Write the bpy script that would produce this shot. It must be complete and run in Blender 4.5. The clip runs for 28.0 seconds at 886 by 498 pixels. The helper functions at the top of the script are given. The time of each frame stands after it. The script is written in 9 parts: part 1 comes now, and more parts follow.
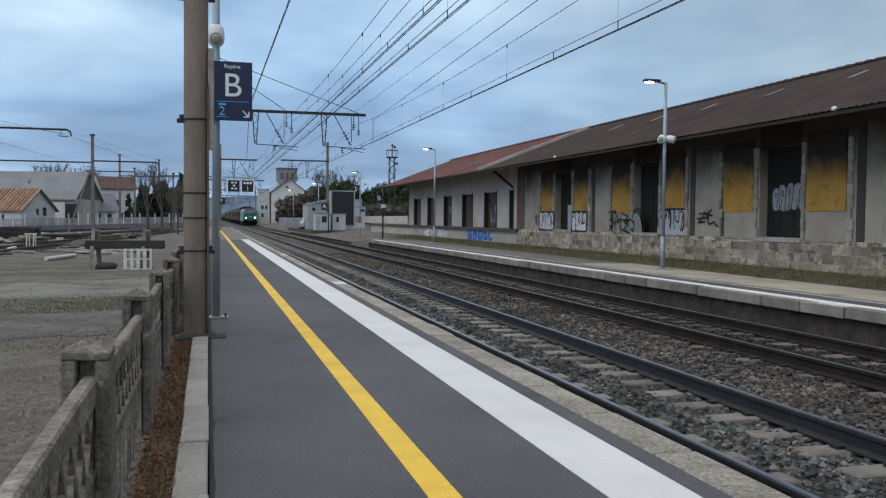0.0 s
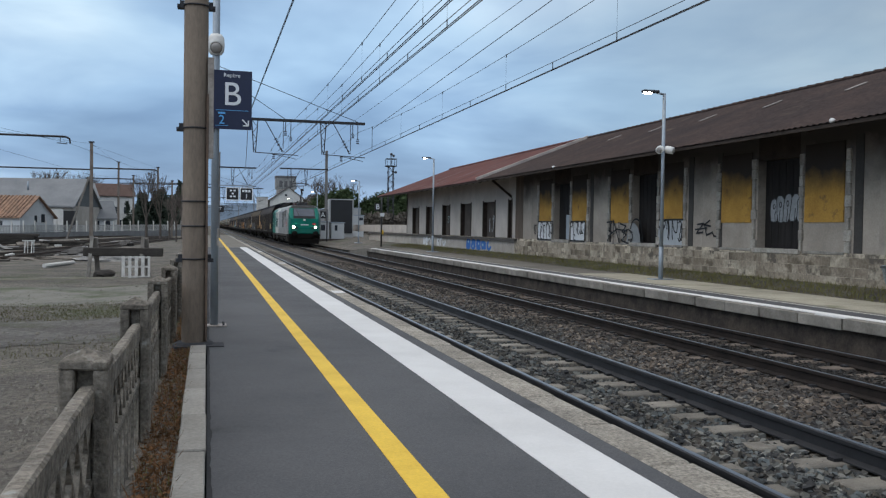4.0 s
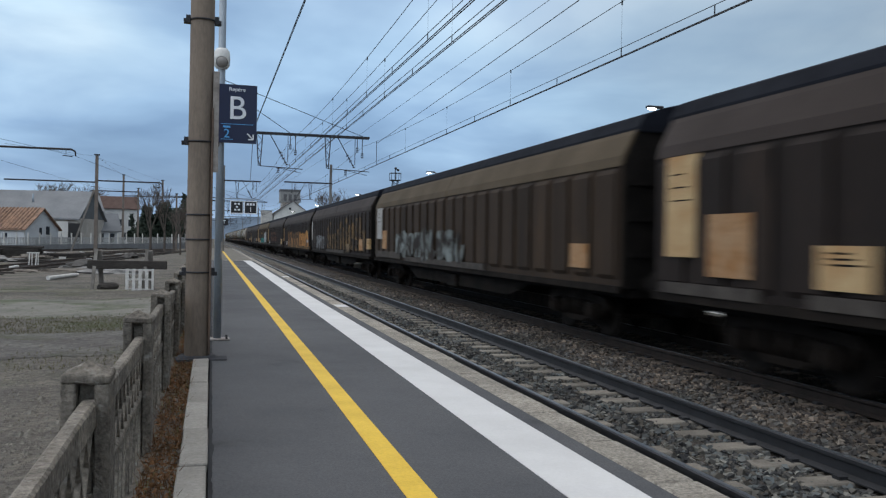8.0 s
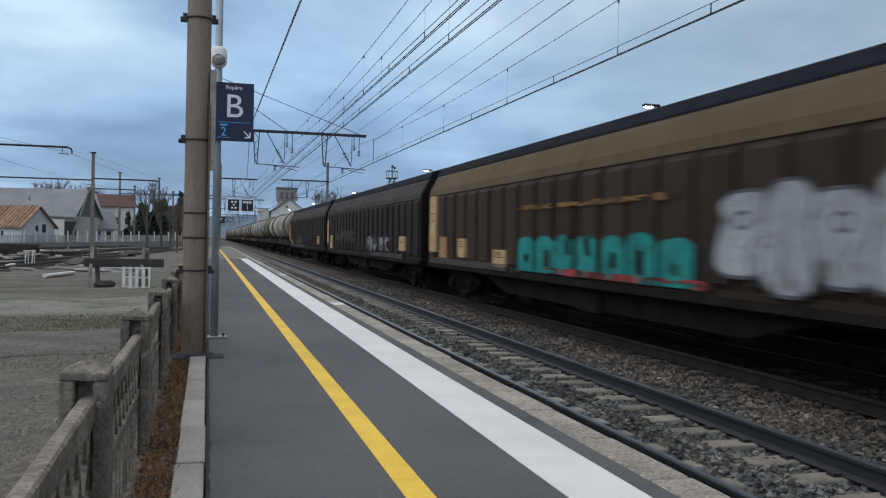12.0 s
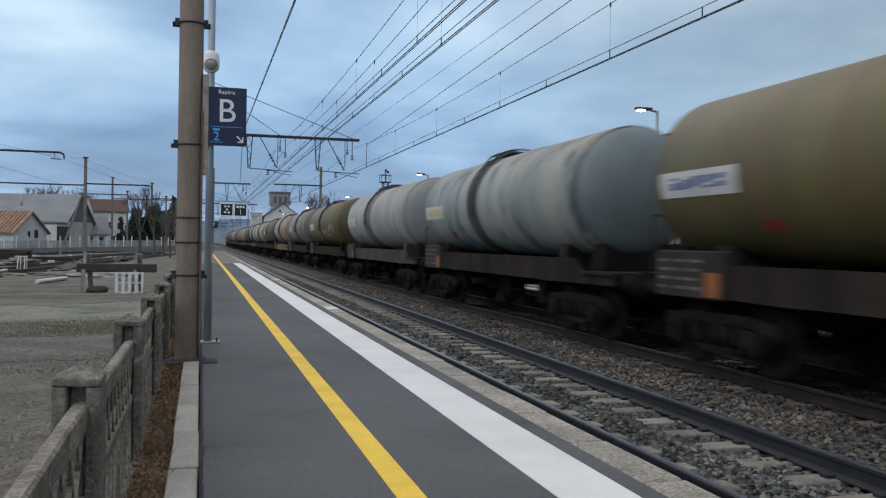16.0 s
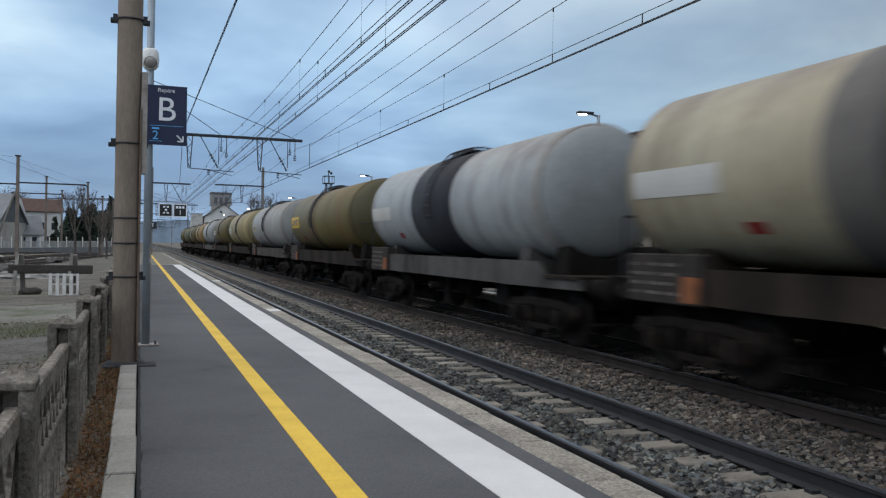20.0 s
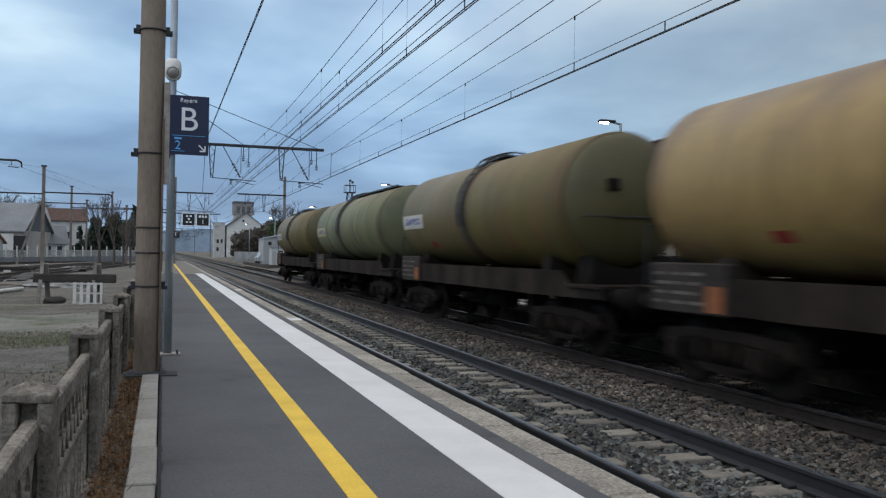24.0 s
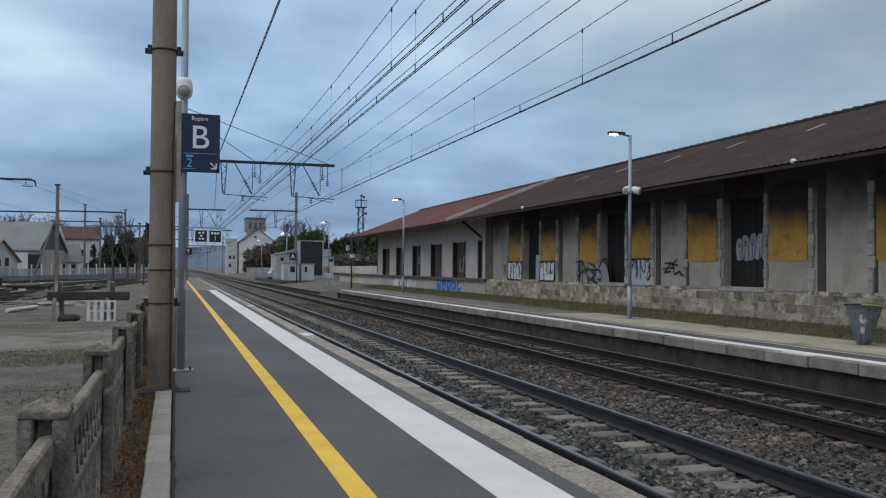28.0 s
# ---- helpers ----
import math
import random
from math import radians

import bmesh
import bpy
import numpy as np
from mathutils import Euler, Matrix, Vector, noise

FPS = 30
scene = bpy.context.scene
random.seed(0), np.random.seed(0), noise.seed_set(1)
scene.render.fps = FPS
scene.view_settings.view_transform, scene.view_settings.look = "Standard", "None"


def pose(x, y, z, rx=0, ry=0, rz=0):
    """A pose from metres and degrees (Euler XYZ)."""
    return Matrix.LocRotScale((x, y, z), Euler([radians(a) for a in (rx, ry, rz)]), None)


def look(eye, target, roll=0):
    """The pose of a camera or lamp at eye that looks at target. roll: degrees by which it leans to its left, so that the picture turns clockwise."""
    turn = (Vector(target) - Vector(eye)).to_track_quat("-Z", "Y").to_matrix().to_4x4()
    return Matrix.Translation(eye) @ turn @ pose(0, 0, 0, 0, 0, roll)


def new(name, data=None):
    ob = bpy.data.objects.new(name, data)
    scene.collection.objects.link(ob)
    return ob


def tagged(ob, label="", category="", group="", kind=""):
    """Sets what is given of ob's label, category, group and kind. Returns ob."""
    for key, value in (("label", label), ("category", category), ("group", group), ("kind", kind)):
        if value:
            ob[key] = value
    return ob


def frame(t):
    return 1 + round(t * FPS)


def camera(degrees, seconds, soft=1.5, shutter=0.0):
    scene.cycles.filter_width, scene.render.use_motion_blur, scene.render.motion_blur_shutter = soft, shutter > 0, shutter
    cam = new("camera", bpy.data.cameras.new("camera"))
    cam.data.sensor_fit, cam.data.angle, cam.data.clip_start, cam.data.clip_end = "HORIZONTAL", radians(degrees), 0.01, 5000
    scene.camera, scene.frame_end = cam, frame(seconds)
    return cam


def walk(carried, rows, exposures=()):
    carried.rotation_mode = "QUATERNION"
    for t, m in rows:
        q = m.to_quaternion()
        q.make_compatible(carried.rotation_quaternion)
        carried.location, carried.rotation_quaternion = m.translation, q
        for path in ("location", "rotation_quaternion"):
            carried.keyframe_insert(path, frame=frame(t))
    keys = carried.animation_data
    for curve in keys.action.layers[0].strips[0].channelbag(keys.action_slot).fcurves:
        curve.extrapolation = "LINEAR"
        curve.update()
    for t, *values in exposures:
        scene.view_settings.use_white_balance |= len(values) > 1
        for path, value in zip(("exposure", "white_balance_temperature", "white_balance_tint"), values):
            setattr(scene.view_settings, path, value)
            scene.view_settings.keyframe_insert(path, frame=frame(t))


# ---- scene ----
cam = camera(54.0, 28.0, soft=1.25, shutter=0.38)
# seconds, eye, yaw to the left of the track, pitch up, lean
PATH = [
    (0, -0.002, 0.010, 1.318, -15.062, -1.967, 0.527),
    (0.5, -0.007, 0.008, 1.318, -14.944, -1.954, 0.500),
    (1, -0.006, 0.015, 1.321, -15.235, -1.910, 0.711),
    (1.5, -0.005, 0.009, 1.322, -15.437, -1.874, 0.817),
    (2, -0.006, 0.003, 1.323, -15.245, -1.489, 0.789),
    (2.5, -0.004, -0.005, 1.325, -15.243, -1.032, 0.677),
    (3, -0.005, -0.009, 1.325, -15.152, -1.341, 0.752),
    (3.5, -0.005, 0.001, 1.327, -15.137, -1.403, 0.772),
    (5.5, -0.003, -0.000, 1.329, -15.350, -1.159, 1.187),
    (6, -0.002, -0.001, 1.329, -15.356, -1.047, 1.173),
    (6.5, 0.000, -0.001, 1.328, -15.266, -0.832, 1.188),
    (7, 0.001, 0.002, 1.328, -15.308, -0.617, 1.276),
    (7.5, -0.004, -0.002, 1.328, -15.131, -0.551, 1.194),
    (8, -0.003, 0.007, 1.332, -14.905, -0.441, 1.155),
    (8.5, -0.003, -0.004, 1.329, -14.775, -0.445, 1.075),
    (9, -0.003, -0.007, 1.329, -14.860, -0.569, 1.030),
    (9.5, -0.003, -0.013, 1.331, -15.165, -0.888, 1.047),
    (10, -0.004, -0.008, 1.332, -15.505, -0.818, 1.007),
    (10.5, -0.007, -0.007, 1.332, -15.249, -0.745, 1.179),
    (11, -0.007, -0.003, 1.329, -15.197, -0.801, 1.088),
    (11.5, -0.006, -0.008, 1.329, -15.154, -0.613, 1.039),
    (12, -0.007, -0.016, 1.333, -15.115, -0.569, 1.165),
    (12.5, -0.003, -0.013, 1.333, -15.201, -0.645, 1.140),
    (14.5, -0.011, -0.016, 1.332, -15.884, -0.232, 1.196),
    (15, -0.011, -0.021, 1.334, -15.638, -0.174, 1.229),
    (15.5, -0.007, -0.026, 1.337, -15.452, -0.238, 1.135),
    (16, -0.005, -0.023, 1.334, -15.529, -0.316, 0.917),
    (16.5, -0.008, -0.030, 1.333, -15.462, -0.336, 0.909),
    (17, -0.005, -0.026, 1.334, -15.546, 0.266, 1.022),
    (17.5, 0.001, -0.018, 1.334, -16.122, 0.186, 0.970),
    (18, 0.000, -0.014, 1.335, -16.607, 0.022, 0.944),
    (18.5, -0.000, -0.013, 1.334, -16.676, -0.269, 0.612),
    (19, 0.000, -0.011, 1.334, -16.858, -0.409, 0.985),
    (19.5, 0.006, -0.008, 1.336, -18.362, -0.284, 1.157),
    (20, -0.008, -0.027, 1.332, -19.250, -0.126, 1.096),
    (20.5, 0.001, -0.024, 1.334, -18.917, -0.118, 1.161),
    (21, -0.008, -0.034, 1.337, -18.498, 0.000, 1.316),
    (21.5, -0.004, -0.038, 1.341, -17.977, 0.423, 1.086),
    (22, 0.006, -0.037, 1.336, -17.544, 0.439, 0.783),
    (22.5, 0.004, -0.013, 1.341, -17.806, 0.660, 1.136),
    (24.5, 0.008, 0.032, 1.338, -17.866, 0.366, 0.965),
    (25, 0.014, 0.038, 1.337, -17.739, 0.382, 0.742),
    (25.5, 0.010, 0.013, 1.338, -17.396, 0.606, 0.654),
    (26, 0.014, 0.001, 1.340, -18.084, 0.840, 0.790),
    (26.5, 0.017, -0.011, 1.339, -18.393, 0.845, 0.706),
    (27, 0.019, -0.011, 1.340, -17.843, 0.640, 0.642),
    (27.5, 0.016, -0.016, 1.342, -17.163, 1.240, 0.212),
    (28, 0.011, -0.017, 1.341, -17.069, 1.313, 0.403),
]


def aim(x, y, z, yaw, pitch, lean):
    a, b = radians(yaw), radians(pitch)
    way = Vector((-math.sin(a) * math.cos(b), math.cos(a) * math.cos(b), math.sin(b)))
    eye = Vector((x, y, z))
    return look(eye, eye + way, lean)


walk(cam, [(t, aim(*p)) for t, *p in PATH], exposures=[(0, 0.0), (3, 0.0), (6, -0.03), (22, -0.05), (25, -0.1), (28, -0.18)])

# ---- light: an overcast dusk sky ----
world = bpy.data.worlds.new("dusk_sky")
scene.world = world
world.use_nodes = True
wt = world.node_tree
wt.nodes.clear()


def wnode(kind, **sets):
    n = wt.nodes.new(kind)
    for k, v in sets.items():
        n.inputs[k.replace("_", " ")].default_value = v
    return n


def wramp(stops, src):
    r = wt.nodes.new("ShaderNodeValToRGB")
    els = r.color_ramp.elements
    els[0].position, els[0].color = stops[0][0], (*stops[0][1], 1)
    els[1].position, els[1].color = stops[-1][0], (*stops[-1][1], 1)
    for p, c in stops[1:-1]:
        els.new(p).color = (*c, 1)
    wt.links.new(src, r.inputs[0])
    return r


def wmix(kind, a, b, f):
    m = wt.nodes.new("ShaderNodeMix")
    m.data_type, m.blend_type = "RGBA", kind
    for sock, v in ((m.inputs[6], a), (m.inputs[7], b), (m.inputs[0], f)):
        if hasattr(v, "links"):
            wt.links.new(v, sock)
        else:
            sock.default_value = v
    return m.outputs[2]


wc = wnode("ShaderNodeTexCoord")
sky = wt.nodes.new("ShaderNodeTexSky")
sky.sky_type, sky.sun_disc = "NISHITA", False
sky.sun_elevation, sky.sun_rotation = radians(32), radians(200)
wsep = wnode("ShaderNodeSeparateXYZ")
wt.links.new(wc.outputs["Generated"], wsep.inputs[0])
# cloud deck: the view direction laid on a flat layer, so that clouds shrink to bands at the horizon
wadd = wnode("ShaderNodeMath")
wadd.operation, wadd.inputs[1].default_value = "ADD", 0.16
wt.links.new(wsep.outputs[2], wadd.inputs[0])
wmax = wnode("ShaderNodeMath")
wmax.operation, wmax.inputs[1].default_value = "MAXIMUM", 0.05
wt.links.new(wadd.outputs[0], wmax.inputs[0])
wdiv = wnode("ShaderNodeVectorMath")
wdiv.operation = "DIVIDE"
wcomb = wnode("ShaderNodeCombineXYZ")
for i in range(3):
    wt.links.new(wmax.outputs[0], wcomb.inputs[i])
wt.links.new(wc.outputs["Generated"], wdiv.inputs[0])
wt.links.new(wcomb.outputs[0], wdiv.inputs[1])
wmap = wnode("ShaderNodeMapping")
wmap.inputs["Scale"].default_value = (0.75, 0.75, 0.0)
wmap.inputs["Location"].default_value = (3.1, 1.7, 0)
wt.links.new(wdiv.outputs[0], wmap.inputs[0])
cl1 = wnode("ShaderNodeTexNoise", Scale=0.75, Detail=5.0, Roughness=0.45, Distortion=0.2)
cl2 = wnode("ShaderNodeTexNoise", Scale=1.7, Detail=6.0, Roughness=0.5, Distortion=0.35)
for n in (cl1, cl2):
    wt.links.new(wmap.outputs[0], n.inputs["Vector"])
deck = wramp([(0.36, (0.165, 0.265, 0.42)), (0.46, (0.27, 0.40, 0.57)), (0.535, (0.385, 0.525, 0.675)), (0.63, (0.54, 0.66, 0.765))], cl1.outputs[0])
fine = wramp([(0.33, (0.71, 0.75, 0.82)), (0.67, (1.21, 1.18, 1.12))], cl2.outputs[0])
clouds = wmix("MULTIPLY", deck.outputs[0], fine.outputs[0], 1.0)
# the deck brightens towards the zenith, and greys out near the horizon
rise = wramp([(0.0, (0.56, 0.65, 0.80)), (0.06, (0.66, 0.745, 0.87)), (0.13, (0.95, 0.99, 1.03)), (0.22, (1.16, 1.14, 1.09)), (0.40, (1.90, 1.58, 1.36)), (0.65, (2.65, 2.05, 1.68)), (1.0, (2.85, 2.18, 1.76))], wsep.outputs[2])
clouds = wmix("MULTIPLY", clouds, rise.outputs[0], 1.0)
# the west, behind and to the left, is the brighter half of the sky
west = wnode("ShaderNodeMapRange")
wt.links.new(wsep.outputs[0], west.inputs[0])
west.inputs[1].default_value, west.inputs[2].default_value = -1.0, 1.0
fall = wramp([(p, (v, v, v)) for p, v in ((0.0, 1.46), (0.25, 1.46), (0.44, 1.18), (0.54, 1.30), (0.64, 1.22), (0.735, 0.84), (0.875, 0.58))], west.outputs[0])
clouds = wmix("MULTIPLY", clouds, fall.outputs[0], 1.0)
both = wmix("MIX", clouds, sky.outputs[0], 0.02)
wbg = wnode("ShaderNodeBackground", Strength=1.0)
wt.links.new(both, wbg.inputs[0])
wout = wnode("ShaderNodeOutputWorld")
wt.links.new(wbg.outputs[0], wout.inputs[0])

sun = new("sun", bpy.data.lights.new("sun", "SUN"))
sun.data.energy, sun.data.angle, sun.data.color = 0.5, radians(40), (1.0, 0.93, 0.86)
sun.matrix_world = look((-80, -15, 70), (5, 20, 0))

# ---- materials ----
MATS = {}


def surf(name, c1, c2=None, scale=1.5, fine=30.0, rough=0.8, metal=0.0, bump=0.15, grain=0.25, stretch=(1, 1, 1), rand=0.0, spots=None, wet=0.0, depth=0.02):
    """A surface of two colours in broad patches, with fine grain and relief; rand varies alike pieces; spots: (colour, scale, amount)."""
    if name in MATS:
        return MATS[name]
    c2 = c2 or tuple(v * 0.75 for v in c1)
    m = bpy.data.materials.new(name)
    m.use_nodes = True
    t = m.node_tree
    b = t.nodes["Principled BSDF"]
    b.inputs["Metallic"].default_value = metal
    b.inputs["Specular IOR Level"].default_value = 0.14 if rough > 0.72 else 0.5
    co = t.nodes.new("ShaderNodeTexCoord")
    mp = t.nodes.new("ShaderNodeMapping")
    mp.inputs["Scale"].default_value = stretch
    info = t.nodes.new("ShaderNodeObjectInfo")
    t.links.new(co.outputs["Object"], mp.inputs[0])
    off = t.nodes.new("ShaderNodeVectorMath")
    off.operation = "ADD"
    t.links.new(mp.outputs[0], off.inputs[0])
    mul = t.nodes.new("ShaderNodeMath")
    mul.operation, mul.inputs[1].default_value = "MULTIPLY", 37.0
    t.links.new(info.outputs["Random"], mul.inputs[0])
    t.links.new(mul.outputs[0], off.inputs[1])

    def noise_at(s, d=5.0, r=0.6):
        n = t.nodes.new("ShaderNodeTexNoise")
        n.inputs["Scale"].default_value, n.inputs["Detail"].default_value, n.inputs["Roughness"].default_value = s, d, r
        t.links.new(off.outputs[0], n.inputs["Vector"])
        return n.outputs[0]

    def ramp(src, stops):
        r = t.nodes.new("ShaderNodeValToRGB")
        e = r.color_ramp.elements
        e[0].position, e[0].color = stops[0][0], (*stops[0][1], 1)
        e[1].position, e[1].color = stops[-1][0], (*stops[-1][1], 1)
        t.links.new(src, r.inputs[0])
        return r.outputs[0]

    def mix(kind, a, bb, f):
        x = t.nodes.new("ShaderNodeMix")
        x.data_type, x.blend_type = "RGBA", kind
        for sock, v in ((x.inputs[6], a), (x.inputs[7], bb), (x.inputs[0], f)):
            if hasattr(v, "links"):
                t.links.new(v, sock)
            else:
                sock.default_value = v
        return x.outputs[2]

    broad, small = noise_at(scale), noise_at(fine, 6.0, 0.7)
    col = ramp(broad, [(0.34, c1), (0.68, c2)])
    g = ramp(small, [(0.25, (1 - grain,) * 3), (0.75, (1 + grain,) * 3)])
    col = mix("MULTIPLY", col, g, 1.0)
    if spots:
        sc, ss, amount = spots
        k = ramp(noise_at(ss, 4.0, 0.65), [(1 - amount - 0.06, (0, 0, 0)), (1 - amount + 0.06, (1, 1, 1))])
        col = mix("MIX", col, (*sc, 1), k)
    if rand:
        rr = t.nodes.new("ShaderNodeMapRange")
        rr.inputs[3].default_value, rr.inputs[4].default_value = 1 - rand, 1 + rand
        t.links.new(info.outputs["Random"], rr.inputs[0])
        cc = t.nodes.new("ShaderNodeCombineColor")
        for i in range(3):
            t.links.new(rr.outputs[0], cc.inputs[i])
        col = mix("MULTIPLY", col, cc.outputs[0], 1.0)
    t.links.new(col, b.inputs["Base Color"])
    ro = t.nodes.new("ShaderNodeMapRange")
    ro.inputs[3].default_value, ro.inputs[4].default_value = max(0.03, rough - 0.12 - wet), min(1, rough + 0.1)
    t.links.new(broad, ro.inputs[0])
    t.links.new(ro.outputs[0], b.inputs["Roughness"])
    b.inputs["Specular IOR Level"].default_value = 0.18 if rough >= 0.8 else 0.4
    if bump:
        bp = t.nodes.new("ShaderNodeBump")
        bp.inputs["Strength"].default_value, bp.inputs["Distance"].default_value = bump, depth
        t.links.new(small, bp.inputs["Height"])
        t.links.new(bp.outputs[0], b.inputs["Normal"])
    MATS[name] = m
    return m


def glow(name, colour, power):
    if name not in MATS:
        m = bpy.data.materials.new(name)
        m.use_nodes = True
        b = m.node_tree.nodes["Principled BSDF"]
        b.inputs["Base Color"].default_value = (*colour, 1)
        b.inputs["Emission Color"].default_value, b.inputs["Emission Strength"].default_value = (*colour, 1), power
        MATS[name] = m
    return MATS[name]


def paint(name, c, rough=0.5, metal=0.0, grain=0.12, **k):
    return surf(name, c, tuple(v * 0.86 for v in c), rough=rough, metal=metal, grain=grain, bump=k.pop("bump", 0.05), **k)


# ---- mesh helpers ----
def box(bm, x0, x1, y0, y1, z0, z1, m=None):
    v = [bm.verts.new((x, y, z)) for x in (x0, x1) for y in (y0, y1) for z in (z0, z1)]
    if m is not None:
        for q in v:
            q.co = m @ q.co
    for f in ((0, 1, 3, 2), (4, 6, 7, 5), (0, 4, 5, 1), (2, 3, 7, 6), (0, 2, 6, 4), (1, 5, 7, 3)):
        bm.faces.new([v[i] for i in f])
    return v


def tube(bm, a, b, r0, r1=None, n=8, caps=True):
    """A round bar from a to b, tapering from r0 to r1."""
    r1 = r0 if r1 is None else r1
    a, b = Vector(a), Vector(b)
    d = (b - a).normalized()
    u = d.orthogonal().normalized()
    w = d.cross(u)
    rings = []
    for p, r in ((a, r0), (b, r1)):
        rings.append([bm.verts.new(p + (u * math.cos(2 * math.pi * i / n) + w * math.sin(2 * math.pi * i / n)) * r) for i in range(n)])
    for i in range(n):
        j = (i + 1) % n
        f = bm.faces.new((rings[0][i], rings[0][j], rings[1][j], rings[1][i]))
        f.smooth = n > 6
    if caps:
        bm.faces.new(rings[0][::-1])
        bm.faces.new(rings[1])


def bar(bm, a, b, w, t=None):
    """A square bar from a to b."""
    tube(bm, a, b, w * 0.707, n=4)


def rod(bm, pts, r, n=5):
    """One bent bar through points that lie in a plane y = constant."""
    pts = [Vector(p) for p in pts]
    rings = []
    for i, p in enumerate(pts):
        d = (pts[min(i + 1, len(pts) - 1)] - pts[max(i - 1, 0)]).normalized()
        u = Vector((0, 1, 0))
        w = d.cross(u)
        rings.append([bm.verts.new(p + (u * math.cos(a) + w * math.sin(a)) * r) for a in (2 * math.pi * k / n for k in range(n))])
    for a, b in zip(rings, rings[1:]):
        for k in range(n):
            bm.faces.new((a[k], a[(k + 1) % n], b[(k + 1) % n], b[k]))
    bm.faces.new(rings[0][::-1])
    bm.faces.new(rings[-1])


def sweep(bm, pts, y0, y1, closed=True, ys=None):
    """An outline in x and z drawn along y."""
    ys = ys or [y0, y1]
    rings = [[bm.verts.new((x, y, z)) for x, z in pts] for y in ys]
    n = len(pts)
    for r0, r1 in zip(rings, rings[1:]):
        for i in range(n if closed else n - 1):
            j = (i + 1) % n
            bm.faces.new((r0[i], r0[j], r1[j], r1[i]))
    if closed:
        bm.faces.new(rings[0][::-1])
        bm.faces.new(rings[-1])


def lathe(bm, prof, n=24, axis="y", smooth=True):
    """Rings of (along, radius) about an axis through the origin."""
    rings = []
    for s, r in prof:
        ring = []
        for i in range(n):
            a = 2 * math.pi * i / n
            c, q = math.cos(a) * r, math.sin(a) * r
            ring.append(bm.verts.new({"y": (c, s, q), "z": (c, q, s), "x": (s, c, q)}[axis]))
        rings.append(ring)
    for r0, r1 in zip(rings, rings[1:]):
        for i in range(n):
            f = bm.faces.new((r0[i], r0[(i + 1) % n], r1[(i + 1) % n], r1[i]))
            f.smooth = smooth
    bm.faces.new(rings[0])
    bm.faces.new(rings[-1])


def mesh_of(name, bm, material=None, bevel=0.0):
    if bevel:
        bmesh.ops.bevel(bm, geom=bm.edges[:], offset=bevel, segments=1, affect="EDGES", clamp_overlap=True)
    bmesh.ops.recalc_face_normals(bm, faces=bm.faces[:])
    me = bpy.data.meshes.new(name)
    bm.to_mesh(me)
    bm.free()
    if material:
        me.materials.append(material)
    return me


def part(name, bm, material, parent, label="", bevel=0.0):
    ob = new(name, mesh_of(name, bm, material, bevel))
    ob.parent = parent
    return tagged(ob, label)


def piece(name, me, parent, m):
    ob = new(name, me)
    ob.parent = parent
    ob.matrix_basis = m
    return ob


def thing(name, label, category, group="", kind="", at=None):
    ob = new(name)
    ob.empty_display_size = 0.2
    if at is not None:
        ob.matrix_basis = at
    return tagged(ob, label, category, group, kind)


def solid(name, bm, material, label="", category="", group="", kind="", bevel=0.0):
    return tagged(new(name, mesh_of(name, bm, material, bevel)), label, category, group, kind)


def poly(bm, pts):
    return bm.faces.new([bm.verts.new(p) for p in pts])


def words(text, size, parent, material, m, name="lettering", label="", thick=0.004, bold=0.0):
    cu = bpy.data.curves.new(name, "FONT")
    cu.body, cu.size, cu.extrude, cu.align_x, cu.align_y = text, size, thick, "CENTER", "CENTER"
    cu.offset = bold
    tmp = new(name, cu)
    bpy.context.view_layer.update()
    me = bpy.data.meshes.new_from_object(tmp)
    bpy.data.objects.remove(tmp)
    me.materials.clear()
    me.materials.append(material)
    ob = new(name, me)
    ob.parent, ob.matrix_basis = parent, m
    return tagged(ob, label)

# ---- the plan, in metres: y runs along the track, z = 0 is the platform ----
RAIL = -0.36
AXES = (4.33, 7.97)
EDGE, EDGE_FAR = 2.70, 9.65
WALL, EAVE, RIDGE = 14.2, 12.3, 18.2

M_ASPHALT = surf("asphalt", (0.099, 0.099, 0.103), (0.068, 0.069, 0.073), scale=0.45, fine=80, rough=0.9, bump=0.4, grain=0.34, depth=0.008, spots=((0.05, 0.05, 0.052), 0.9, 0.3))
M_ASPHALT_OLD = surf("worn_asphalt", (0.18, 0.165, 0.14), (0.125, 0.115, 0.10), scale=0.6, fine=50, rough=0.95, bump=0.3)
M_KERB = surf("kerb_concrete", (0.36, 0.325, 0.275), (0.22, 0.20, 0.172), scale=2.6, fine=38, rough=0.92, bump=1.0, grain=0.75, rand=0.12, depth=0.02)
M_EDGING = surf("edging_concrete", (0.33, 0.31, 0.28), (0.25, 0.235, 0.21), scale=1.8, fine=40, rough=0.92, bump=0.3, grain=0.25, rand=0.06)
M_WHITE = surf("white_road_paint", (0.60, 0.59, 0.578), (0.53, 0.52, 0.51), scale=1.5, fine=45, rough=0.75, bump=0.12, grain=0.06)
M_YELLOW = surf("yellow_road_paint", (0.72, 0.47, 0.045), (0.60, 0.38, 0.04), scale=2.5, fine=45, rough=0.75, bump=0.15, grain=0.14)
M_BALLAST = surf("ballast", (0.098, 0.081, 0.068), (0.05, 0.047, 0.047), scale=1.1, fine=22, rough=0.95, bump=1.0, grain=0.65, depth=0.06)
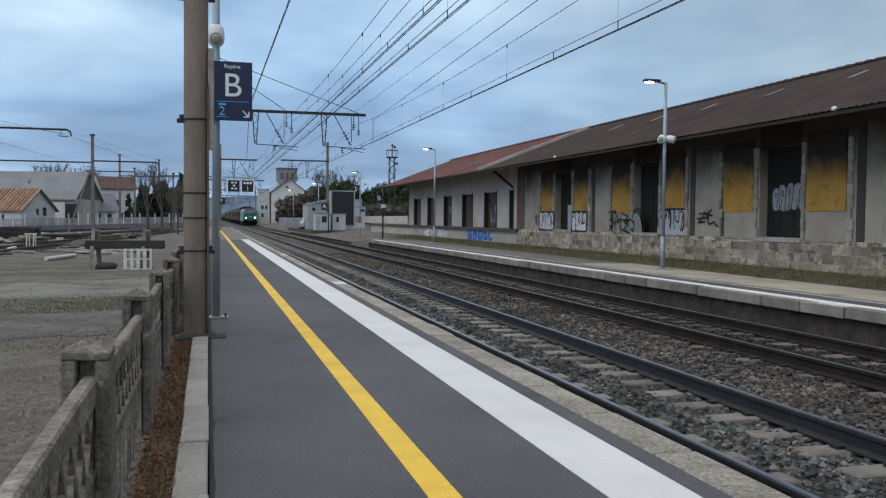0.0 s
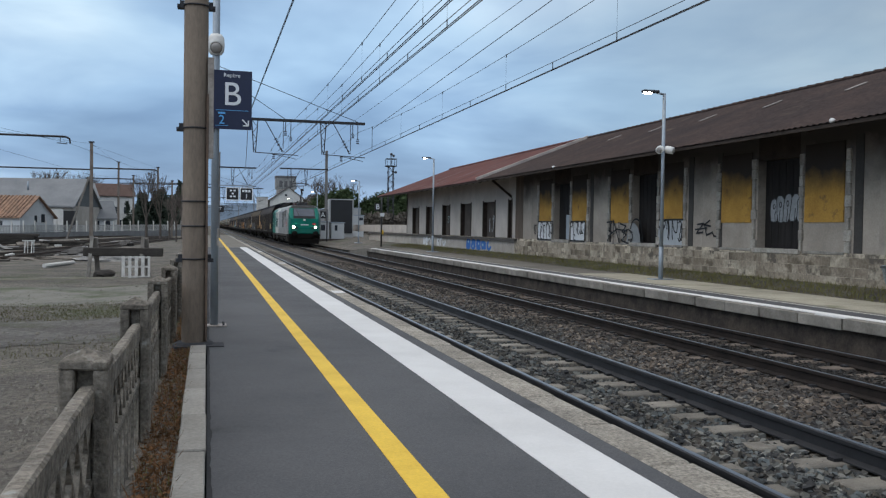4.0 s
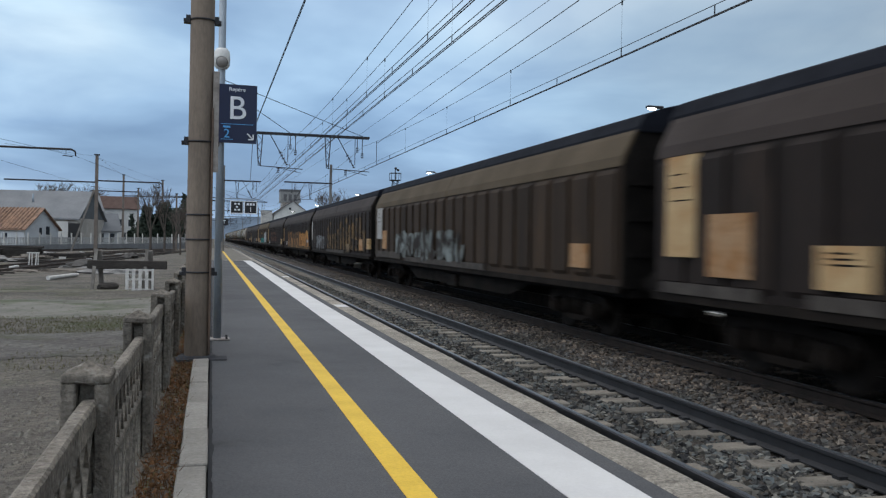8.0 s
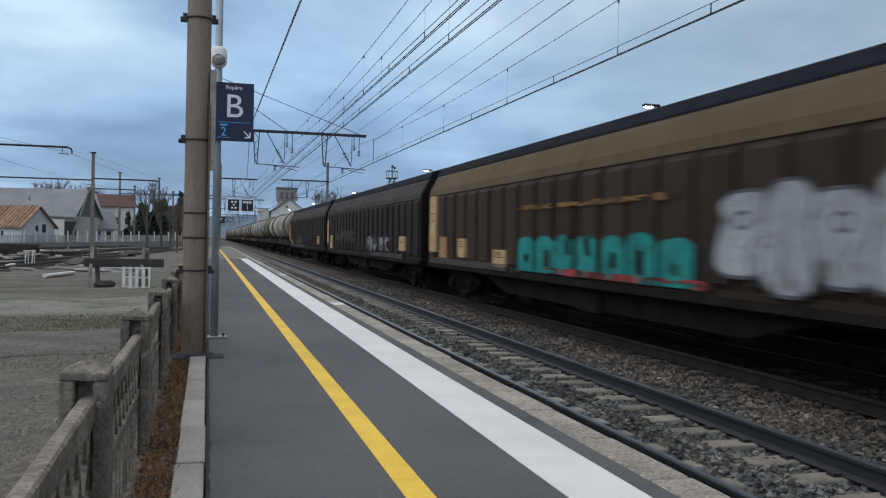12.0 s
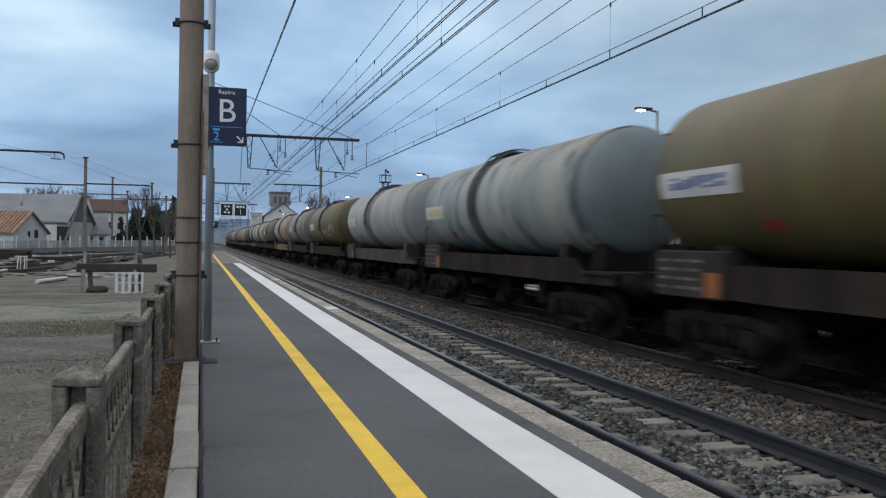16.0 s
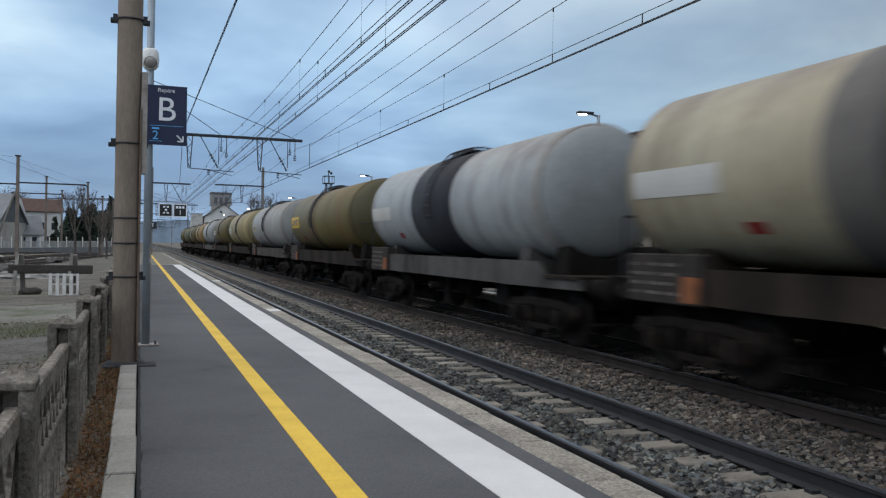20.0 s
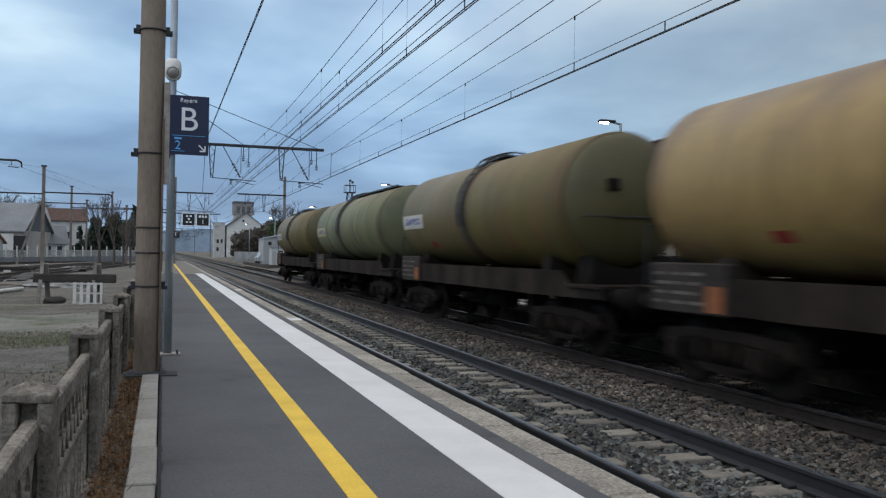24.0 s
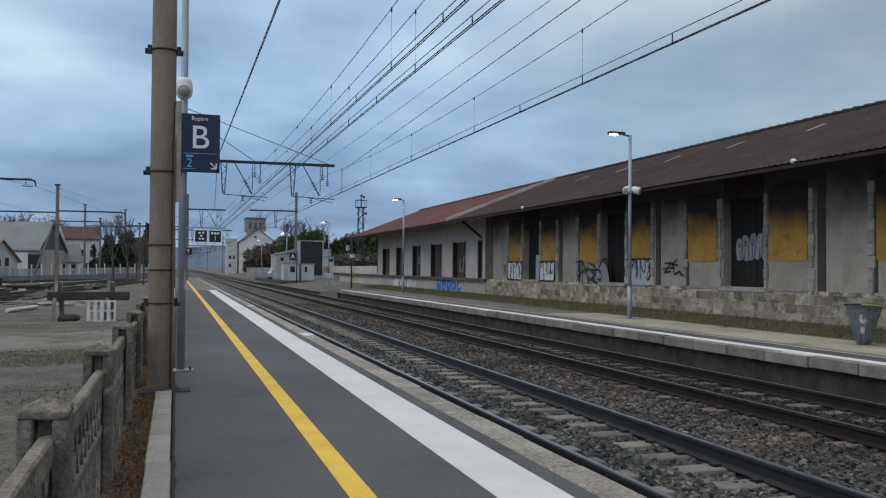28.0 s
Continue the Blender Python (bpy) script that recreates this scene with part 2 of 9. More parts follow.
M_SLEEPER = surf("sleeper_concrete", (0.215, 0.195, 0.165), (0.11, 0.10, 0.087), scale=2.5, fine=40, rough=0.95, bump=0.4, grain=0.3, rand=0.25)
M_RAIL = surf("rail_steel", (0.024, 0.025, 0.029), (0.016, 0.0165, 0.019), scale=3, fine=40, rough=0.6, metal=0.2, bump=0.1)
M_RAIL_RUSTY = surf("sooty_rail_steel", (0.026, 0.0195, 0.0165), (0.014, 0.0115, 0.0105), scale=3, fine=40, rough=0.85, bump=0.1)
M_RAILTOP = surf("polished_rail", (0.22, 0.25, 0.28), (0.16, 0.18, 0.21), scale=2, fine=60, rough=0.42, metal=0.9, bump=0.02)
M_FENCE = surf("fence_concrete", (0.285, 0.252, 0.21), (0.115, 0.102, 0.087), scale=2.4, fine=38, rough=0.95, bump=1.0, grain=0.7, rand=0.15, spots=((0.37, 0.355, 0.32), 11.0, 0.35))
M_POLE = surf("mast_concrete", (0.215, 0.172, 0.134), (0.14, 0.112, 0.09), scale=2.4, fine=35, rough=0.85, bump=0.25, grain=0.22, stretch=(1, 1, 0.25))
M_POLEGREY = surf("far_mast_concrete", (0.185, 0.178, 0.168), (0.125, 0.12, 0.114), scale=2.0, fine=30, rough=0.9, bump=0.2, grain=0.2, stretch=(1, 1, 0.25))
M_DARK = surf("dark_steel", (0.045, 0.045, 0.05), (0.03, 0.03, 0.033), scale=6, rough=0.6, metal=0.5, bump=0.08)
M_GALV = surf("galvanised_steel", (0.30, 0.34, 0.38), (0.24, 0.275, 0.31), scale=3, fine=40, rough=0.5, metal=0.35, bump=0.05, grain=0.1)
M_WIRE = surf("dark_wire", (0.028, 0.03, 0.036), (0.02, 0.022, 0.028), rough=0.6, metal=0.4, bump=0)
M_PLASTIC = paint("white_plastic", (0.68, 0.67, 0.64), rough=0.4)
M_NAVY = paint("navy_enamel", (0.012, 0.018, 0.055), rough=0.35, grain=0.08)
M_SIGNW = paint("sign_white", (0.80, 0.82, 0.85), rough=0.5, grain=0.03)
M_SIGNB = paint("sign_blue", (0.12, 0.42, 0.80), rough=0.5, grain=0.03)
M_BLACK = paint("black_paint", (0.015, 0.015, 0.017), rough=0.5)
M_LAMP = glow("lamp_light", (1.0, 0.90, 0.74), 14.0)


# ---- ground: one sheet to the horizon ----
def ground_material():
    m = surf("yard_ground", (0.158, 0.140, 0.118), (0.077, 0.071, 0.063), scale=0.75, fine=14, rough=0.97, bump=1.0, grain=0.6, depth=0.05, spots=((0.072, 0.078, 0.044), 0.3, 0.40))
    return m


def build_ground():
    prof = [(-3000, -0.3), (-60, -0.25), (-8, -0.22), (-2.5, -0.2), (-0.55, -0.12), (-0.36, -0.04), (-0.17, -0.03), (-0.05, -0.7), (2.6, -0.75), (9.75, -0.75), (9.9, -0.3), (12.4, -0.06), (12.7, -0.02), (13.5, 0.08), (14.35, 0.16), (16, 0.16), (60, 0.0), (3000, -0.3)]
    bm = bmesh.new()
    ys = [-400, -60, -10, 0, 10, 20, 30, 45, 60, 90, 130, 200, 400, 1200, 3000]
    sweep(bm, prof, 0, 0, closed=False, ys=ys)
    solid("ground", bm, ground_material(), "brown gravel yard ground with thin grass patches", "ground", kind="structure")


build_ground()


# ---- the platform that the camera stands on ----
def build_platform():
    pl = thing("platform", "grey asphalt station platform with painted safety lines", "platform", kind="structure")
    bm = bmesh.new()
    box(bm, 0.0, 2.42, -12, 53.2, -0.6, 0.0)
    part("asphalt", bm, M_ASPHALT, pl)
    bm = bmesh.new()
    box(bm, 0.0, 2.42, 53.2, 116, -0.6, -0.002)
    part("old_asphalt", bm, M_ASPHALT_OLD, pl, "older brownish asphalt")
    bm = bmesh.new()
    box(bm, 1.835, 2.27, -12, 53.2, -0.01, 0.004)
    part("white_line", bm, M_WHITE, pl, "broad white painted safety line")
    bm = bmesh.new()
    box(bm, 1.0, 1.155, -12, 116, -0.01, 0.0045)
    part("yellow_line", bm, M_YELLOW, pl, "narrow yellow painted line")
    bm = bmesh.new()
    box(bm, 0.0, 2.42, 53.2, 53.5, -0.005, 0.003)
    part("cross_line", bm, surf("faint_paint", (0.4, 0.37, 0.32), rough=0.9), pl, "worn pale cross line")
    bm = bmesh.new()
    box(bm, 2.44, 2.62, -12, 116, -0.75, -0.15)
    part("edge_wall", bm, M_EDGING, pl, "concrete platform edge wall")
    for y in (17.3, 31.0, 44.5):
        bm = bmesh.new()
        box(bm, 2.44, 2.68, y, y + 0.55, -0.01, 0.006)
        part("marker", bm, M_WHITE, pl, "white painted marker on the kerb")
    # ragged tar seam between asphalt and edging
    bm = bmesh.new()
    prev = None
    for i in range(420):
        y = 0.5 + i * 0.075
        w = 0.022 + 0.03 * max(0.0, noise.noise(Vector((y * 2.2, 3.0, 0)))) + 0.012 * noise.noise(Vector((y * 9.0, 1.0, 0)))
        cur = [bm.verts.new((0.0, y, 0.0032)), bm.verts.new((max(0.006, w), y, 0.0032))]
        if prev:
            bm.faces.new((prev[0], prev[1], cur[1], cur[0]))
        prev = cur
    part("tar_seam", bm, surf("old_tar", (0.022, 0.022, 0.024), rough=0.8), pl, "ragged dark tar seam along the edging")
    bm = bmesh.new()
    box(bm, -0.17, -0.004, -12, -8, -0.2, 0.015)
    part("edging_end", bm, M_EDGING, pl)
    return pl


platform = build_platform()


# ---- ballast, tracks ----
def rail_profile(cx):
    h = RAIL
    return [(cx - 0.07, h - 0.172), (cx + 0.07, h - 0.172), (cx + 0.07, h - 0.16), (cx + 0.012, h - 0.135), (cx + 0.010, h - 0.05), (cx + 0.036, h - 0.038), (cx + 0.036, h - 0.008), (cx + 0.028, h), (cx - 0.028, h), (cx - 0.036, h - 0.008), (cx - 0.036, h - 0.038), (cx - 0.010, h - 0.05), (cx - 0.012, h - 0.135), (cx - 0.07, h - 0.16)]


def build_track(name, cx, label):
    tr = thing(name, label, "railway track", "main line tracks", "structure")
    for s in (-1, 1):
        bm = bmesh.new()
        sweep(bm, rail_profile(cx + s * 0.7525), -60, 900)
        r = part("rail", bm, M_RAIL if cx < 6 else M_RAIL_RUSTY, tr, "dark weathered steel rail")
        bm = bmesh.new()
        box(bm, cx + s * 0.7525 - 0.022, cx + s * 0.7525 + 0.022, -60, 900, RAIL - 0.004, RAIL + 0.002)
        part("running_surface", bm, M_RAILTOP, r, "shiny worn rail head")
    return tr


TRACKS = [build_track("track_1", AXES[0], "track with dark rails on concrete sleepers in ballast"), build_track("track_2", AXES[1], "far track with dark rails on concrete sleepers")]


def build_ballast():
    prof = [(2.60, -0.60), (3.0, -0.575), (3.4, -0.575), (4.0, -0.575), (4.33, -0.555), (4.66, -0.575), (5.2, -0.572), (5.7, -0.54), (6.15, -0.51), (6.6, -0.54), (7.2, -0.572), (7.97, -0.55), (8.8, -0.575), (9.3, -0.6), (9.75, -0.66)]
    bm = bmesh.new()
    sweep(bm, prof, 0, 0, closed=False, ys=[-60, 0, 5, 10, 20, 40, 80, 160, 320, 900])
    solid("ballast_bed", bm, M_BALLAST, "bed of grey-brown crushed stone under the tracks", "ballast", kind="structure")
    # loose stones near the camera, one sheet of lumps
    rng = np.random.default_rng(5)
    base = np.array([(i, j, k) for i in (-1, 1) for j in (-1, 1) for k in (-1, 1)], float) * 0.72
    tris = np.array([(0, 1, 3), (0, 3, 2), (4, 6, 7), (4, 7, 5), (0, 4, 5), (0, 5, 1), (2, 3, 7), (2, 7, 6), (0, 2, 6), (0, 6, 4), (1, 5, 7), (1, 7, 3)])

    def lumps(n, y0, y1, size):
        x = rng.uniform(2.72, 9.5, n)
        y = y0 + (y1 - y0) * rng.uniform(0, 1, n) ** 1.4
        z = np.interp(x, [p[0] for p in prof], [p[1] for p in prof]) + rng.uniform(-0.014, 0.02, n)
        off = np.min(np.abs(x[:, None] - np.array([c + s * 0.7525 for c in AXES for s in (-1, 1)])[None]), 1)
        # sleepers stay mostly bare
        sl = np.abs(((y + 0.3) % 0.6) - 0.3)
        da = np.min(np.abs(x[:, None] - np.array(AXES)[None]), 1)
        on = (sl < 0.135) & (da < 1.15) & (da > 0.23)
        cover = rng.uniform(0.08, 1.0, (200, 2)) ** 1.25
        bury = cover[((y + 0.3) / 0.6).astype(int) % 200, (x > np.choose((x > 6.15).astype(int), AXES)).astype(int)]
        keep = (off > 0.085) & (~on | (rng.uniform(0, 1, n) < bury))
        x, y, z = x[keep], y[keep], z[keep]
        n = len(x)
        r = rng.uniform(0.6, 1.3, n) * size
        v = base[None] * rng.uniform(0.62, 1.0, (n, 1, 3)) * r[:, None, None]
        v += rng.normal(0, 0.17, (n, 8, 3)) * r[:, None, None]
        # turn each stone at random
        q = rng.normal(size=(n, 4))
        q /= np.linalg.norm(q, axis=1)[:, None]
        u, k = q[:, None, 1:], q[:, None, :1]
        w = v + 2 * np.cross(u, np.cross(u, v) + k * v)
        w[..., 2] *= 0.8
        w += np.stack([x, y, z], -1)[:, None]
        f = tris[None] + (np.arange(n) * 8)[:, None, None]
        return w.reshape(-1, 3), f.reshape(-1, 3)

    v1, f1 = lumps(42000, 2.5, 16, 0.037)
    v2, f2 = lumps(26000, 16, 45, 0.040)
    v3, f3 = lumps(11000, -9, 2.5, 0.036)
    me = bpy.data.meshes.new("ballast_stones")
    v, f = np.concatenate([v1, v2, v3]), np.concatenate([f1, f2 + len(v1), f3 + len(v1) + len(v2)])
    me.from_pydata(v.tolist(), [], f.tolist())
    stone = bpy.data.materials.new("ballast_stone")
    stone.use_nodes = True
    t = stone.node_tree
    b = t.nodes["Principled BSDF"]
    g = t.nodes.new("ShaderNodeNewGeometry")
    r = t.nodes.new("ShaderNodeValToRGB")
    e = r.color_ramp.elements
    e[0].color, e[1].color = (0.022, 0.022, 0.024, 1), (0.25, 0.225, 0.195, 1)
    for p, c in ((0.3, (0.046, 0.042, 0.040, 1)), (0.55, (0.105, 0.086, 0.068, 1)), (0.78, (0.10, 0.108, 0.112, 1)), (0.92, (0.17, 0.155, 0.135, 1))):
        e.new(p).color = c
    t.links.new(g.outputs["Random Per Island"], r.inputs[0])
    co = t.nodes.new("ShaderNodeTexCoord")
    n = t.nodes.new("ShaderNodeTexNoise")
    n.inputs["Scale"].default_value = 0.7
    t.links.new(co.outputs["Object"], n.inputs["Vector"])
    mr = t.nodes.new("ShaderNodeMapRange")
    mr.inputs[1].default_value, mr.inputs[2].default_value, mr.inputs[3].default_value, mr.inputs[4].default_value = 0.3, 0.7, 0.52, 1.02
    t.links.new(n.outputs[0], mr.inputs[0])
    sx = t.nodes.new("ShaderNodeSeparateXYZ")
    t.links.new(co.outputs["Object"], sx.inputs[0])
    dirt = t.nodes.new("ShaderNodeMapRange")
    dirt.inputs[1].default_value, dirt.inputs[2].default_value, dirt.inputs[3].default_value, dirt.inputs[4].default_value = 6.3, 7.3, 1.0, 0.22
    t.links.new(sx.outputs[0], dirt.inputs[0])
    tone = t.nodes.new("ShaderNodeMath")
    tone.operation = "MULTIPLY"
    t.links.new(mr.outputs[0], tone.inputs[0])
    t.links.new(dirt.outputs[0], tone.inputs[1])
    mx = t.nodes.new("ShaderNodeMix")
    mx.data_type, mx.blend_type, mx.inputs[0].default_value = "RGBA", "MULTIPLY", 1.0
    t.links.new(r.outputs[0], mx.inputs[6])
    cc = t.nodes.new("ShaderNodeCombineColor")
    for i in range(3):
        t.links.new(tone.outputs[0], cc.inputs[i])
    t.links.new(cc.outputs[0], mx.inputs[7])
    wander = t.nodes.new("ShaderNodeMath")
    wander.operation, wander.inputs[1].default_value = "MULTIPLY_ADD", 1.6
    t.links.new(n.outputs[0], wander.inputs[0])
    t.links.new(sx.outputs[0], wander.inputs[2])
    hue = t.nodes.new("ShaderNodeValToRGB")
    h = hue.color_ramp.elements
    h[0].position, h[0].color = 0.0, (0.93, 1.0, 1.01, 1)
    h[1].position, h[1].color = 1.0, (1.10, 0.98, 0.88, 1)
    band = t.nodes.new("ShaderNodeMapRange")
    band.inputs[1].default_value, band.inputs[2].default_value = 6.0, 7.0
    t.links.new(wander.outputs[0], band.inputs[0])
    t.links.new(band.outputs[0], hue.inputs[0])
    tint = t.nodes.new("ShaderNodeMix")
    tint.data_type, tint.blend_type, tint.inputs[0].default_value = "RGBA", "MULTIPLY", 1.0
    t.links.new(mx.outputs[2], tint.inputs[6])
    t.links.new(hue.outputs[0], tint.inputs[7])
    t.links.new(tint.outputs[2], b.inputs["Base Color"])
    b.inputs["Roughness"].default_value = 0.9
    me.materials.append(stone)
    tagged(new("ballast_stones", me), "loose crushed grey and brown track stones", "ballast", kind="stuff")


build_ballast()


# ---- the far platform ----
def build_far_platform():
    pl = thing("far_platform", "opposite asphalt platform with white line and concrete edge", "platform", kind="structure")
    bm = bmesh.new()
    box(bm, 9.86, 12.5, -30, 54, -0.7, -0.004)
    part("asphalt", bm, M_ASPHALT_OLD, pl, "dull brownish asphalt")
    bm = bmesh.new()
    box(bm, 9.83, 10.04, -30, 53.4, -0.01, 0.006)
    part("white_line", bm, surf("fresh_white_paint", (0.72, 0.71, 0.69), (0.64, 0.63, 0.61), scale=1.5, fine=45, rough=0.75, bump=0.12, grain=0.06), pl, "white painted safety line")
    bm = bmesh.new()
    box(bm, 10.60, 10.66, -30, 53.4, -0.01, 0.003)
    part("thin_line", bm, surf("worn_white", (0.55, 0.53, 0.48), rough=0.85), pl, "thin worn pale line")
    bm = bmesh.new()
    box(bm, 10.08, 10.6, -30, 53.4, -0.01, 0.0015)
    part("dark_strip", bm, M_ASPHALT, pl, "dark asphalt strip")
    bm = bmesh.new()
    box(bm, 10.9, 12.62, -8, 24.5, -0.02, 0.006)
    part("concrete_strip", bm, surf("pale_concrete", (0.41, 0.38, 0.30), (0.27, 0.25, 0.20), scale=0.8, fine=30, rough=0.95, spots=((0.17, 0.17, 0.10), 1.1, 0.36)), pl, "pale worn concrete paving")
    bm = bmesh.new()
    box(bm, 9.80, 9.95, -30, 54, -0.75, -0.10)
    part("edge_wall", bm, surf("dark_edge_wall", (0.085, 0.068, 0.055), (0.035, 0.03, 0.027), scale=2.5, fine=18, rough=0.95, bump=0.6, grain=0.4), pl, "dark brown edge wall below the kerb")
    for y in (11.5, 26.5):
        bm = bmesh.new()
        box(bm, 9.66, 9.76, y, y + 0.7, -0.01, 0.006)
        part("marker", bm, M_WHITE, pl)
    # the end of the platform ramps down to the path
    bm = bmesh.new()
    q = [(9.7, 54.0, -0.004), (12.5, 54.0, -0.004), (12.5, 61.0, -0.34), (9.7, 61.0, -0.34)]
    hi = [bm.verts.new(p) for p in q]
    lo = [bm.verts.new((p[0], p[1], -0.7)) for p in q]
    bm.faces.new(hi)
    for i in range(4):
        bm.faces.new((hi[i], hi[(i + 1) % 4], lo[(i + 1) % 4], lo[i]))
    part("end_ramp", bm, M_ASPHALT_OLD, pl, "brownish ramp down to the path")
    bm = bmesh.new()
    poly(bm, [(9.6, 60.8, -0.333), (13.6, 60.8, -0.333), (13.6, 110, -0.3), (9.0, 110, -0.3)])
    part("path", bm, surf("cinder_path", (0.15, 0.125, 0.105), (0.10, 0.085, 0.072), scale=0.8, fine=12, rough=0.97, bump=0.6, grain=0.4), pl, "brown cinder path beside the line")
    return pl


far_platform = build_far_platform()

# ---- concrete fence beside the platform ----
FENCE_X = -0.44
POST_STEP = 2.38


def roughen(bm, cuts, amount):
    """Cast concrete is never quite straight: split the faces and nudge the points."""
    bmesh.ops.subdivide_edges(bm, edges=[e for e in bm.edges if e.calc_length() > 0.06], cuts=cuts, use_grid_fill=True)
    for v in bm.verts:
        p = v.co * 9.0
        v.co += Vector((noise.noise(p), noise.noise(p + Vector((7, 3, 1))), noise.noise(p + Vector((1, 9, 4))))) * amount


def build_fence():
    post = bmesh.new()
    # two cheeks and a core: the panels sit in the grooves
    for x0, x1 in ((-0.086, -0.032), (0.032, 0.086)):
        box(post, x0, x1, -0.093, 0.093, -0.35, 0.787)
    box(post, -0.031, 0.031, -0.035, 0.035, -0.35, 0.787)
    box(post, -0.087, 0.087, -0.094, 0.094, 0.785, 0.822)
    bmesh.ops.bevel(post, geom=post.edges[:], offset=0.007, segments=1, affect="EDGES")
    capm = [post.verts.new(p) for p in ((-0.083, -0.09, 0.818), (0.083, -0.09, 0.818), (0.083, 0.09, 0.818), (-0.083, 0.09, 0.818), (0, 0, 0.862))]
    for a, b in ((0, 1), (1, 2), (2, 3), (3, 0)):
        post.faces.new((capm[a], capm[b], capm[4]))
    post.faces.new(capm[3::-1])
    roughen(post, 3, 0.0045)
    post_me = mesh_of("post", post, M_FENCE)
    L = POST_STEP - 0.075
    rail = bmesh.new()
    box(rail, -0.024, 0.033, 0, L, 0.55, 0.655)
    box(rail, -0.031, 0.031, 0, L, -0.3, -0.12)
    box(rail, -0.03, 0.03, 0, L, 0.27, 0.31)
    bmesh.ops.bevel(rail, geom=rail.edges[:], offset=0.01, segments=1, affect="EDGES")
    roughen(rail, 8, 0.004)
    rail_me = mesh_of("panel_frame", rail, M_FENCE)
    lat = bmesh.new()
    n = 12
    st = L / n
    for i in range(n):
        y = i * st
        for a, b in (((0, y, 0.30), (0, y + st, 0.56)), ((0, y + st, 0.30), (0, y, 0.56))):
            bar(lat, a, b, 0.04)
    lat_me = mesh_of("lattice", lat, M_FENCE)
    sl = bmesh.new()
    box(sl, -0.025, 0.025, -0.024, 0.024, -0.14, 0.28)
    slat_me = mesh_of("slat", sl, M_FENCE)
    for k in range(-1, 16):
        y = 3.50 + k * POST_STEP
        lean = random.uniform(-0.6, 0.6)
        f = thing("concrete_fence_bay", "weathered grey concrete fence bay with lattice panel and capped post", "fence", "fence bays", at=pose(FENCE_X, y, 0, lean, random.uniform(-0.8, 0.8), 0))
        piece("post", post_me, f, pose(0, 0, 0))
        piece("panel_frame", rail_me, f, pose(0, 0.038, 0.05 + random.uniform(-0.01, 0.02)))
        piece("lattice", lat_me, f, pose(0, 0.038, 0.05))
        for i in range(12):
            piece("slat", slat_me, f, pose(0, 0.038 + (i + 0.5) * st, 0.05))


build_fence()


# ---- overhead line mast and sign post ----
def build_mast():
    t = thing("catenary_mast", "tan-grey concrete overhead line mast with clamp bands", "mast", at=pose(-0.14, 9.95, 0, 0, 0, 0))
    bm = bmesh.new()
    pts = []
    for i in range(16):
        a = 2 * math.pi * i / 16
        pts.append((0.13 * max(-1, min(1, 1.03 * math.cos(a))), 0.13 * max(-1, min(1, 1.03 * math.sin(a)))))
    lo = [bm.verts.new((x * 1.03, y * 1.03, -0.1)) for x, y in pts]
    hi = [bm.verts.new((x * 0.94, y * 0.94, 8.6)) for x, y in pts]
    for i in range(16):
        j = (i + 1) % 16
        bm.faces.new((lo[i], lo[j], hi[j], hi[i])).smooth = True
    bm.faces.new(hi)
    part("shaft", bm, M_POLE, t)
    bm = bmesh.new()
    box(bm, 0.115, 0.138, -0.12, 0.1, 0.05, 2.75)
    part("cable_duct", bm, surf("rusty_duct", (0.16, 0.11, 0.08), (0.09, 0.07, 0.06), scale=4, rough=0.85), t, "brown cable duct strapped to the mast", bevel=0.004)
    bm = bmesh.new()
    box(bm, 0.125, 0.19, -0.1, -0.04, 2.05, 3.15)
    part("splice_plate", bm, surf("pale_plate", (0.36, 0.33, 0.30), (0.2, 0.17, 0.15), scale=5, rough=0.7), t, "weathered grey plate", bevel=0.004)
    for z, big in ((0.95, 1), (1.31, 0), (1.58, 0), (2.38, 1), (3.71, 1), (5.0, 1)):
        bm = bmesh.new()
        tube(bm, (0, 0, z - 0.008), (0, 0, z + 0.008), 0.145, n=16)
        band = part("clamp_band", bm, M_DARK, t, "dark steel clamp band")
        if big:
            for s in (-1, 1):
                bm = bmesh.new()
                box(bm, s * 0.13, s * 0.2, -0.05, 0.05, z - 0.035, z + 0.005)
                box(bm, s * 0.13, s * 0.175, -0.03, 0.03, z + 0.0, z + 0.05)
                tube(bm, (s * 0.185, -0.07, z - 0.015), (s * 0.185, 0.07, z - 0.015), 0.012, n=6)
                part("clamp_bracket", bm, M_DARK, band, "bolted dark bracket")
    bm = bmesh.new()
    lathe(bm, [(-0.15, 0.24), (0.0, 0.23), (0.04, 0.19)], n=12, axis="z")
    box(bm, -0.2, 0.32, -0.22, 0.1, -0.2, 0.012)
    part("footing", bm, surf("dark_concrete", (0.06, 0.06, 0.065), rough=0.9), t, "dark patched footing")


build_mast()


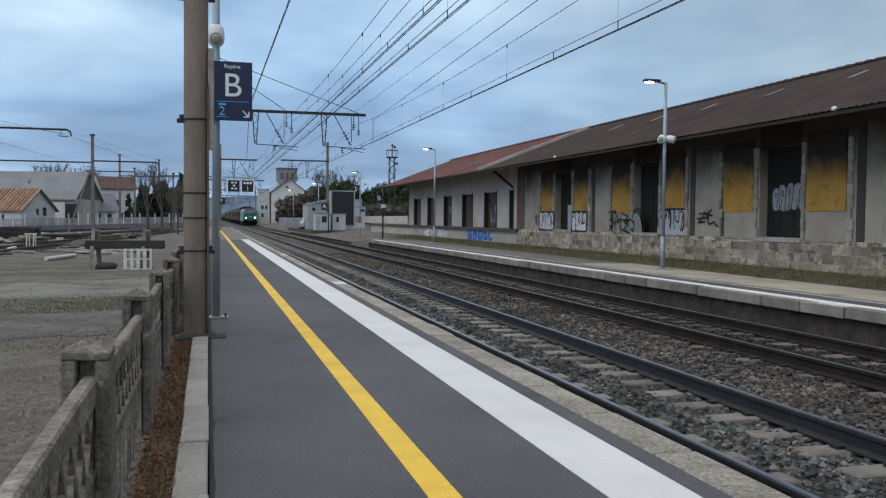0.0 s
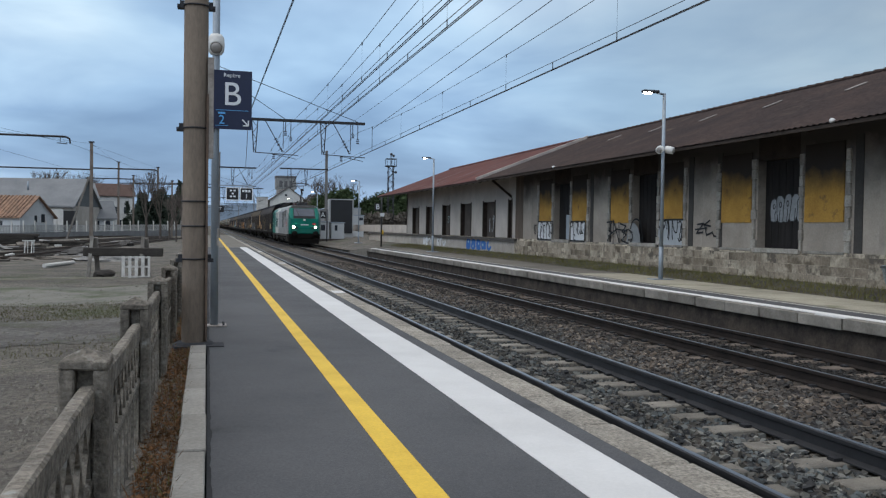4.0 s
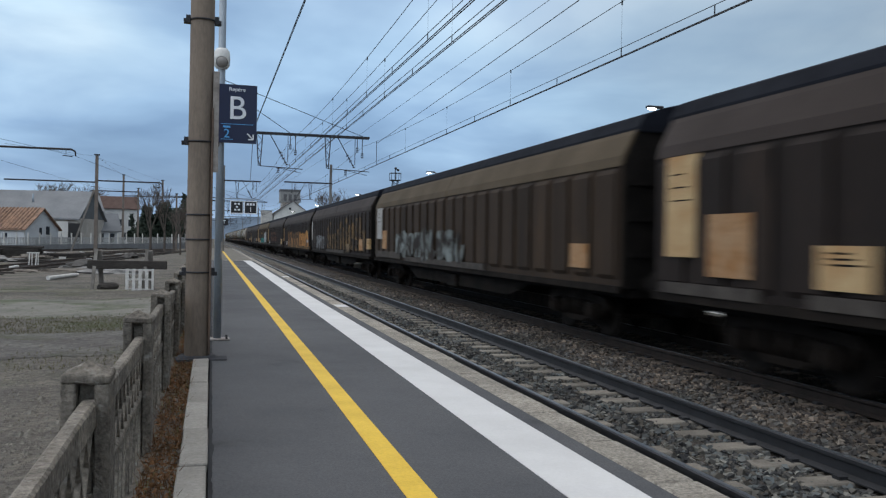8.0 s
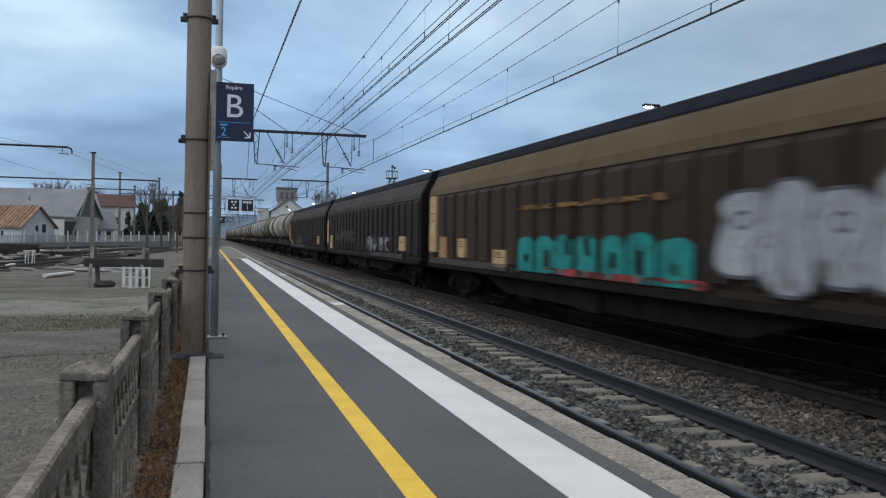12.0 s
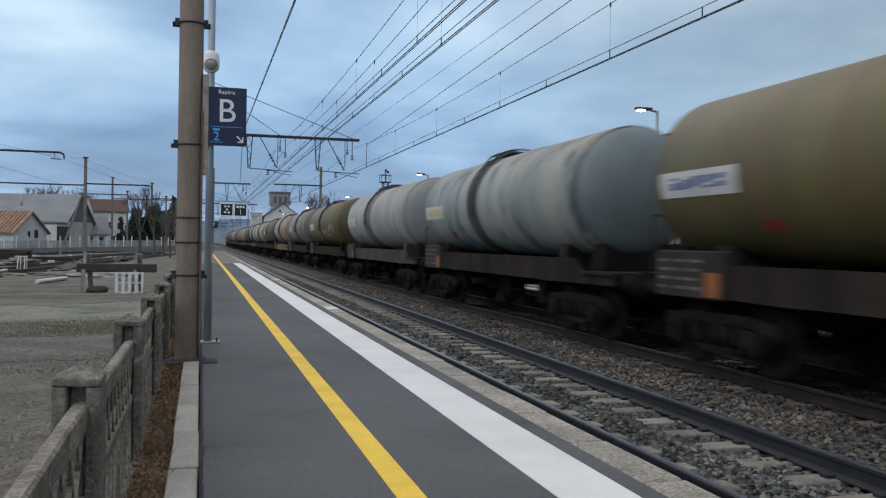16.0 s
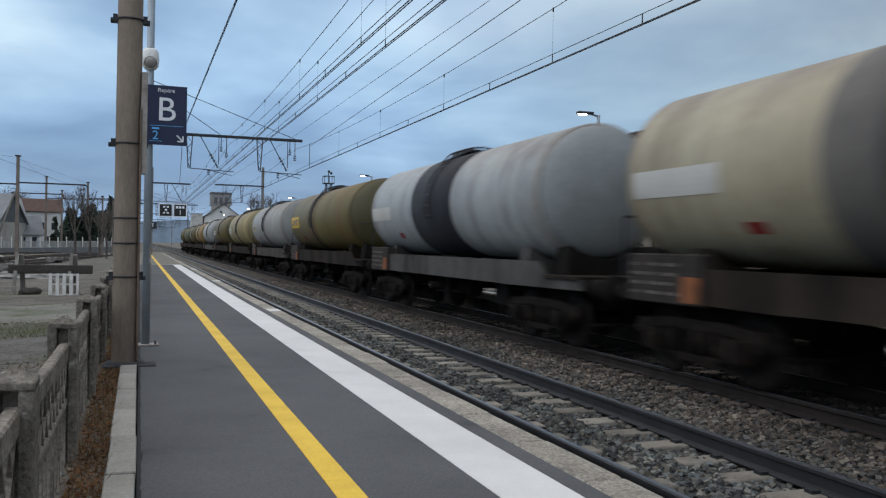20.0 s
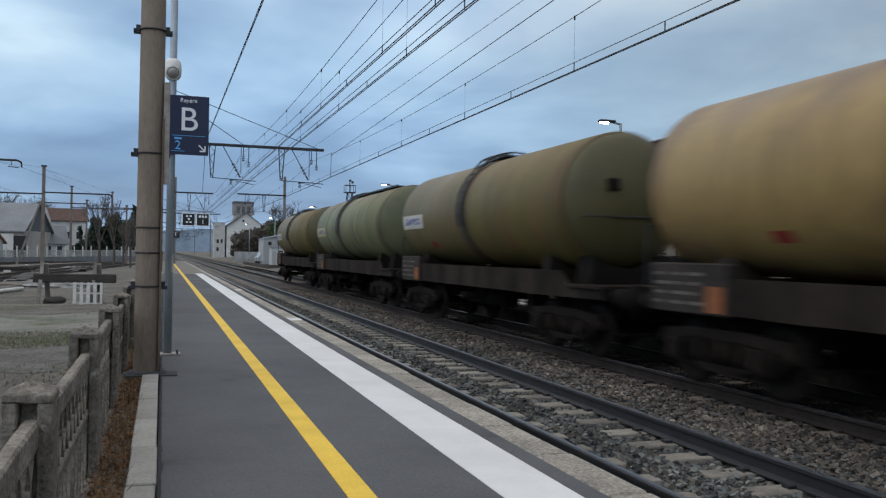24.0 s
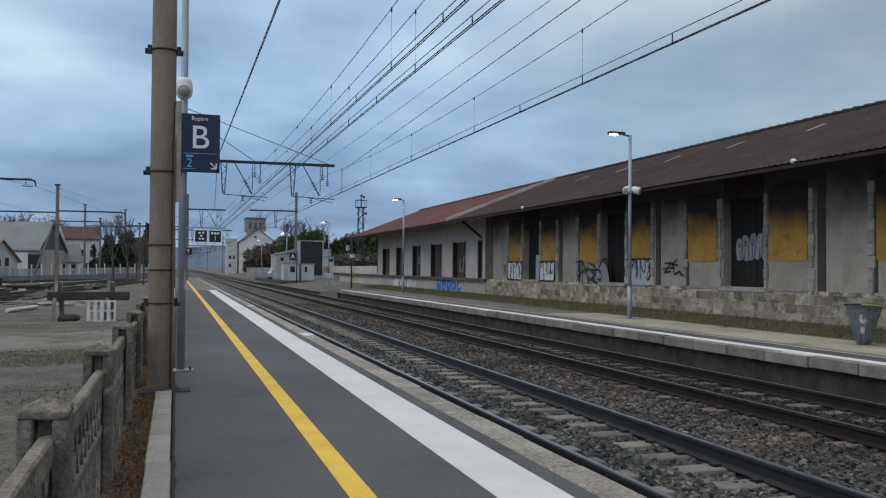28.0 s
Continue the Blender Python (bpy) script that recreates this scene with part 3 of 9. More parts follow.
def build_sign_post():
    t = thing("sign_post", "galvanised post with platform marker sign and camera", "sign", at=pose(0.085, 11.75, 0))
    bm = bmesh.new()
    tube(bm, (0, 0, 0), (0, 0, 5.6), 0.052, 0.045, n=14)
    part("pole", bm, M_GALV, t)
    bm = bmesh.new()
    box(bm, -0.16, 0.16, -0.13, 0.13, 0.0, 0.02)
    part("base_plate", bm, surf("pale_plate", (0.45, 0.45, 0.43)), t, "pale bolted base plate", bevel=0.004)
    for sx in (-1, 1):
        for sy in (-1, 1):
            bm = bmesh.new()
            tube(bm, (sx * 0.12, sy * 0.09, 0.02), (sx * 0.12, sy * 0.09, 0.05), 0.014, n=6)
            part("bolt", bm, M_DARK, t)
    bm = bmesh.new()
    box(bm, -0.02, 0.05, -0.04, 0.04, 1.05, 1.28)
    part("switch_box", bm, surf("pale_plate", (0.45, 0.45, 0.43)), t, bevel=0.006)
    # camera housing, its smoked dome turned to the platform
    bm = bmesh.new()
    lathe(bm, [(3.81, 0.02), (3.80, 0.07), (3.76, 0.10), (3.66, 0.108), (3.58, 0.10), (3.54, 0.07), (3.53, 0.03)], n=20, axis="z")
    h = part("camera_housing", bm, M_PLASTIC, t, "white rounded camera housing")
    bm = bmesh.new()
    lathe(bm, [(-0.135, 0.015), (-0.128, 0.045), (-0.108, 0.068), (-0.07, 0.078)], n=20, axis="y")
    for v in bm.verts:
        v.co = pose(0.0, 0.0, 3.635, 16, 0, 0) @ v.co
    part("dome", bm, surf("smoked_dome", (0.30, 0.28, 0.26), rough=0.25, bump=0), h, "smoked dome")
    bm = bmesh.new()
    lathe(bm, [(-0.075, 0.088), (-0.10, 0.09), (-0.102, 0.078), (-0.07, 0.076)], n=20, axis="y")
    for v in bm.verts:
        v.co = pose(0.0, 0.0, 3.635, 16, 0, 0) @ v.co
    part("rim", bm, M_PLASTIC, h)
    # the sign
    bm = bmesh.new()
    box(bm, -0.055, 0.455, -0.095, -0.065, 2.57, 3.33)
    s = part("sign_panel", bm, M_NAVY, t, "navy blue enamel sign panel", bevel=0.004)
    f = lambda x, z: pose(x, -0.098, z, 90, 0, 0)
    words("Rep\u00e8re", 0.072, s, M_SIGNW, f(0.20, 3.265))
    words("B", 0.43, s, M_SIGNW, f(0.205, 3.01))
    words("2", 0.16, s, M_SIGNB, f(0.075, 2.685))
    bm = bmesh.new()
    box(bm, 0.0, 0.41, -0.099, -0.095, 2.811, 2.817)
    part("rule", bm, M_SIGNB, s)
    bm = bmesh.new()
    box(bm, 0.0, 0.155, -0.099, -0.095, 2.612, 2.618)
    part("rule", bm, M_SIGNB, s)
    bm = bmesh.new()
    box(bm, 0.03, 0.12, -0.099, -0.095, 2.765, 2.79)
    part("pictogram", bm, M_SIGNB, s, bevel=0.0)
    bm = bmesh.new()
    for a, b in (((0.335, 2.70), (0.41, 2.625)), ((0.412, 2.625), (0.412, 2.69)), ((0.412, 2.622), (0.345, 2.622))):
        bar(bm, (a[0], -0.098, a[1]), (b[0], -0.098, b[1]), 0.016)
    part("arrow", bm, M_SIGNW, s, "white diagonal arrow")
    for z in (2.7, 3.2):
        bm = bmesh.new()
        box(bm, -0.06, 0.3, -0.066, -0.045, z - 0.02, z + 0.02)
        part("sign_rail", bm, M_GALV, s)


build_sign_post()


# ---- lamps on the far platform ----
def build_lamps():
    def lamp(x, y, h, cams=False):
        t = thing("platform_lamp", "slim galvanised platform lamp with lit head" + (" and twin white cameras" if cams else ""), "lamp", "platform lamps", at=pose(x, y, 0))
        bm = bmesh.new()
        tube(bm, (0, 0, 0), (0, 0, 0.9), 0.065, n=12)
        tube(bm, (0, 0, 0.9), (0, 0, h), 0.052, 0.045, n=12)
        part("pole", bm, M_GALV, t)
        bm = bmesh.new()
        tube(bm, (0, 0, h - 0.03), (-0.28, 0, h + 0.02), 0.03, n=8)
        part("arm", bm, M_GALV, t)
        bm = bmesh.new()
        box(bm, -0.66, -0.18, -0.09, 0.09, h + 0.0, h + 0.07)
        hd = part("lamp_head", bm, M_DARK, t, "flat lamp head", bevel=0.02)
        bm = bmesh.new()
        lathe(bm, [(-0.05, 0.02), (-0.04, 0.10), (0.0, 0.12)], n=12, axis="z")
        for v in bm.verts:
            v.co = Vector((v.co.x * 1.2 - 0.5, v.co.y * 0.75, v.co.z * 0.8 + h + 0.0))
        part("lens", bm, M_LAMP, hd, "glowing lamp lens")
        bm = bmesh.new()
        box(bm, -0.3, 0.3, -0.2, 0.2, -0.02, 0.03)
        part("base_plate", bm, M_GALV, t, bevel=0.006)
        if cams:
            for s in (-1, 1):
                bm = bmesh.new()
                lathe(bm, [(-0.14, 0.085), (-0.13, 0.10), (0.04, 0.105), (0.10, 0.08), (0.12, 0.03)], n=16, axis="y")
                tip = pose(s * 0.13, -0.06, 3.55, 14, 0, s * 38)
                for v in bm.verts:
                    v.co = tip @ v.co
                cam_part = part("camera", bm, M_PLASTIC, t, "white camera")
                bm = bmesh.new()
                lathe(bm, [(-0.165, 0.03), (-0.155, 0.06), (-0.138, 0.075)], n=14, axis="y")
                for v in bm.verts:
                    v.co = tip @ v.co
                part("camera_lens", bm, surf("smoked_dome", (0.30, 0.28, 0.26), rough=0.25, bump=0), cam_part, "smoked lens")
            bm = bmesh.new()
            tube(bm, (-0.12, 0, 3.5), (0.12, 0, 3.5), 0.025, n=8)
            part("camera_bracket", bm, M_GALV, t)
        return t

    lamp(11.98, 21.4, 5.08, True)
    lamp(12.0, 46.5, 5.15)
    lamp(12.0, 71.0, 5.1)
    lamp(11.6, 96.0, 5.1)
    lamp(11.2, 121.0, 5.1)


build_lamps()


def build_bin():
    t = thing("litter_bin", "grey translucent bin bag on a holder with yellow rim", "bin", at=pose(12.1, 13.0, 0.006) @ Matrix.Diagonal((0.84, 0.84, 0.95, 1)))
    rings = [(0.0, 0.10), (0.015, 0.15), (0.10, 0.185), (0.24, 0.225), (0.40, 0.275), (0.56, 0.325), (0.70, 0.375), (0.76, 0.395), (0.79, 0.385), (0.77, 0.365)]
    bm = bmesh.new()
    n = 40
    loops = []
    for z, r in rings:
        lp = []
        for i in range(n):
            a = 2 * math.pi * i / n
            fold = 0.018 * math.sin(a * 9 + 2.2 * math.sin(a * 2)) + 0.02 * noise.noise(Vector((math.cos(a) * 2, math.sin(a) * 2, z * 5)))
            q = r + fold * min(1.0, z * 4)
            lp.append(bm.verts.new((q * math.cos(a), 0.85 * q * math.sin(a), z + (0.03 * math.cos(a + 2.6) if z > 0.6 else 0))))
        loops.append(lp)
    for r0, r1 in zip(loops, loops[1:]):
        for i in range(n):
            bm.faces.new((r0[i], r0[(i + 1) % n], r1[(i + 1) % n], r1[i])).smooth = True
    bm.faces.new(loops[0][::-1])
    part("bag", bm, surf("bin_bag", (0.21, 0.24, 0.25), (0.05, 0.06, 0.065), scale=4.5, fine=16, rough=0.3, bump=0.8, grain=0.35, depth=0.06, spots=((0.50, 0.45, 0.46), 3.6, 0.36)), t, "grey translucent bag with pale litter showing through")
    litter = surf("pale_litter", (0.52, 0.46, 0.47), (0.34, 0.32, 0.34), scale=9, rough=0.4, bump=0.4, grain=0.2)
    for a0, a1, z0, z1 in ((3.72, 4.25, 0.42, 0.60), (3.78, 4.12, 0.22, 0.36)):
        bm = bmesh.new()
        ring = [(0.5 * (a0 + a1) + 0.5 * (a1 - a0) * math.cos(q) * (1 + 0.35 * noise.noise(Vector((3 * math.cos(q), 3 * math.sin(q), z0 * 9)))), 0.5 * (z0 + z1) + 0.5 * (z1 - z0) * math.sin(q)) for q in np.linspace(0, 6.0, 16)]
        poly(bm, [((0.21 + 0.235 * z) * math.cos(a), 0.85 * (0.21 + 0.235 * z) * math.sin(a), z) for a, z in ring])
        part("litter", bm, litter, t, "pale litter pressed against the bag")
    for nm, a0, a1, m, lab in (("rim", -2.35, 0.9, paint("bin_yellow", (0.55, 0.50, 0.13)), "yellow rim"), ("holder_ring", 0.9, 3.93, M_DARK, "dark holder ring")):
        bm = bmesh.new()
        for i in range(14):
            p = [a0 + (a1 - a0) * k / 14 for k in (i, i + 1)]
            e = [(0.422 * math.cos(q), 0.362 * math.sin(q), 0.755 + 0.03 * math.cos(q + 2.6)) for q in p]
            tube(bm, e[0], e[1], 0.013, n=6)
        part(nm, bm, m, t, lab)


build_bin()

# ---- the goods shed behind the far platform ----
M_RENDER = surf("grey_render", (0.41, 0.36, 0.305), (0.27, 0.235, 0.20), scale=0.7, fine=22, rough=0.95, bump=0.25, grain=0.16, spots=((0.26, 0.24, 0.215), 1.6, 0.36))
M_RENDERB = surf("pale_render", (0.50, 0.455, 0.41), (0.38, 0.34, 0.305), scale=0.7, fine=22, rough=0.95, bump=0.2, grain=0.12)
M_DOCKSTONE = surf("squared_stone", (0.43, 0.365, 0.285), (0.20, 0.165, 0.125), scale=0.9, fine=14, rough=0.95, bump=0.7, grain=0.4, depth=0.05, spots=((0.15, 0.122, 0.09), 1.4, 0.43), rand=0.12)
M_STONE = surf("dock_stone", (0.58, 0.50, 0.385), (0.25, 0.212, 0.165), scale=1.6, fine=14, rough=0.95, bump=0.7, grain=0.35, depth=0.05, spots=((0.14, 0.12, 0.098), 2.3, 0.44), rand=0.18)
M_QUOIN = surf("quoin_stone", (0.40, 0.37, 0.33), (0.24, 0.22, 0.19), scale=3.0, fine=20, rough=0.95, bump=0.5, grain=0.3, rand=0.2)
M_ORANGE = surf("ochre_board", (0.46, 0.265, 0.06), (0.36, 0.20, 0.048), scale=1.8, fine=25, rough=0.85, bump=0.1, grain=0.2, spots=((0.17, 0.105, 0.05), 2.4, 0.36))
def soot_and_shade(m, colour, z0, z1, spread):
    """Smoke film and painted eaves shade on upper boards and render; lower edge wanders."""
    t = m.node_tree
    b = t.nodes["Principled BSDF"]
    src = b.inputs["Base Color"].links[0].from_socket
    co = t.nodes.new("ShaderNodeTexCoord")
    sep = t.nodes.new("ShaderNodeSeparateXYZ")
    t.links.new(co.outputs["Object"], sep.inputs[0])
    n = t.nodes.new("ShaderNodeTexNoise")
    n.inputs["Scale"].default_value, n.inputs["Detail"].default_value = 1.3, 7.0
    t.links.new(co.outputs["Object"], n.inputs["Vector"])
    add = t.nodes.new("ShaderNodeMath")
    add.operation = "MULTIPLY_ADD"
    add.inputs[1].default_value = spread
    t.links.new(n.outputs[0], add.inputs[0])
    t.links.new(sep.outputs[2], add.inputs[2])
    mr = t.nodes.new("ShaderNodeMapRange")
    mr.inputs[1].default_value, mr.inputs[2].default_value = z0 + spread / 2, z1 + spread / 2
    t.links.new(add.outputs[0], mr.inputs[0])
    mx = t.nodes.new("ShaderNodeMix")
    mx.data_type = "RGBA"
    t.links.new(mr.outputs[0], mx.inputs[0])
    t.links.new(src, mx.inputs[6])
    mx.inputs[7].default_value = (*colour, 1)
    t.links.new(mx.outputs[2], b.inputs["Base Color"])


# both colours carry eaves shade besides soot; on the render it is mostly shade
soot_and_shade(M_ORANGE, (0.045, 0.037, 0.032), 2.25, 2.95, 1.0)
soot_and_shade(M_RENDER, (0.075, 0.066, 0.06), 2.35, 3.5, 1.6)
M_DOOR = surf("dark_door_wood", (0.030, 0.026, 0.024), (0.017, 0.0155, 0.015), scale=2, fine=20, rough=0.8, stretch=(1, 1, 0.2), bump=0.3)
M_ROOFA = surf("brown_roof_tile", (0.052, 0.034, 0.029), (0.030, 0.023, 0.0225), scale=0.45, fine=7, rough=0.95, bump=0.5, grain=0.45, spots=((0.082, 0.060, 0.048), 0.7, 0.34))
M_ROOFB = surf("red_roof_sheet", (0.115, 0.042, 0.036), (0.075, 0.034, 0.031), scale=0.6, fine=12, rough=0.85, bump=0.25, grain=0.2, stretch=(0.3, 1, 0.3), spots=((0.13, 0.098, 0.09), 0.9, 0.36))
M_TIMBER = surf("sooty_timber", (0.055, 0.042, 0.035), (0.035, 0.028, 0.024), scale=3, rough=0.95, bump=0.3)
EAVE_Z, RIDGE_Z = 3.62, 5.84
SPLIT, SHED_END = 39.5, 62.8


def roof_z(x):
    return EAVE_Z + (RIDGE_Z - EAVE_Z) * (x - EAVE) / (18.0 - EAVE)


def corrugated(bm, y0, y1, step, amp, lift=0.0):
    n = int((y1 - y0) / step)
    for side in (0, 1):
        prev = None
        for i in range(n + 1):
            y = y0 + (y1 - y0) * i / n
            d = amp * (1 if i % 2 else -1) + lift
            xs = (EAVE, 18.0) if side == 0 else (23.7, 18.0)
            cur = [bm.verts.new((xs[0], y, EAVE_Z + d)), bm.verts.new((xs[1], y, RIDGE_Z + d))]
            if prev:
                bm.faces.new((prev[0], prev[1], cur[1], cur[0]))
            prev = cur


def scribble_mesh(real, w, h, n, seed, fat, inner=False, only=None):
    """Swollen spray-paint shapes side by side in x and z: blobs, thick hooks and leaning slabs; inner: small shaded hollows."""
    r = random.Random(seed)
    spare = bmesh.new()
    for k in range(n):
        bm = real if only in (None, k) else spare
        kind = r.randrange(4)
        cx, ww = (k + 0.5) * w / n - w / 2, w / n * 0.44 * fat
        top = h / 2 * r.uniform(0.75, 1.05)
        lean, ph = r.uniform(-0.2, 0.2), r.uniform(0, 40)
        hx, hz = r.uniform(-0.3, 0.3) * ww, r.uniform(-0.4, 0.6) * top
        turn, y = r.uniform(0, 6.28), -0.0008 * k
        if inner:
            poly(bm, [(cx + hx + ww * 0.22 * math.cos(a) * (1 + 0.4 * noise.noise(Vector((math.cos(a), math.sin(a), ph)))), y - 0.0007, hz + h * 0.12 * math.sin(a)) for a in np.linspace(0, 6.1, 14)])
        elif kind == 1:
            ring = []
            for a in np.linspace(turn, turn + 4.4, 18):
                o = 1 + 0.15 * noise.noise(Vector((math.cos(a), math.sin(a), ph)))
                z = top * math.sin(a)
                ring.append(((cx + ww * o * math.cos(a) + lean * z, y, z * o), (cx + ww * 0.38 * math.cos(a) + lean * z * 0.4, y, z * 0.45)))
            for (p0, q0), (p1, q1) in zip(ring, ring[1:]):
                poly(bm, [p0, p1, q1, q0])
        elif kind == 2:
            for o, sl in ((-0.5, r.uniform(-0.3, 0.3)), (0.5, r.uniform(-0.3, 0.3))):
                e = ww * r.uniform(0.30, 0.42)
                x = cx + o * ww
                poly(bm, [(x - e - sl * ww, y, -top), (x + e - sl * ww, y, -top * 0.95), (x + e * 1.2, y, 0), (x + e + sl * ww, y, top), (x - e + sl * ww, y, top * 0.93), (x - e * 1.1, y, 0.05 * h)])
            poly(bm, [(cx - ww * 0.6, y - 0.0003, hz - h * 0.08), (cx + ww * 0.6, y - 0.0003, hz - h * 0.05), (cx + ww * 0.6, y - 0.0003, hz + h * 0.09), (cx - ww * 0.6, y - 0.0003, hz + h * 0.07)])
        else:
            pts = []
            for i in range(26):
                a = 2 * math.pi * i / 26
                c, q = math.cos(a), math.sin(a)
                c, q = math.copysign(abs(c) ** 0.6, c), math.copysign(abs(q) ** 0.6, q)
                wob = 1 + 0.4 * noise.noise(Vector((c * 2.2, q * 2.2, ph)))
                pts.append((cx + ww * c * wob + lean * top * q, y, top * q * (1 + 0.15 * noise.noise(Vector((c * 3, ph, 0))))))
            poly(bm, pts)


def stroke(bm, pts, w, y=0.0):
    for (a, b), (c, d) in zip(pts, pts[1:]):
        u = Vector((c - a, d - b))
        if u.length < 1e-5:
            continue
        u = u.normalized()
        nx, nz = -u.y * w / 2, u.x * w / 2
        e = u * w * 0.3
        bm.faces.new([bm.verts.new(p) for p in ((a - e.x + nx, y, b - e.y + nz), (a - e.x - nx, y, b - e.y - nz), (c + e.x - nx, y, d + e.y - nz), (c + e.x + nx, y, d + e.y + nz))])


def scrawl(bm, w, h, n, seed, width, y=0.0):
    """Loose pen-like marker strokes, no letters."""
    r = random.Random(seed)
    for k in range(n):
        x0, cw = (k + 0.5) * w / n - w / 2, w / n * 0.48
        for _ in range(2):
            pts, a = [], r.uniform(0, 6.28)
            turn = r.choice((-1, 1)) * r.uniform(0.4, 0.75)
            x, z = x0 + r.uniform(-cw, cw) * 0.7, r.uniform(-0.42, 0.42) * h
            for _ in range(8):
                pts.append((x, z))
                x = min(max(x + math.cos(a) * cw * 0.55, x0 - cw), x0 + cw)
                z = min(max(z + math.sin(a) * h * 0.26, -h / 2), h / 2)
                a += turn * r.uniform(0.4, 1.6)
            stroke(bm, pts, width, y)


def graffiti(parent, m, w, h, n, seed, fill, line, fat=1.0, width=0.05, frame_box=False):
    if fill:
        bm = bmesh.new()
        if not frame_box:
            for k in range(n):
                bm = bmesh.new()
                scribble_mesh(bm, w, h, n, seed, fat, only=k)
                part("graffiti_shape", bm, fill, parent).matrix_basis = m
        else:
            poly(bm, [(-w / 2, 0, -h / 2), (w / 2 * 0.93, 0, -h / 2), (w / 2, 0, h / 2), (-w / 2 * 0.9, 0, h / 2)])
            part("graffiti", bm, fill, parent, "pale sprayed panel").matrix_basis = m
    if line and fill and not frame_box:
        for k in range(n):
            bm = bmesh.new()
            scribble_mesh(bm, w, h, n, seed, fat, inner=True, only=k)
            part("graffiti_hollow", bm, line, parent).matrix_basis = m
    elif line:
        bm = bmesh.new()
        scrawl(bm, w * 0.94, h * 0.9, n, seed + 9, width, -0.006)
        if frame_box:
            stroke(bm, [(-w / 2, -h / 2), (w / 2 * 0.93, -h / 2), (w / 2, h / 2), (-w / 2 * 0.9, h / 2), (-w / 2, -h / 2)], width * 1.3, -0.006)
        g2 = part("graffiti_line", bm, line, parent, "dark sprayed lines")
        g2.matrix_basis = m


def tag_strokes(parent, m, w, h, lines, mat, width):
    """Sprayed strokes along hand-drawn lines given in parts of the tag's width and height."""
    for k, pts in enumerate(lines):
        bm = bmesh.new()
        stroke(bm, [((u - 0.5) * w, (v - 0.5) * h) for u, v in pts], width, -0.0006 * k)
        part("graffiti_line", bm, mat, parent, "dark sprayed lines").matrix_basis = m


def bubble_letters(parent, m, w, h, n, seed, fill, line, width):
    """Fat rounded sprayed letters that overlap, each with its outline and inner strokes."""
    r = random.Random(seed)
    for k in range(n):
        wide, tall, lean = w / n * r.uniform(0.52, 0.62), h / 2 * r.uniform(0.85, 1.08), r.uniform(-0.15, 0.22)
        cx, cz, ph = (k + 0.5) * w / n - w / 2, r.uniform(-0.06, 0.06) * h, r.uniform(0, 40)
        ring = []
        for q in np.linspace(0, 2 * math.pi, 28, endpoint=False):
            c, d = math.cos(q), math.sin(q)
            wob = 1 + 0.30 * noise.noise(Vector((c * 1.6, d * 1.6, ph))) + 0.12 * noise.noise(Vector((c * 4, d * 4, ph)))
            x, z = math.copysign(abs(c) ** 0.6, c) * wide * wob, math.copysign(abs(d) ** 0.65, d) * tall * (0.94 + 0.06 * wob)
            ring.append((cx + x + lean * z, cz + z))
        y = -0.0012 * k
        bm = bmesh.new()
        poly(bm, [(x, y, z) for x, z in ring])
        part("graffiti_shape", bm, fill, parent, "pale sprayed bubble letter").matrix_basis = m
        bm = bmesh.new()
        stroke(bm, ring + ring[:1], width, y - 0.0004)
        if r.random() < 0.6:
            e = [(cx + wide * 0.28 * math.cos(q) + lean * tall * 0.3, cz + tall * (0.32 + 0.2 * math.sin(q))) for q in np.linspace(0, 6.28, 9)]
            stroke(bm, e, width, y - 0.0004)
        a = r.uniform(-0.4, 0.4) * wide
        stroke(bm, [(cx + a, cz - tall * 0.95), (cx + a * 0.6 + lean * 0.2, cz - tall * 0.35), (cx + a + wide * 0.2, cz - tall * 0.05)], width, y - 0.0005)
        part("graffiti_line", bm, line, parent, "dark sprayed outline").matrix_basis = m


G_WHITE = paint("spray_white", (0.66, 0.67, 0.68), rough=0.7)
G_BLACK = paint("spray_black", (0.02, 0.02, 0.022), rough=0.7)
G_BLUE = paint("spray_blue", (0.02, 0.13, 0.42), rough=0.7)
G_GREY = paint("spray_grey", (0.42, 0.45, 0.47), rough=0.7)
G_PALEBLUE = paint("spray_pale_blue", (0.35, 0.50, 0.52), rough=0.7)
SIDE = lambda y, z, x=None: pose(WALL if x is None else x, y, z, 0, 0, -90)


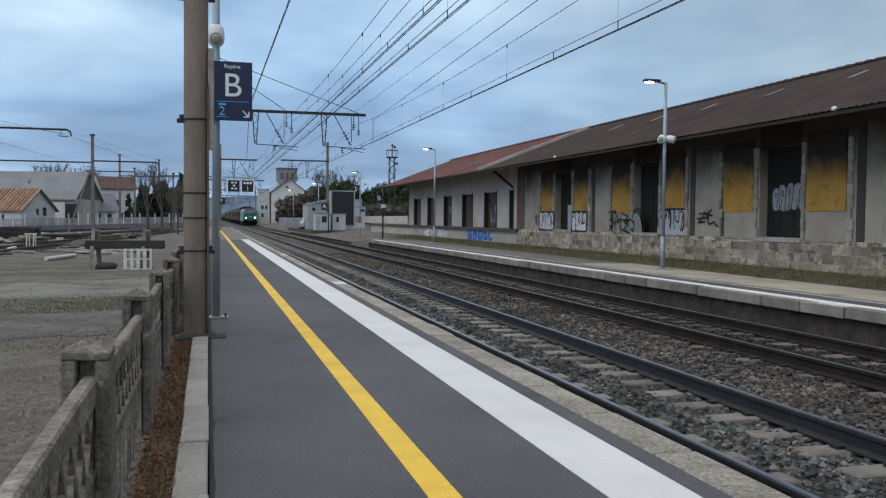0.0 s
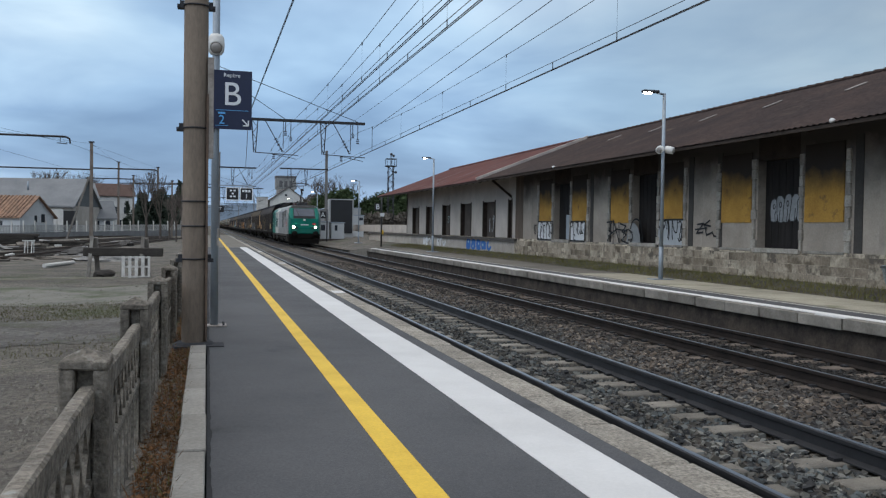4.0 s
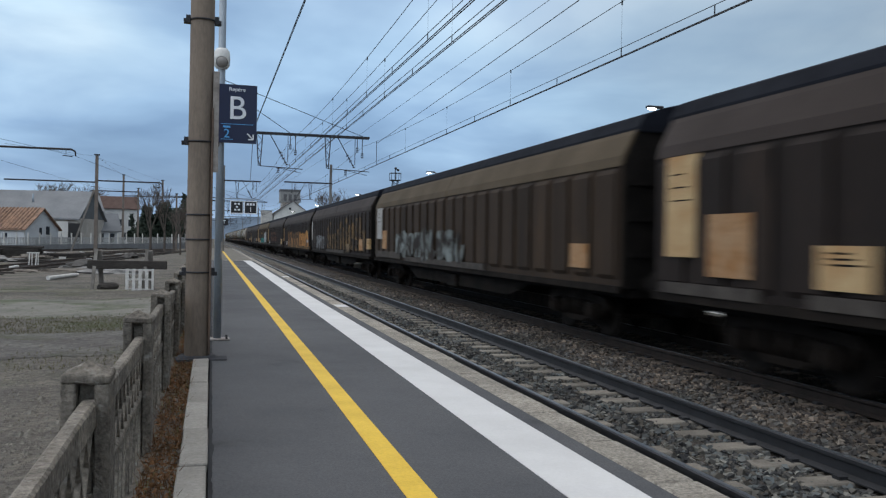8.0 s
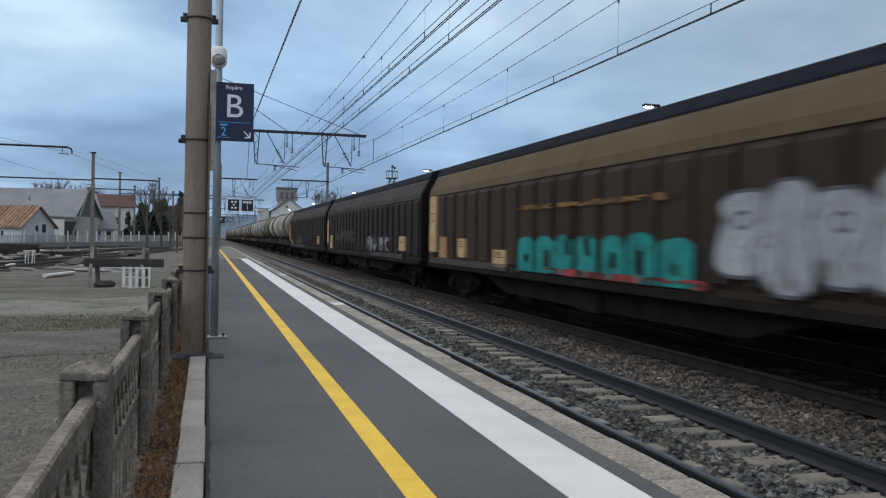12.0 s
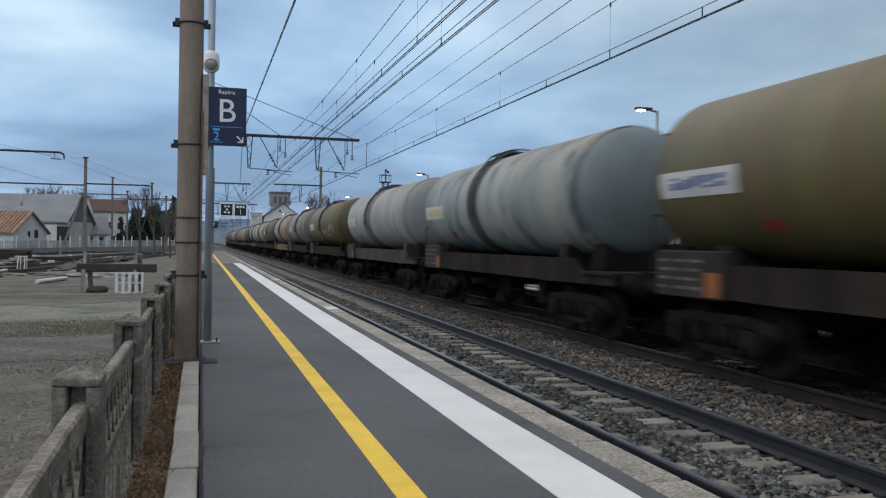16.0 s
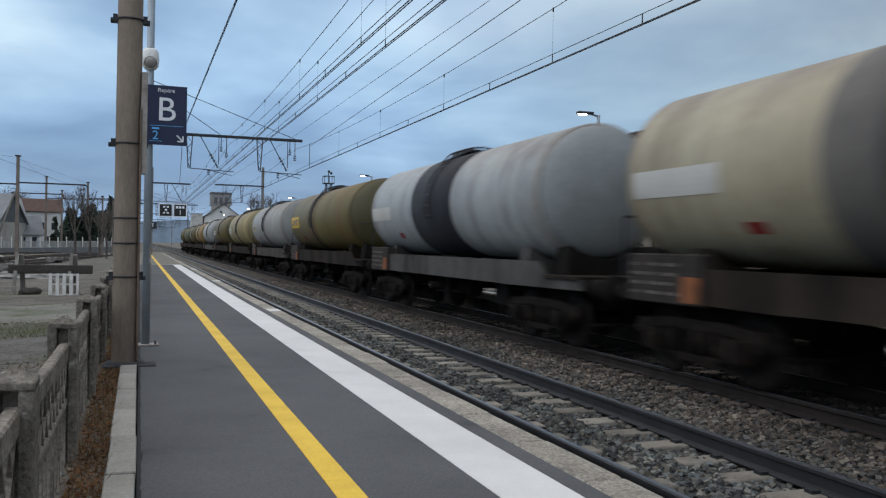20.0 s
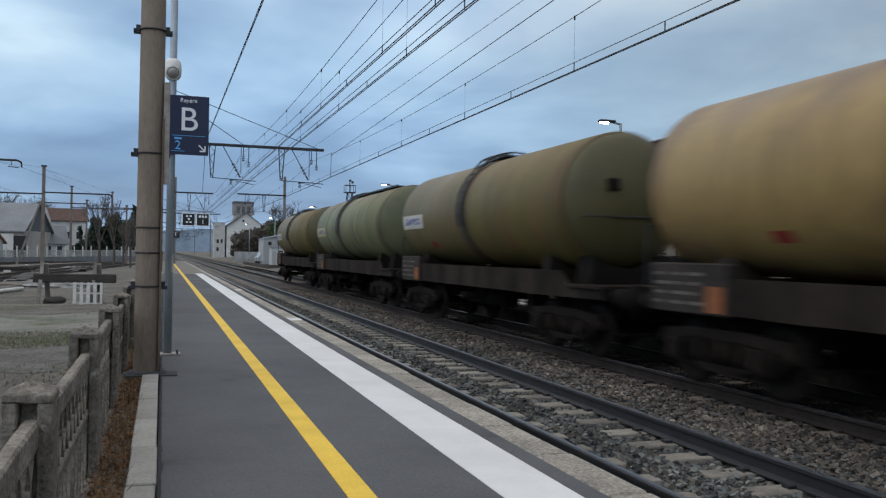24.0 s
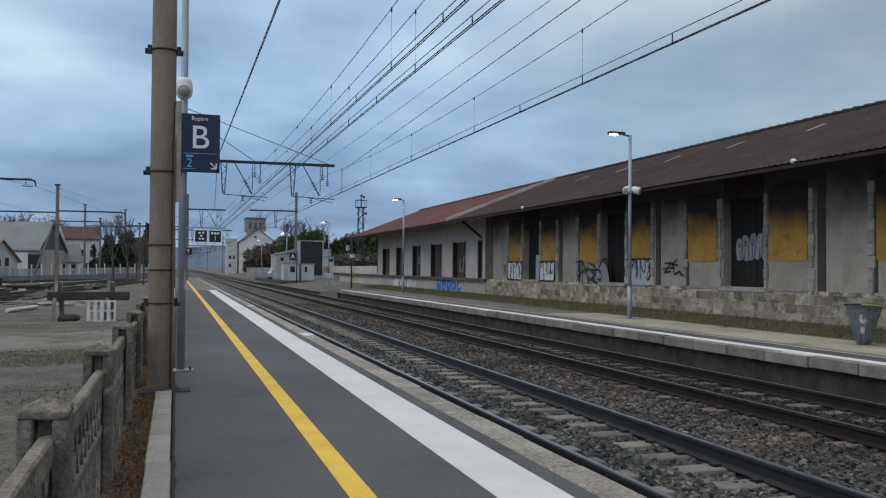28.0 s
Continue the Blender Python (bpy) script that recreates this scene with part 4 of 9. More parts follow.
def build_shed():
    shed = thing("goods_shed", "long disused goods shed with sooty render, shade painted under the eaves, and tiled roof", "building")
    # plain closing walls
    bm = bmesh.new()
    box(bm, 21.6, 21.9, -15, SHED_END, 0, 3.9)
    part("back_wall", bm, M_RENDER, shed)
    for y in (-15.3, SHED_END - 0.3):
        bm = bmesh.new()
        box(bm, WALL, 21.9, y, y + 0.3, 0, 3.7)
        v = [bm.verts.new(p) for p in ((WALL, y, 3.7), (21.9, y, 3.7), (18.0, y, 5.85), (WALL, y + 0.3, 3.7), (21.9, y + 0.3, 3.7), (18.0, y + 0.3, 5.85))]
        bm.faces.new(v[:3])
        bm.faces.new(v[3:][::-1])
        for a, b in ((0, 1), (1, 2), (2, 0)):
            bm.faces.new((v[a], v[b], v[b + 3], v[a + 3]))
        part("gable_wall", bm, M_RENDERB if y > 0 else M_RENDER, shed)
    bm = bmesh.new()
    box(bm, WALL + 0.02, 21.6, -15, SHED_END - 0.3, 0.0, 0.88)
    part("floor_slab", bm, M_STONE, shed)
    # near stretch of wall: bays of 7.1 m round one door each
    doors = [33.7 - 7.1 * i for i in range(7)]
    for c in doors:
        top = 3.25
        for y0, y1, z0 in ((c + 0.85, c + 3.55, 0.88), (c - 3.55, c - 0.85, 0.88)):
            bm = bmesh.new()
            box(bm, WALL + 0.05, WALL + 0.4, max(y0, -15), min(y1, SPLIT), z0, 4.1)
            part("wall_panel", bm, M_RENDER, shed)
        bm = bmesh.new()
        box(bm, WALL + 0.05, WALL + 0.4, c - 0.85, c + 0.85, top, 4.1)
        part("door_lintel", bm, M_TIMBER, shed)
        bm = bmesh.new()
        box(bm, WALL + 0.30, WALL + 0.36, c - 0.85, c + 0.85, 0.92, top)
        d = part("door", bm, M_DOOR, shed, "dark weathered sliding door")
        for i in range(6):
            bm = bmesh.new()
            y = c - 0.85 + 1.7 * i / 6
            box(bm, WALL + 0.285, WALL + 0.302, y + 0.01, y + 1.7 / 6 - 0.01, 0.95, top - 0.05)
            part("board", bm, M_DOOR, d)
        bm = bmesh.new()
        box(bm, WALL - 0.05, WALL + 0.3, c - 0.95, c + 0.95, 0.80, 0.925)
        part("door_sill", bm, M_QUOIN, shed, "pale stone sill", bevel=0.012)
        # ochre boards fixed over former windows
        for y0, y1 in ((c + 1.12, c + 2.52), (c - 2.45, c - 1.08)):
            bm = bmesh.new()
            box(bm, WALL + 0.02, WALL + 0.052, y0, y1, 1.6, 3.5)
            part("ochre_board", bm, M_ORANGE, shed, "flaking ochre-painted board dark with soot and painted shade above")
            bm = bmesh.new()
            box(bm, WALL + 0.0, WALL + 0.1, y0 - 0.05, y1 + 0.05, 0.83, 0.90)
            part("window_sill", bm, M_QUOIN, shed, bevel=0.01)
        # dark strips paint the shade of recesses beside the plain panel
        for y0 in (c - 3.05, c - 4.6 if c - 4.6 > -15 else -15):
            bm = bmesh.new()
            box(bm, WALL + 0.03, WALL + 0.051, y0, y0 + 0.26, 0.88, 3.6)
            part("downpipe_recess", bm, surf("recess_shade", (0.075, 0.07, 0.065), rough=0.95), shed)
    bm = bmesh.new()
    tube(bm, (WALL + 0.05, SPLIT + 0.35, 2.85), (EAVE + 0.9, SPLIT + 0.35, EAVE_Z + 0.05), 0.06, n=6)
    part("bracket", bm, M_TIMBER, shed)
    # far stretch: pale wall with six doorways
    holes = [(39.75, 40.25), (42.3, 44.3), (46.5, 48.5), (50.9, 52.6), (55.0, 56.8), (58.9, 60.8)]
    bm = bmesh.new()
    box(bm, WALL + 0.05, WALL + 0.4, 37.25, 38.35, 0.88, 4.1)
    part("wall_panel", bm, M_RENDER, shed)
    bm = bmesh.new()
    box(bm, WALL + 0.02, WALL + 0.4, 38.35, 39.3, 0.88, 4.1)
    part("timber_bay", bm, surf("brown_boarding", (0.15, 0.115, 0.09), (0.095, 0.075, 0.06), scale=2, rough=0.95, stretch=(1, 1, 0.2)), shed, "brown timber boarding")
    y = 37.25
    for a, b in holes + [(SHED_END, SHED_END)]:
        bm = bmesh.new()
        box(bm, WALL, WALL + 0.35, max(y, 39.3), a, 0.9, 3.9)
        part("wall_panel", bm, M_RENDERB, shed, "pale grey rendered wall")
        y = b
        if a == b:
            break
        bm = bmesh.new()
        box(bm, WALL, WALL + 0.35, a, b, 2.74, 3.9)
        part("door_lintel", bm, M_RENDERB, shed)
        bm = bmesh.new()
        box(bm, WALL + 0.2, WALL + 0.26, a, b, 0.9, 2.74)
        part("door", bm, surf("brown_door", (0.10, 0.085, 0.072), (0.065, 0.055, 0.05), scale=2, rough=0.85), shed, "brown boarded door")
        for e in (a, b):
            bm = bmesh.new()
            box(bm, WALL - 0.02, WALL + 0.2, e - 0.07, e + 0.07, 0.9, 2.8)
            part("door_jamb", bm, M_TIMBER, shed)
    # dock wall and ledge
    bm = bmesh.new()
    box(bm, WALL - 0.02, WALL + 0.3, -15, 39.3, -0.1, 0.79)
    part("dock_wall", bm, M_STONE, shed, "stained stone dock wall")
    bm = bmesh.new()
    box(bm, WALL - 0.02, WALL + 0.3, 39.3, 78, -0.1, 0.74)
    part("dock_wall", bm, surf("dock_concrete", (0.44, 0.40, 0.35), (0.30, 0.27, 0.24), scale=1.0, rough=0.95), shed, "concrete dock wall")
    bm = bmesh.new()
    box(bm, WALL - 0.16, WALL + 0.4, 39.0, 78, 0.74, 0.87)
    part("dock_slab", bm, surf("dark_slab", (0.10, 0.092, 0.085), rough=0.95), shed, "dark overhanging dock slab")
    # roofs
    bm = bmesh.new()
    corrugated(bm, -15.6, SPLIT, 0.1, 0.013)
    part("roof", bm, M_ROOFA, shed, "brown weathered tile roof")
    bm = bmesh.new()
    corrugated(bm, SPLIT, 64.8, 0.2, 0.02)
    part("red_roof", bm, M_ROOFB, shed, "faded red sheet roof")
    bm = bmesh.new()
    for i in range(138):
        y = -15.5 + i * 0.4
        tube(bm, (18.0, y, RIDGE_Z + 0.0), (18.0, y + 0.38, RIDGE_Z + 0.02), 0.075, 0.085, n=6)
    part("ridge_tiles", bm, M_ROOFA, shed)
    bm = bmesh.new()
    tube(bm, (18.0, SPLIT, RIDGE_Z + 0.01), (18.0, 64.8, RIDGE_Z + 0.01), 0.09, n=6)
    part("ridge_cap", bm, M_ROOFB, shed)
    bm = bmesh.new()
    bar(bm, (EAVE, SPLIT, EAVE_Z + 0.05), (18.0, SPLIT, RIDGE_Z + 0.05), 0.16)
    part("verge_flashing", bm, surf("pale_flashing", (0.45, 0.40, 0.36), (0.3, 0.26, 0.24), rough=0.7), shed, "pale verge flashing where the roofs meet")
    bm = bmesh.new()
    box(bm, EAVE + 0.04, EAVE + 0.08, -15.6, 64.8, EAVE_Z - 0.10, EAVE_Z - 0.02)
    part("fascia", bm, M_TIMBER, shed, "dark eaves board")
    bm = bmesh.new()
    v = [(EAVE + 0.085, -15.5, EAVE_Z - 0.07), (EAVE + 0.085, 64.6, EAVE_Z - 0.07), (WALL + 0.3, 64.6, roof_z(WALL + 0.3) - 0.1), (WALL + 0.3, -15.5, roof_z(WALL + 0.3) - 0.1)]
    poly(bm, v)
    poly(bm, [(x, y, z + 0.04) for x, y, z in v])
    part("soffit", bm, M_TIMBER, shed, "sooty timber soffit")
    for y in np.arange(-14.5, 64, 1.18):
        bm = bmesh.new()
        a, b = (EAVE + 0.22, y, roof_z(EAVE + 0.22) - 0.15), (WALL + 0.05, y, roof_z(WALL) - 0.15)
        bar(bm, a, b, 0.09)
        part("rafter", bm, M_TIMBER, shed)
    # pale slips of glass tiles on the roof
    for y in (32.8 - 3.45 * i for i in range(0, 12)):
        bm = bmesh.new()
        box(bm, -0.32, 0.32, -0.075, 0.075, 0.02, 0.04, pose(16.15, y, roof_z(16.15), 0, -math.degrees(math.atan2(RIDGE_Z - EAVE_Z, 18.0 - EAVE)), 0))
        part("roof_light", bm, surf("dusty_glass", (0.26, 0.225, 0.20), rough=0.55), shed, "pale glass roof tile")
    for y in (30.1, 15.2):
        bm = bmesh.new()
        lathe(bm, [(0, 0.02), (0.015, 0.055), (0.07, 0.06), (0.10, 0.025)], n=10, axis="z")
        for v in bm.verts:
            v.co += Vector((EAVE + 0.05, y, EAVE_Z - 0.02))
        part("insulator", bm, M_PLASTIC, shed, "white porcelain insulator")
    # sprayed tags
    graffiti(shed, SIDE(35.45, 1.28, WALL - 0.004), 1.75, 0.78, 5, 3, G_WHITE, G_BLACK, frame_box=True)
    graffiti(shed, SIDE(32.0, 1.28, WALL - 0.004), 1.45, 0.78, 4, 4, G_WHITE, G_BLACK, frame_box=True)
    jagged = [[(0.0, 0.9), (0.16, 0.95), (0.06, 0.55), (0.15, 0.5), (0.02, 0.1)], [(0.2, 0.0), (0.2, 0.98), (0.38, 0.05), (0.36, 0.9)], [(0.4, 0.85), (0.56, 0.75), (0.46, 0.5), (0.58, 0.4), (0.44, 0.15), (0.6, 0.05)], [(0.04, 0.3), (0.3, 0.62), (0.6, 0.55)]]
    face = [[(0.62 + 0.13 * math.cos(q), 0.32 + 0.28 * math.sin(q)) for q in np.linspace(0.6, 6.9, 16)], [(0.84 - 0.17 * math.cos(q), 0.05 + 0.98 * math.sin(q) ** 0.7) for q in np.linspace(0.5, math.pi, 16)], [(0.64, 0.62), (0.7, 0.5), (0.74, 0.5)], [(0.64, 0.18), (0.72, 0.2)]]
    bm = bmesh.new()
    poly(bm, [(1.0 - 2.1 * 0.24 * math.cos(q) - 0.28, 0.004, -0.42 + 0.72 * math.sin(q)) for q in np.linspace(0, math.pi, 16)])
    part("graffiti", bm, surf("thin_grey_spray", (0.26, 0.27, 0.275), (0.20, 0.205, 0.205), scale=2, rough=0.85, grain=0.2), shed, "pale grey sprayed bubble").matrix_basis = SIDE(28.0, 1.30, WALL - 0.010)
    tag_strokes(shed, SIDE(28.0, 1.28, WALL - 0.014), 2.7, 0.85, jagged + face, G_BLACK, 0.06)
    graffiti(shed, SIDE(36.6, 1.35, WALL + 0.045), 0.6, 0.5, 2, 26, None, G_BLACK)
    graffiti(shed, SIDE(24.88, 1.28, WALL + 0.01), 1.72, 0.84, 5, 6, G_GREY, G_BLACK, frame_box=True)
    scrawled = [[(0.08, 0.75), (0.36, 0.82), (0.05, 0.22), (0.34, 0.3)], [(0.62, 1.0), (0.38, 0.72), (0.66, 0.66)], [(0.42, 0.62), (0.5, 0.12), (0.74, 0.3), (0.8, 0.08), (1.0, 0.05)], [(0.0, 0.45), (0.5, 0.55)]]
    tag_strokes(shed, SIDE(22.75, 1.42, WALL + 0.016), 1.25, 0.5, scrawled, G_BLACK, 0.05)
    bubble = surf("door_spray", (0.34, 0.355, 0.37), (0.20, 0.21, 0.22), scale=2.5, fine=20, rough=0.8, grain=0.3)
    bubble_letters(shed, SIDE(19.42, 1.95, WALL + 0.278), 1.35, 0.70, 5, 4, bubble, G_BLACK, 0.028)
    graffiti(shed, SIDE(45.0, 0.45, WALL - 0.03), 4.6, 0.62, 5, 11, G_BLUE, G_PALEBLUE)
    graffiti(shed, SIDE(56.5, 0.45, WALL - 0.03), 2.2, 0.6, 3, 12, G_WHITE, G_BLACK)
    graffiti(shed, SIDE(52.8, 0.45, WALL - 0.03), 2.2, 0.6, 3, 13, G_WHITE, G_BLACK)
    graffiti(shed, SIDE(51.7, 1.7, WALL + 0.19), 0.9, 0.8, 2, 14, None, G_PALEBLUE)
    graffiti(shed, SIDE(43.2, 1.6, WALL + 0.19), 1.2, 0.9, 3, 15, None, G_GREY)
    bm = bmesh.new()
    box(bm, WALL + 0.24, WALL + 0.28, 32.98, 33.7, 0.93, 1.95)
    part("patch_board", bm, paint("pale_blue_board", (0.32, 0.36, 0.40)), shed, "pale blue-grey patch board")
    # quoins: single stones up the jambs
    q = bmesh.new()
    box(q, -0.028, 0.12, -0.09, 0.09, 0.0, 0.262)
    qm = mesh_of("quoin", q, M_QUOIN, bevel=0.015)
    for c in doors[:5]:
        for off in (0.98, -0.96, 2.66, -2.6):
            for i in range(9):
                s = random.uniform(0.5, 1.3)
                o = piece("quoin", qm, shed, pose(WALL + 0.02, c + off, 0.88 + i * 0.27) @ Matrix.Diagonal((1, s, 1, 1)))
    return shed


shed = build_shed()


def build_dock_fence():
    """Pale hoarding on the dock past the shed's end."""
    t = thing("dock_hoarding", "pale sprayed hoarding on the dock edge", "fence")
    for i in range(17):
        bm = bmesh.new()
        y = 64.0 + i * 2.0
        box(bm, 15.8, 15.86, y, y + 1.95, 0.87, 1.55)
        part("panel", bm, M_RENDERB, t)
    graffiti(t, pose(15.79, 68, 1.4, 0, 0, -90), 3.5, 0.7, 5, 31, None, G_BLACK)


build_dock_fence()

# ---- overhead line ----
def lattice_arm(bm, x, y, z0, z1, w=0.16):
    """A narrow hanging lattice bracket, tapering to its foot."""
    n = 5
    for s in (-1, 1):
        bar(bm, (x + s * w, y, z1), (x + s * 0.05, y, z0), 0.05)
    for i in range(n):
        a, b = i / n, (i + 1) / n
        wa, wb = w + (0.05 - w) * a, w + (0.05 - w) * b
        s = 1 if i % 2 else -1
        bar(bm, (x + s * wa, y, z1 + (z0 - z1) * a), (x - s * wb, y, z1 + (z0 - z1) * b), 0.03)


def gantry(mast_x, y, x0, x1, z, axes, top, side=1, stays=True):
    t = thing("catenary_gantry", "overhead line mast with cantilever beam and insulated brackets", "gantry", "overhead line gantries")
    bm = bmesh.new()
    box(bm, mast_x - 0.13, mast_x + 0.13, y - 0.13, y + 0.13, -0.5, top)
    part("mast", bm, M_POLEGREY, t, bevel=0.03)
    bm = bmesh.new()
    for dy in (-0.1, 0.1):
        box(bm, min(x0, x1), max(x0, x1), y + dy - 0.03, y + dy + 0.03, z - 0.06, z + 0.07)
    n = 12
    for i in range(n):
        x = x0 + (x1 - x0) * (i + 0.5) / n
        box(bm, x - 0.03, x + 0.03, y - 0.08, y + 0.08, z - 0.03, z + 0.03)
    part("beam", bm, M_DARK, t, "dark steel double-channel beam")
    if stays:
        for f in (0.96, 0.52):
            bm = bmesh.new()
            tube(bm, (mast_x, y, top - 0.2), (mast_x + (x1 - mast_x) * f, y, z + 0.08), 0.018, n=5)
            part("stay", bm, M_WIRE, t)
    for ax in axes:
        bx = ax - side * 1.95
        bm = bmesh.new()
        lattice_arm(bm, bx, y, z - 1.75, z - 0.05)
        a = part("lattice_bracket", bm, M_DARK, t)
        bm = bmesh.new()
        tube(bm, (bx, y, z - 1.75), (bx + side * 2.3, y, z - 1.85), 0.022, n=6)
        tube(bm, (bx + side * 0.9, y, z - 1.80), (bx + side * 2.2, y, z - 2.05), 0.015, n=6)
        part("registration_arm", bm, M_DARK, t, "thin steady arm")
        for xx, zz in ((bx + side * 1.62, z - 0.55), (bx + side * 1.9, z - 0.85), (bx + side * 1.0, z - 1.83)):
            bm = bmesh.new()
            tube(bm, (xx, y, z - 0.06 if zz > z - 1.2 else zz + 0.05), (xx, y, zz), 0.022, n=5)
            for k in range(3):
                tube(bm, (xx, y, zz - 0.1 * k), (xx, y, zz - 0.1 * k - 0.05), 0.075, n=8)
            part("insulator", bm, M_DARK, t, "stacked disc insulators")
        bm = bmesh.new()
        for k, f in enumerate((0.62, 0.72, 0.82, 0.97, 1.04)):
            p = Vector((bx + side * (0.55 + 0.85 * f), y, z - 0.05 - 1.5 * f))
            tube(bm, p, p + Vector((side * 0.03, 0, -0.055)), 0.085 if k < 3 else 0.06, n=8)
        p0 = Vector((bx + side * (0.55 + 0.85 * 0.62), y, z - 0.05 - 1.5 * 0.62))
        tube(bm, p0, p0 + Vector((side * 0.36, 0, -0.66)), 0.02, n=5)
        part("insulator_string", bm, M_DARK, t, "slanting string of disc insulators")
        bm = bmesh.new()
        tube(bm, (bx + side * 0.55, y, z - 0.05), (bx + side * 1.43, y, z - 1.6), 0.025, n=5)
        tube(bm, (bx + side * 1.5, y, z - 0.05), (bx + side * 1.5, y, z - 1.5), 0.018, n=5)
        part("hanger", bm, M_DARK, t)
    return t


gantry(-0.72, 47.5, -0.9, 8.3, 6.98, AXES, 10.3)
gantry(1.05, 90.0, 0.9, 4.7, 7.1, (4.33,), 8.6, stays=False)
gantry(12.05, 92.0, 7.2, 12.2, 7.3, (7.97,), 9.3, side=-1, stays=False)
gantry(-0.3, 140.0, -0.4, 8.4, 7.1, AXES, 9.5)
gantry(-0.3, 190.0, -0.4, 8.4, 7.1, AXES, 9.5)
gantry(12.0, 240.0, 3.0, 12.2, 7.1, AXES, 9.5, side=-1)
gantry(-0.3, 300.0, -0.4, 8.4, 7.1, AXES, 9.5)
gantry(12.0, 360.0, 3.0, 12.2, 7.1, AXES, 9.5, side=-1)


def wire(name, label, pts, r, pairs=0.0, group="overhead wires"):
    bm = bmesh.new()
    for off in ((-pairs, pairs) if pairs else (0.0,)):
        for a, b in zip(pts, pts[1:]):
            tube(bm, (a[0] + off, a[1], a[2]), (b[0] + off, b[1], b[2]), r, n=5, caps=False)
    return solid(name, bm, M_WIRE, label, "wire", group)


def catenary(cx, z_contact, z_mess, ys, r=0.009, aux=0.22, every=3.4):
    """Messenger, auxiliary and twin contact wires with droppers over one track; ys: the supports."""
    mess = []
    for a, b in zip(ys, ys[1:]):
        for i in range(12):
            k = i / 12
            mess.append((cx, a + (b - a) * k, z_mess - 4 * 0.5 * ((b - a) / 37.5) ** 2 * 0.8 * k * (1 - k)))
    mess.append((cx, ys[-1], z_mess))
    t = thing("catenary", "overhead contact line with messenger, auxiliary and twin contact wires", "overhead line", "overhead wires")
    for nm, pts, off in (("messenger_wire", mess, (0.0,)), ("auxiliary_wire", [(cx, ys[0], z_contact + aux), (cx, ys[-1], z_contact + aux)], (0.0,)), ("contact_wire", [(cx, ys[0], z_contact), (cx, ys[-1], z_contact)], (-0.022, 0.022))):
        bm = bmesh.new()
        for o in off:
            for a, b in zip(pts, pts[1:]):
                tube(bm, (a[0] + o, a[1], a[2]), (b[0] + o, b[1], b[2]), r * (1.15 if nm == "contact_wire" else 0.9), n=5, caps=False)
        part(nm, bm, M_WIRE, t)
    y = ys[0]
    k = 0
    while y < min(ys[-1], 120):
        drops = bmesh.new()
        zm = np.interp(y, [p[1] for p in mess], [p[2] for p in mess])
        if k % 2:
            tube(drops, (cx, y, zm), (cx, y, z_contact + aux), 0.0025, n=4, caps=False)
            tube(drops, (cx, y, zm + 0.02), (cx, y, zm - 0.07), 0.018, n=5)
        bar(drops, (cx, y, z_contact), (cx, y, z_contact + aux), 0.016)
        part("dropper", drops, M_WIRE, t)
        y += every
        k += 1


SUP = [-28, 9.95, 47.5, 90, 140, 190, 245, 300, 360, 430, 520]
catenary(7.97, 5.17, 6.52, SUP, aux=0.18)
catenary(4.40, 5.17, 6.58, SUP, aux=0.15)
catenary(3.92, 5.17, 6.58, SUP, aux=0.15)
wire("feeder_wire", "thin dark feeder wire above the tracks", [(6.6, -40, 6.55), (6.6, 18, 6.34), (6.6, 40, 6.29), (6.6, 92, 6.6), (6.6, 520, 6.6)], 0.0062)
wire("feeder_wire", "thin dark feeder wire above the tracks", [(6.7, -5, 6.53), (7.3, 18, 6.40), (7.97, 43.5, 6.25)], 0.010)
wire("anchor_cable", "dark sheathed cable along the platform", [(2.05, -20, 7.25), (2.05, 20, 7.05), (2.03, 47.0, 7.1)], 0.012, pairs=0.014)
wire("anchor_cable", "dark sheathed cable along the platform", [(2.03, 47.0, 7.1), (3.6, 89, 6.9), (2.2, 140, 7.2)], 0.02)
for zz in ((43.4, 6.3, 5.2),):
    bm = bmesh.new()
    tube(bm, (7.97, zz[0], zz[1]), (7.97, zz[0], zz[2]), 0.014, n=5)
    solid("wire_dropper", bm, M_WIRE, "short dropper between the two overhead wires", "wire", "overhead wires")

# ---- the freight train; each vehicle's y = 0 is its front end, z = 0 the rail head ----
SPEED, AT_ZERO = 25.9, 35.93 + 25.9 * 5.5
TRAIN = []
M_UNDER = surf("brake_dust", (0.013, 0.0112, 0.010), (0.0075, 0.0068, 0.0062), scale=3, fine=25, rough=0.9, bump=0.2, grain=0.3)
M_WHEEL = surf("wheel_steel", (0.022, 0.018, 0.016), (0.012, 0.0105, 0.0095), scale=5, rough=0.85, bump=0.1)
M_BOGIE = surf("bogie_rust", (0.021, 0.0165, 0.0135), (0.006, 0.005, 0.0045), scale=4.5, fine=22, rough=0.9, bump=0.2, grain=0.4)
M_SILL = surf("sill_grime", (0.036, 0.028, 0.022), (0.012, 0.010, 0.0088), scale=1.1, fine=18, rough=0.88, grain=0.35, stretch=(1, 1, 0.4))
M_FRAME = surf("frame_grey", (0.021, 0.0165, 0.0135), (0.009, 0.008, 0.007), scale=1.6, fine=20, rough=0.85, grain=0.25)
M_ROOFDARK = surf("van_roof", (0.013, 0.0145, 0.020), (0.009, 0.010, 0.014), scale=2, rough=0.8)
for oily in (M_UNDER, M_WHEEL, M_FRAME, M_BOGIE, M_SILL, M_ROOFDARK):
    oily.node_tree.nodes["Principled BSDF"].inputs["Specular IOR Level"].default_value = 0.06


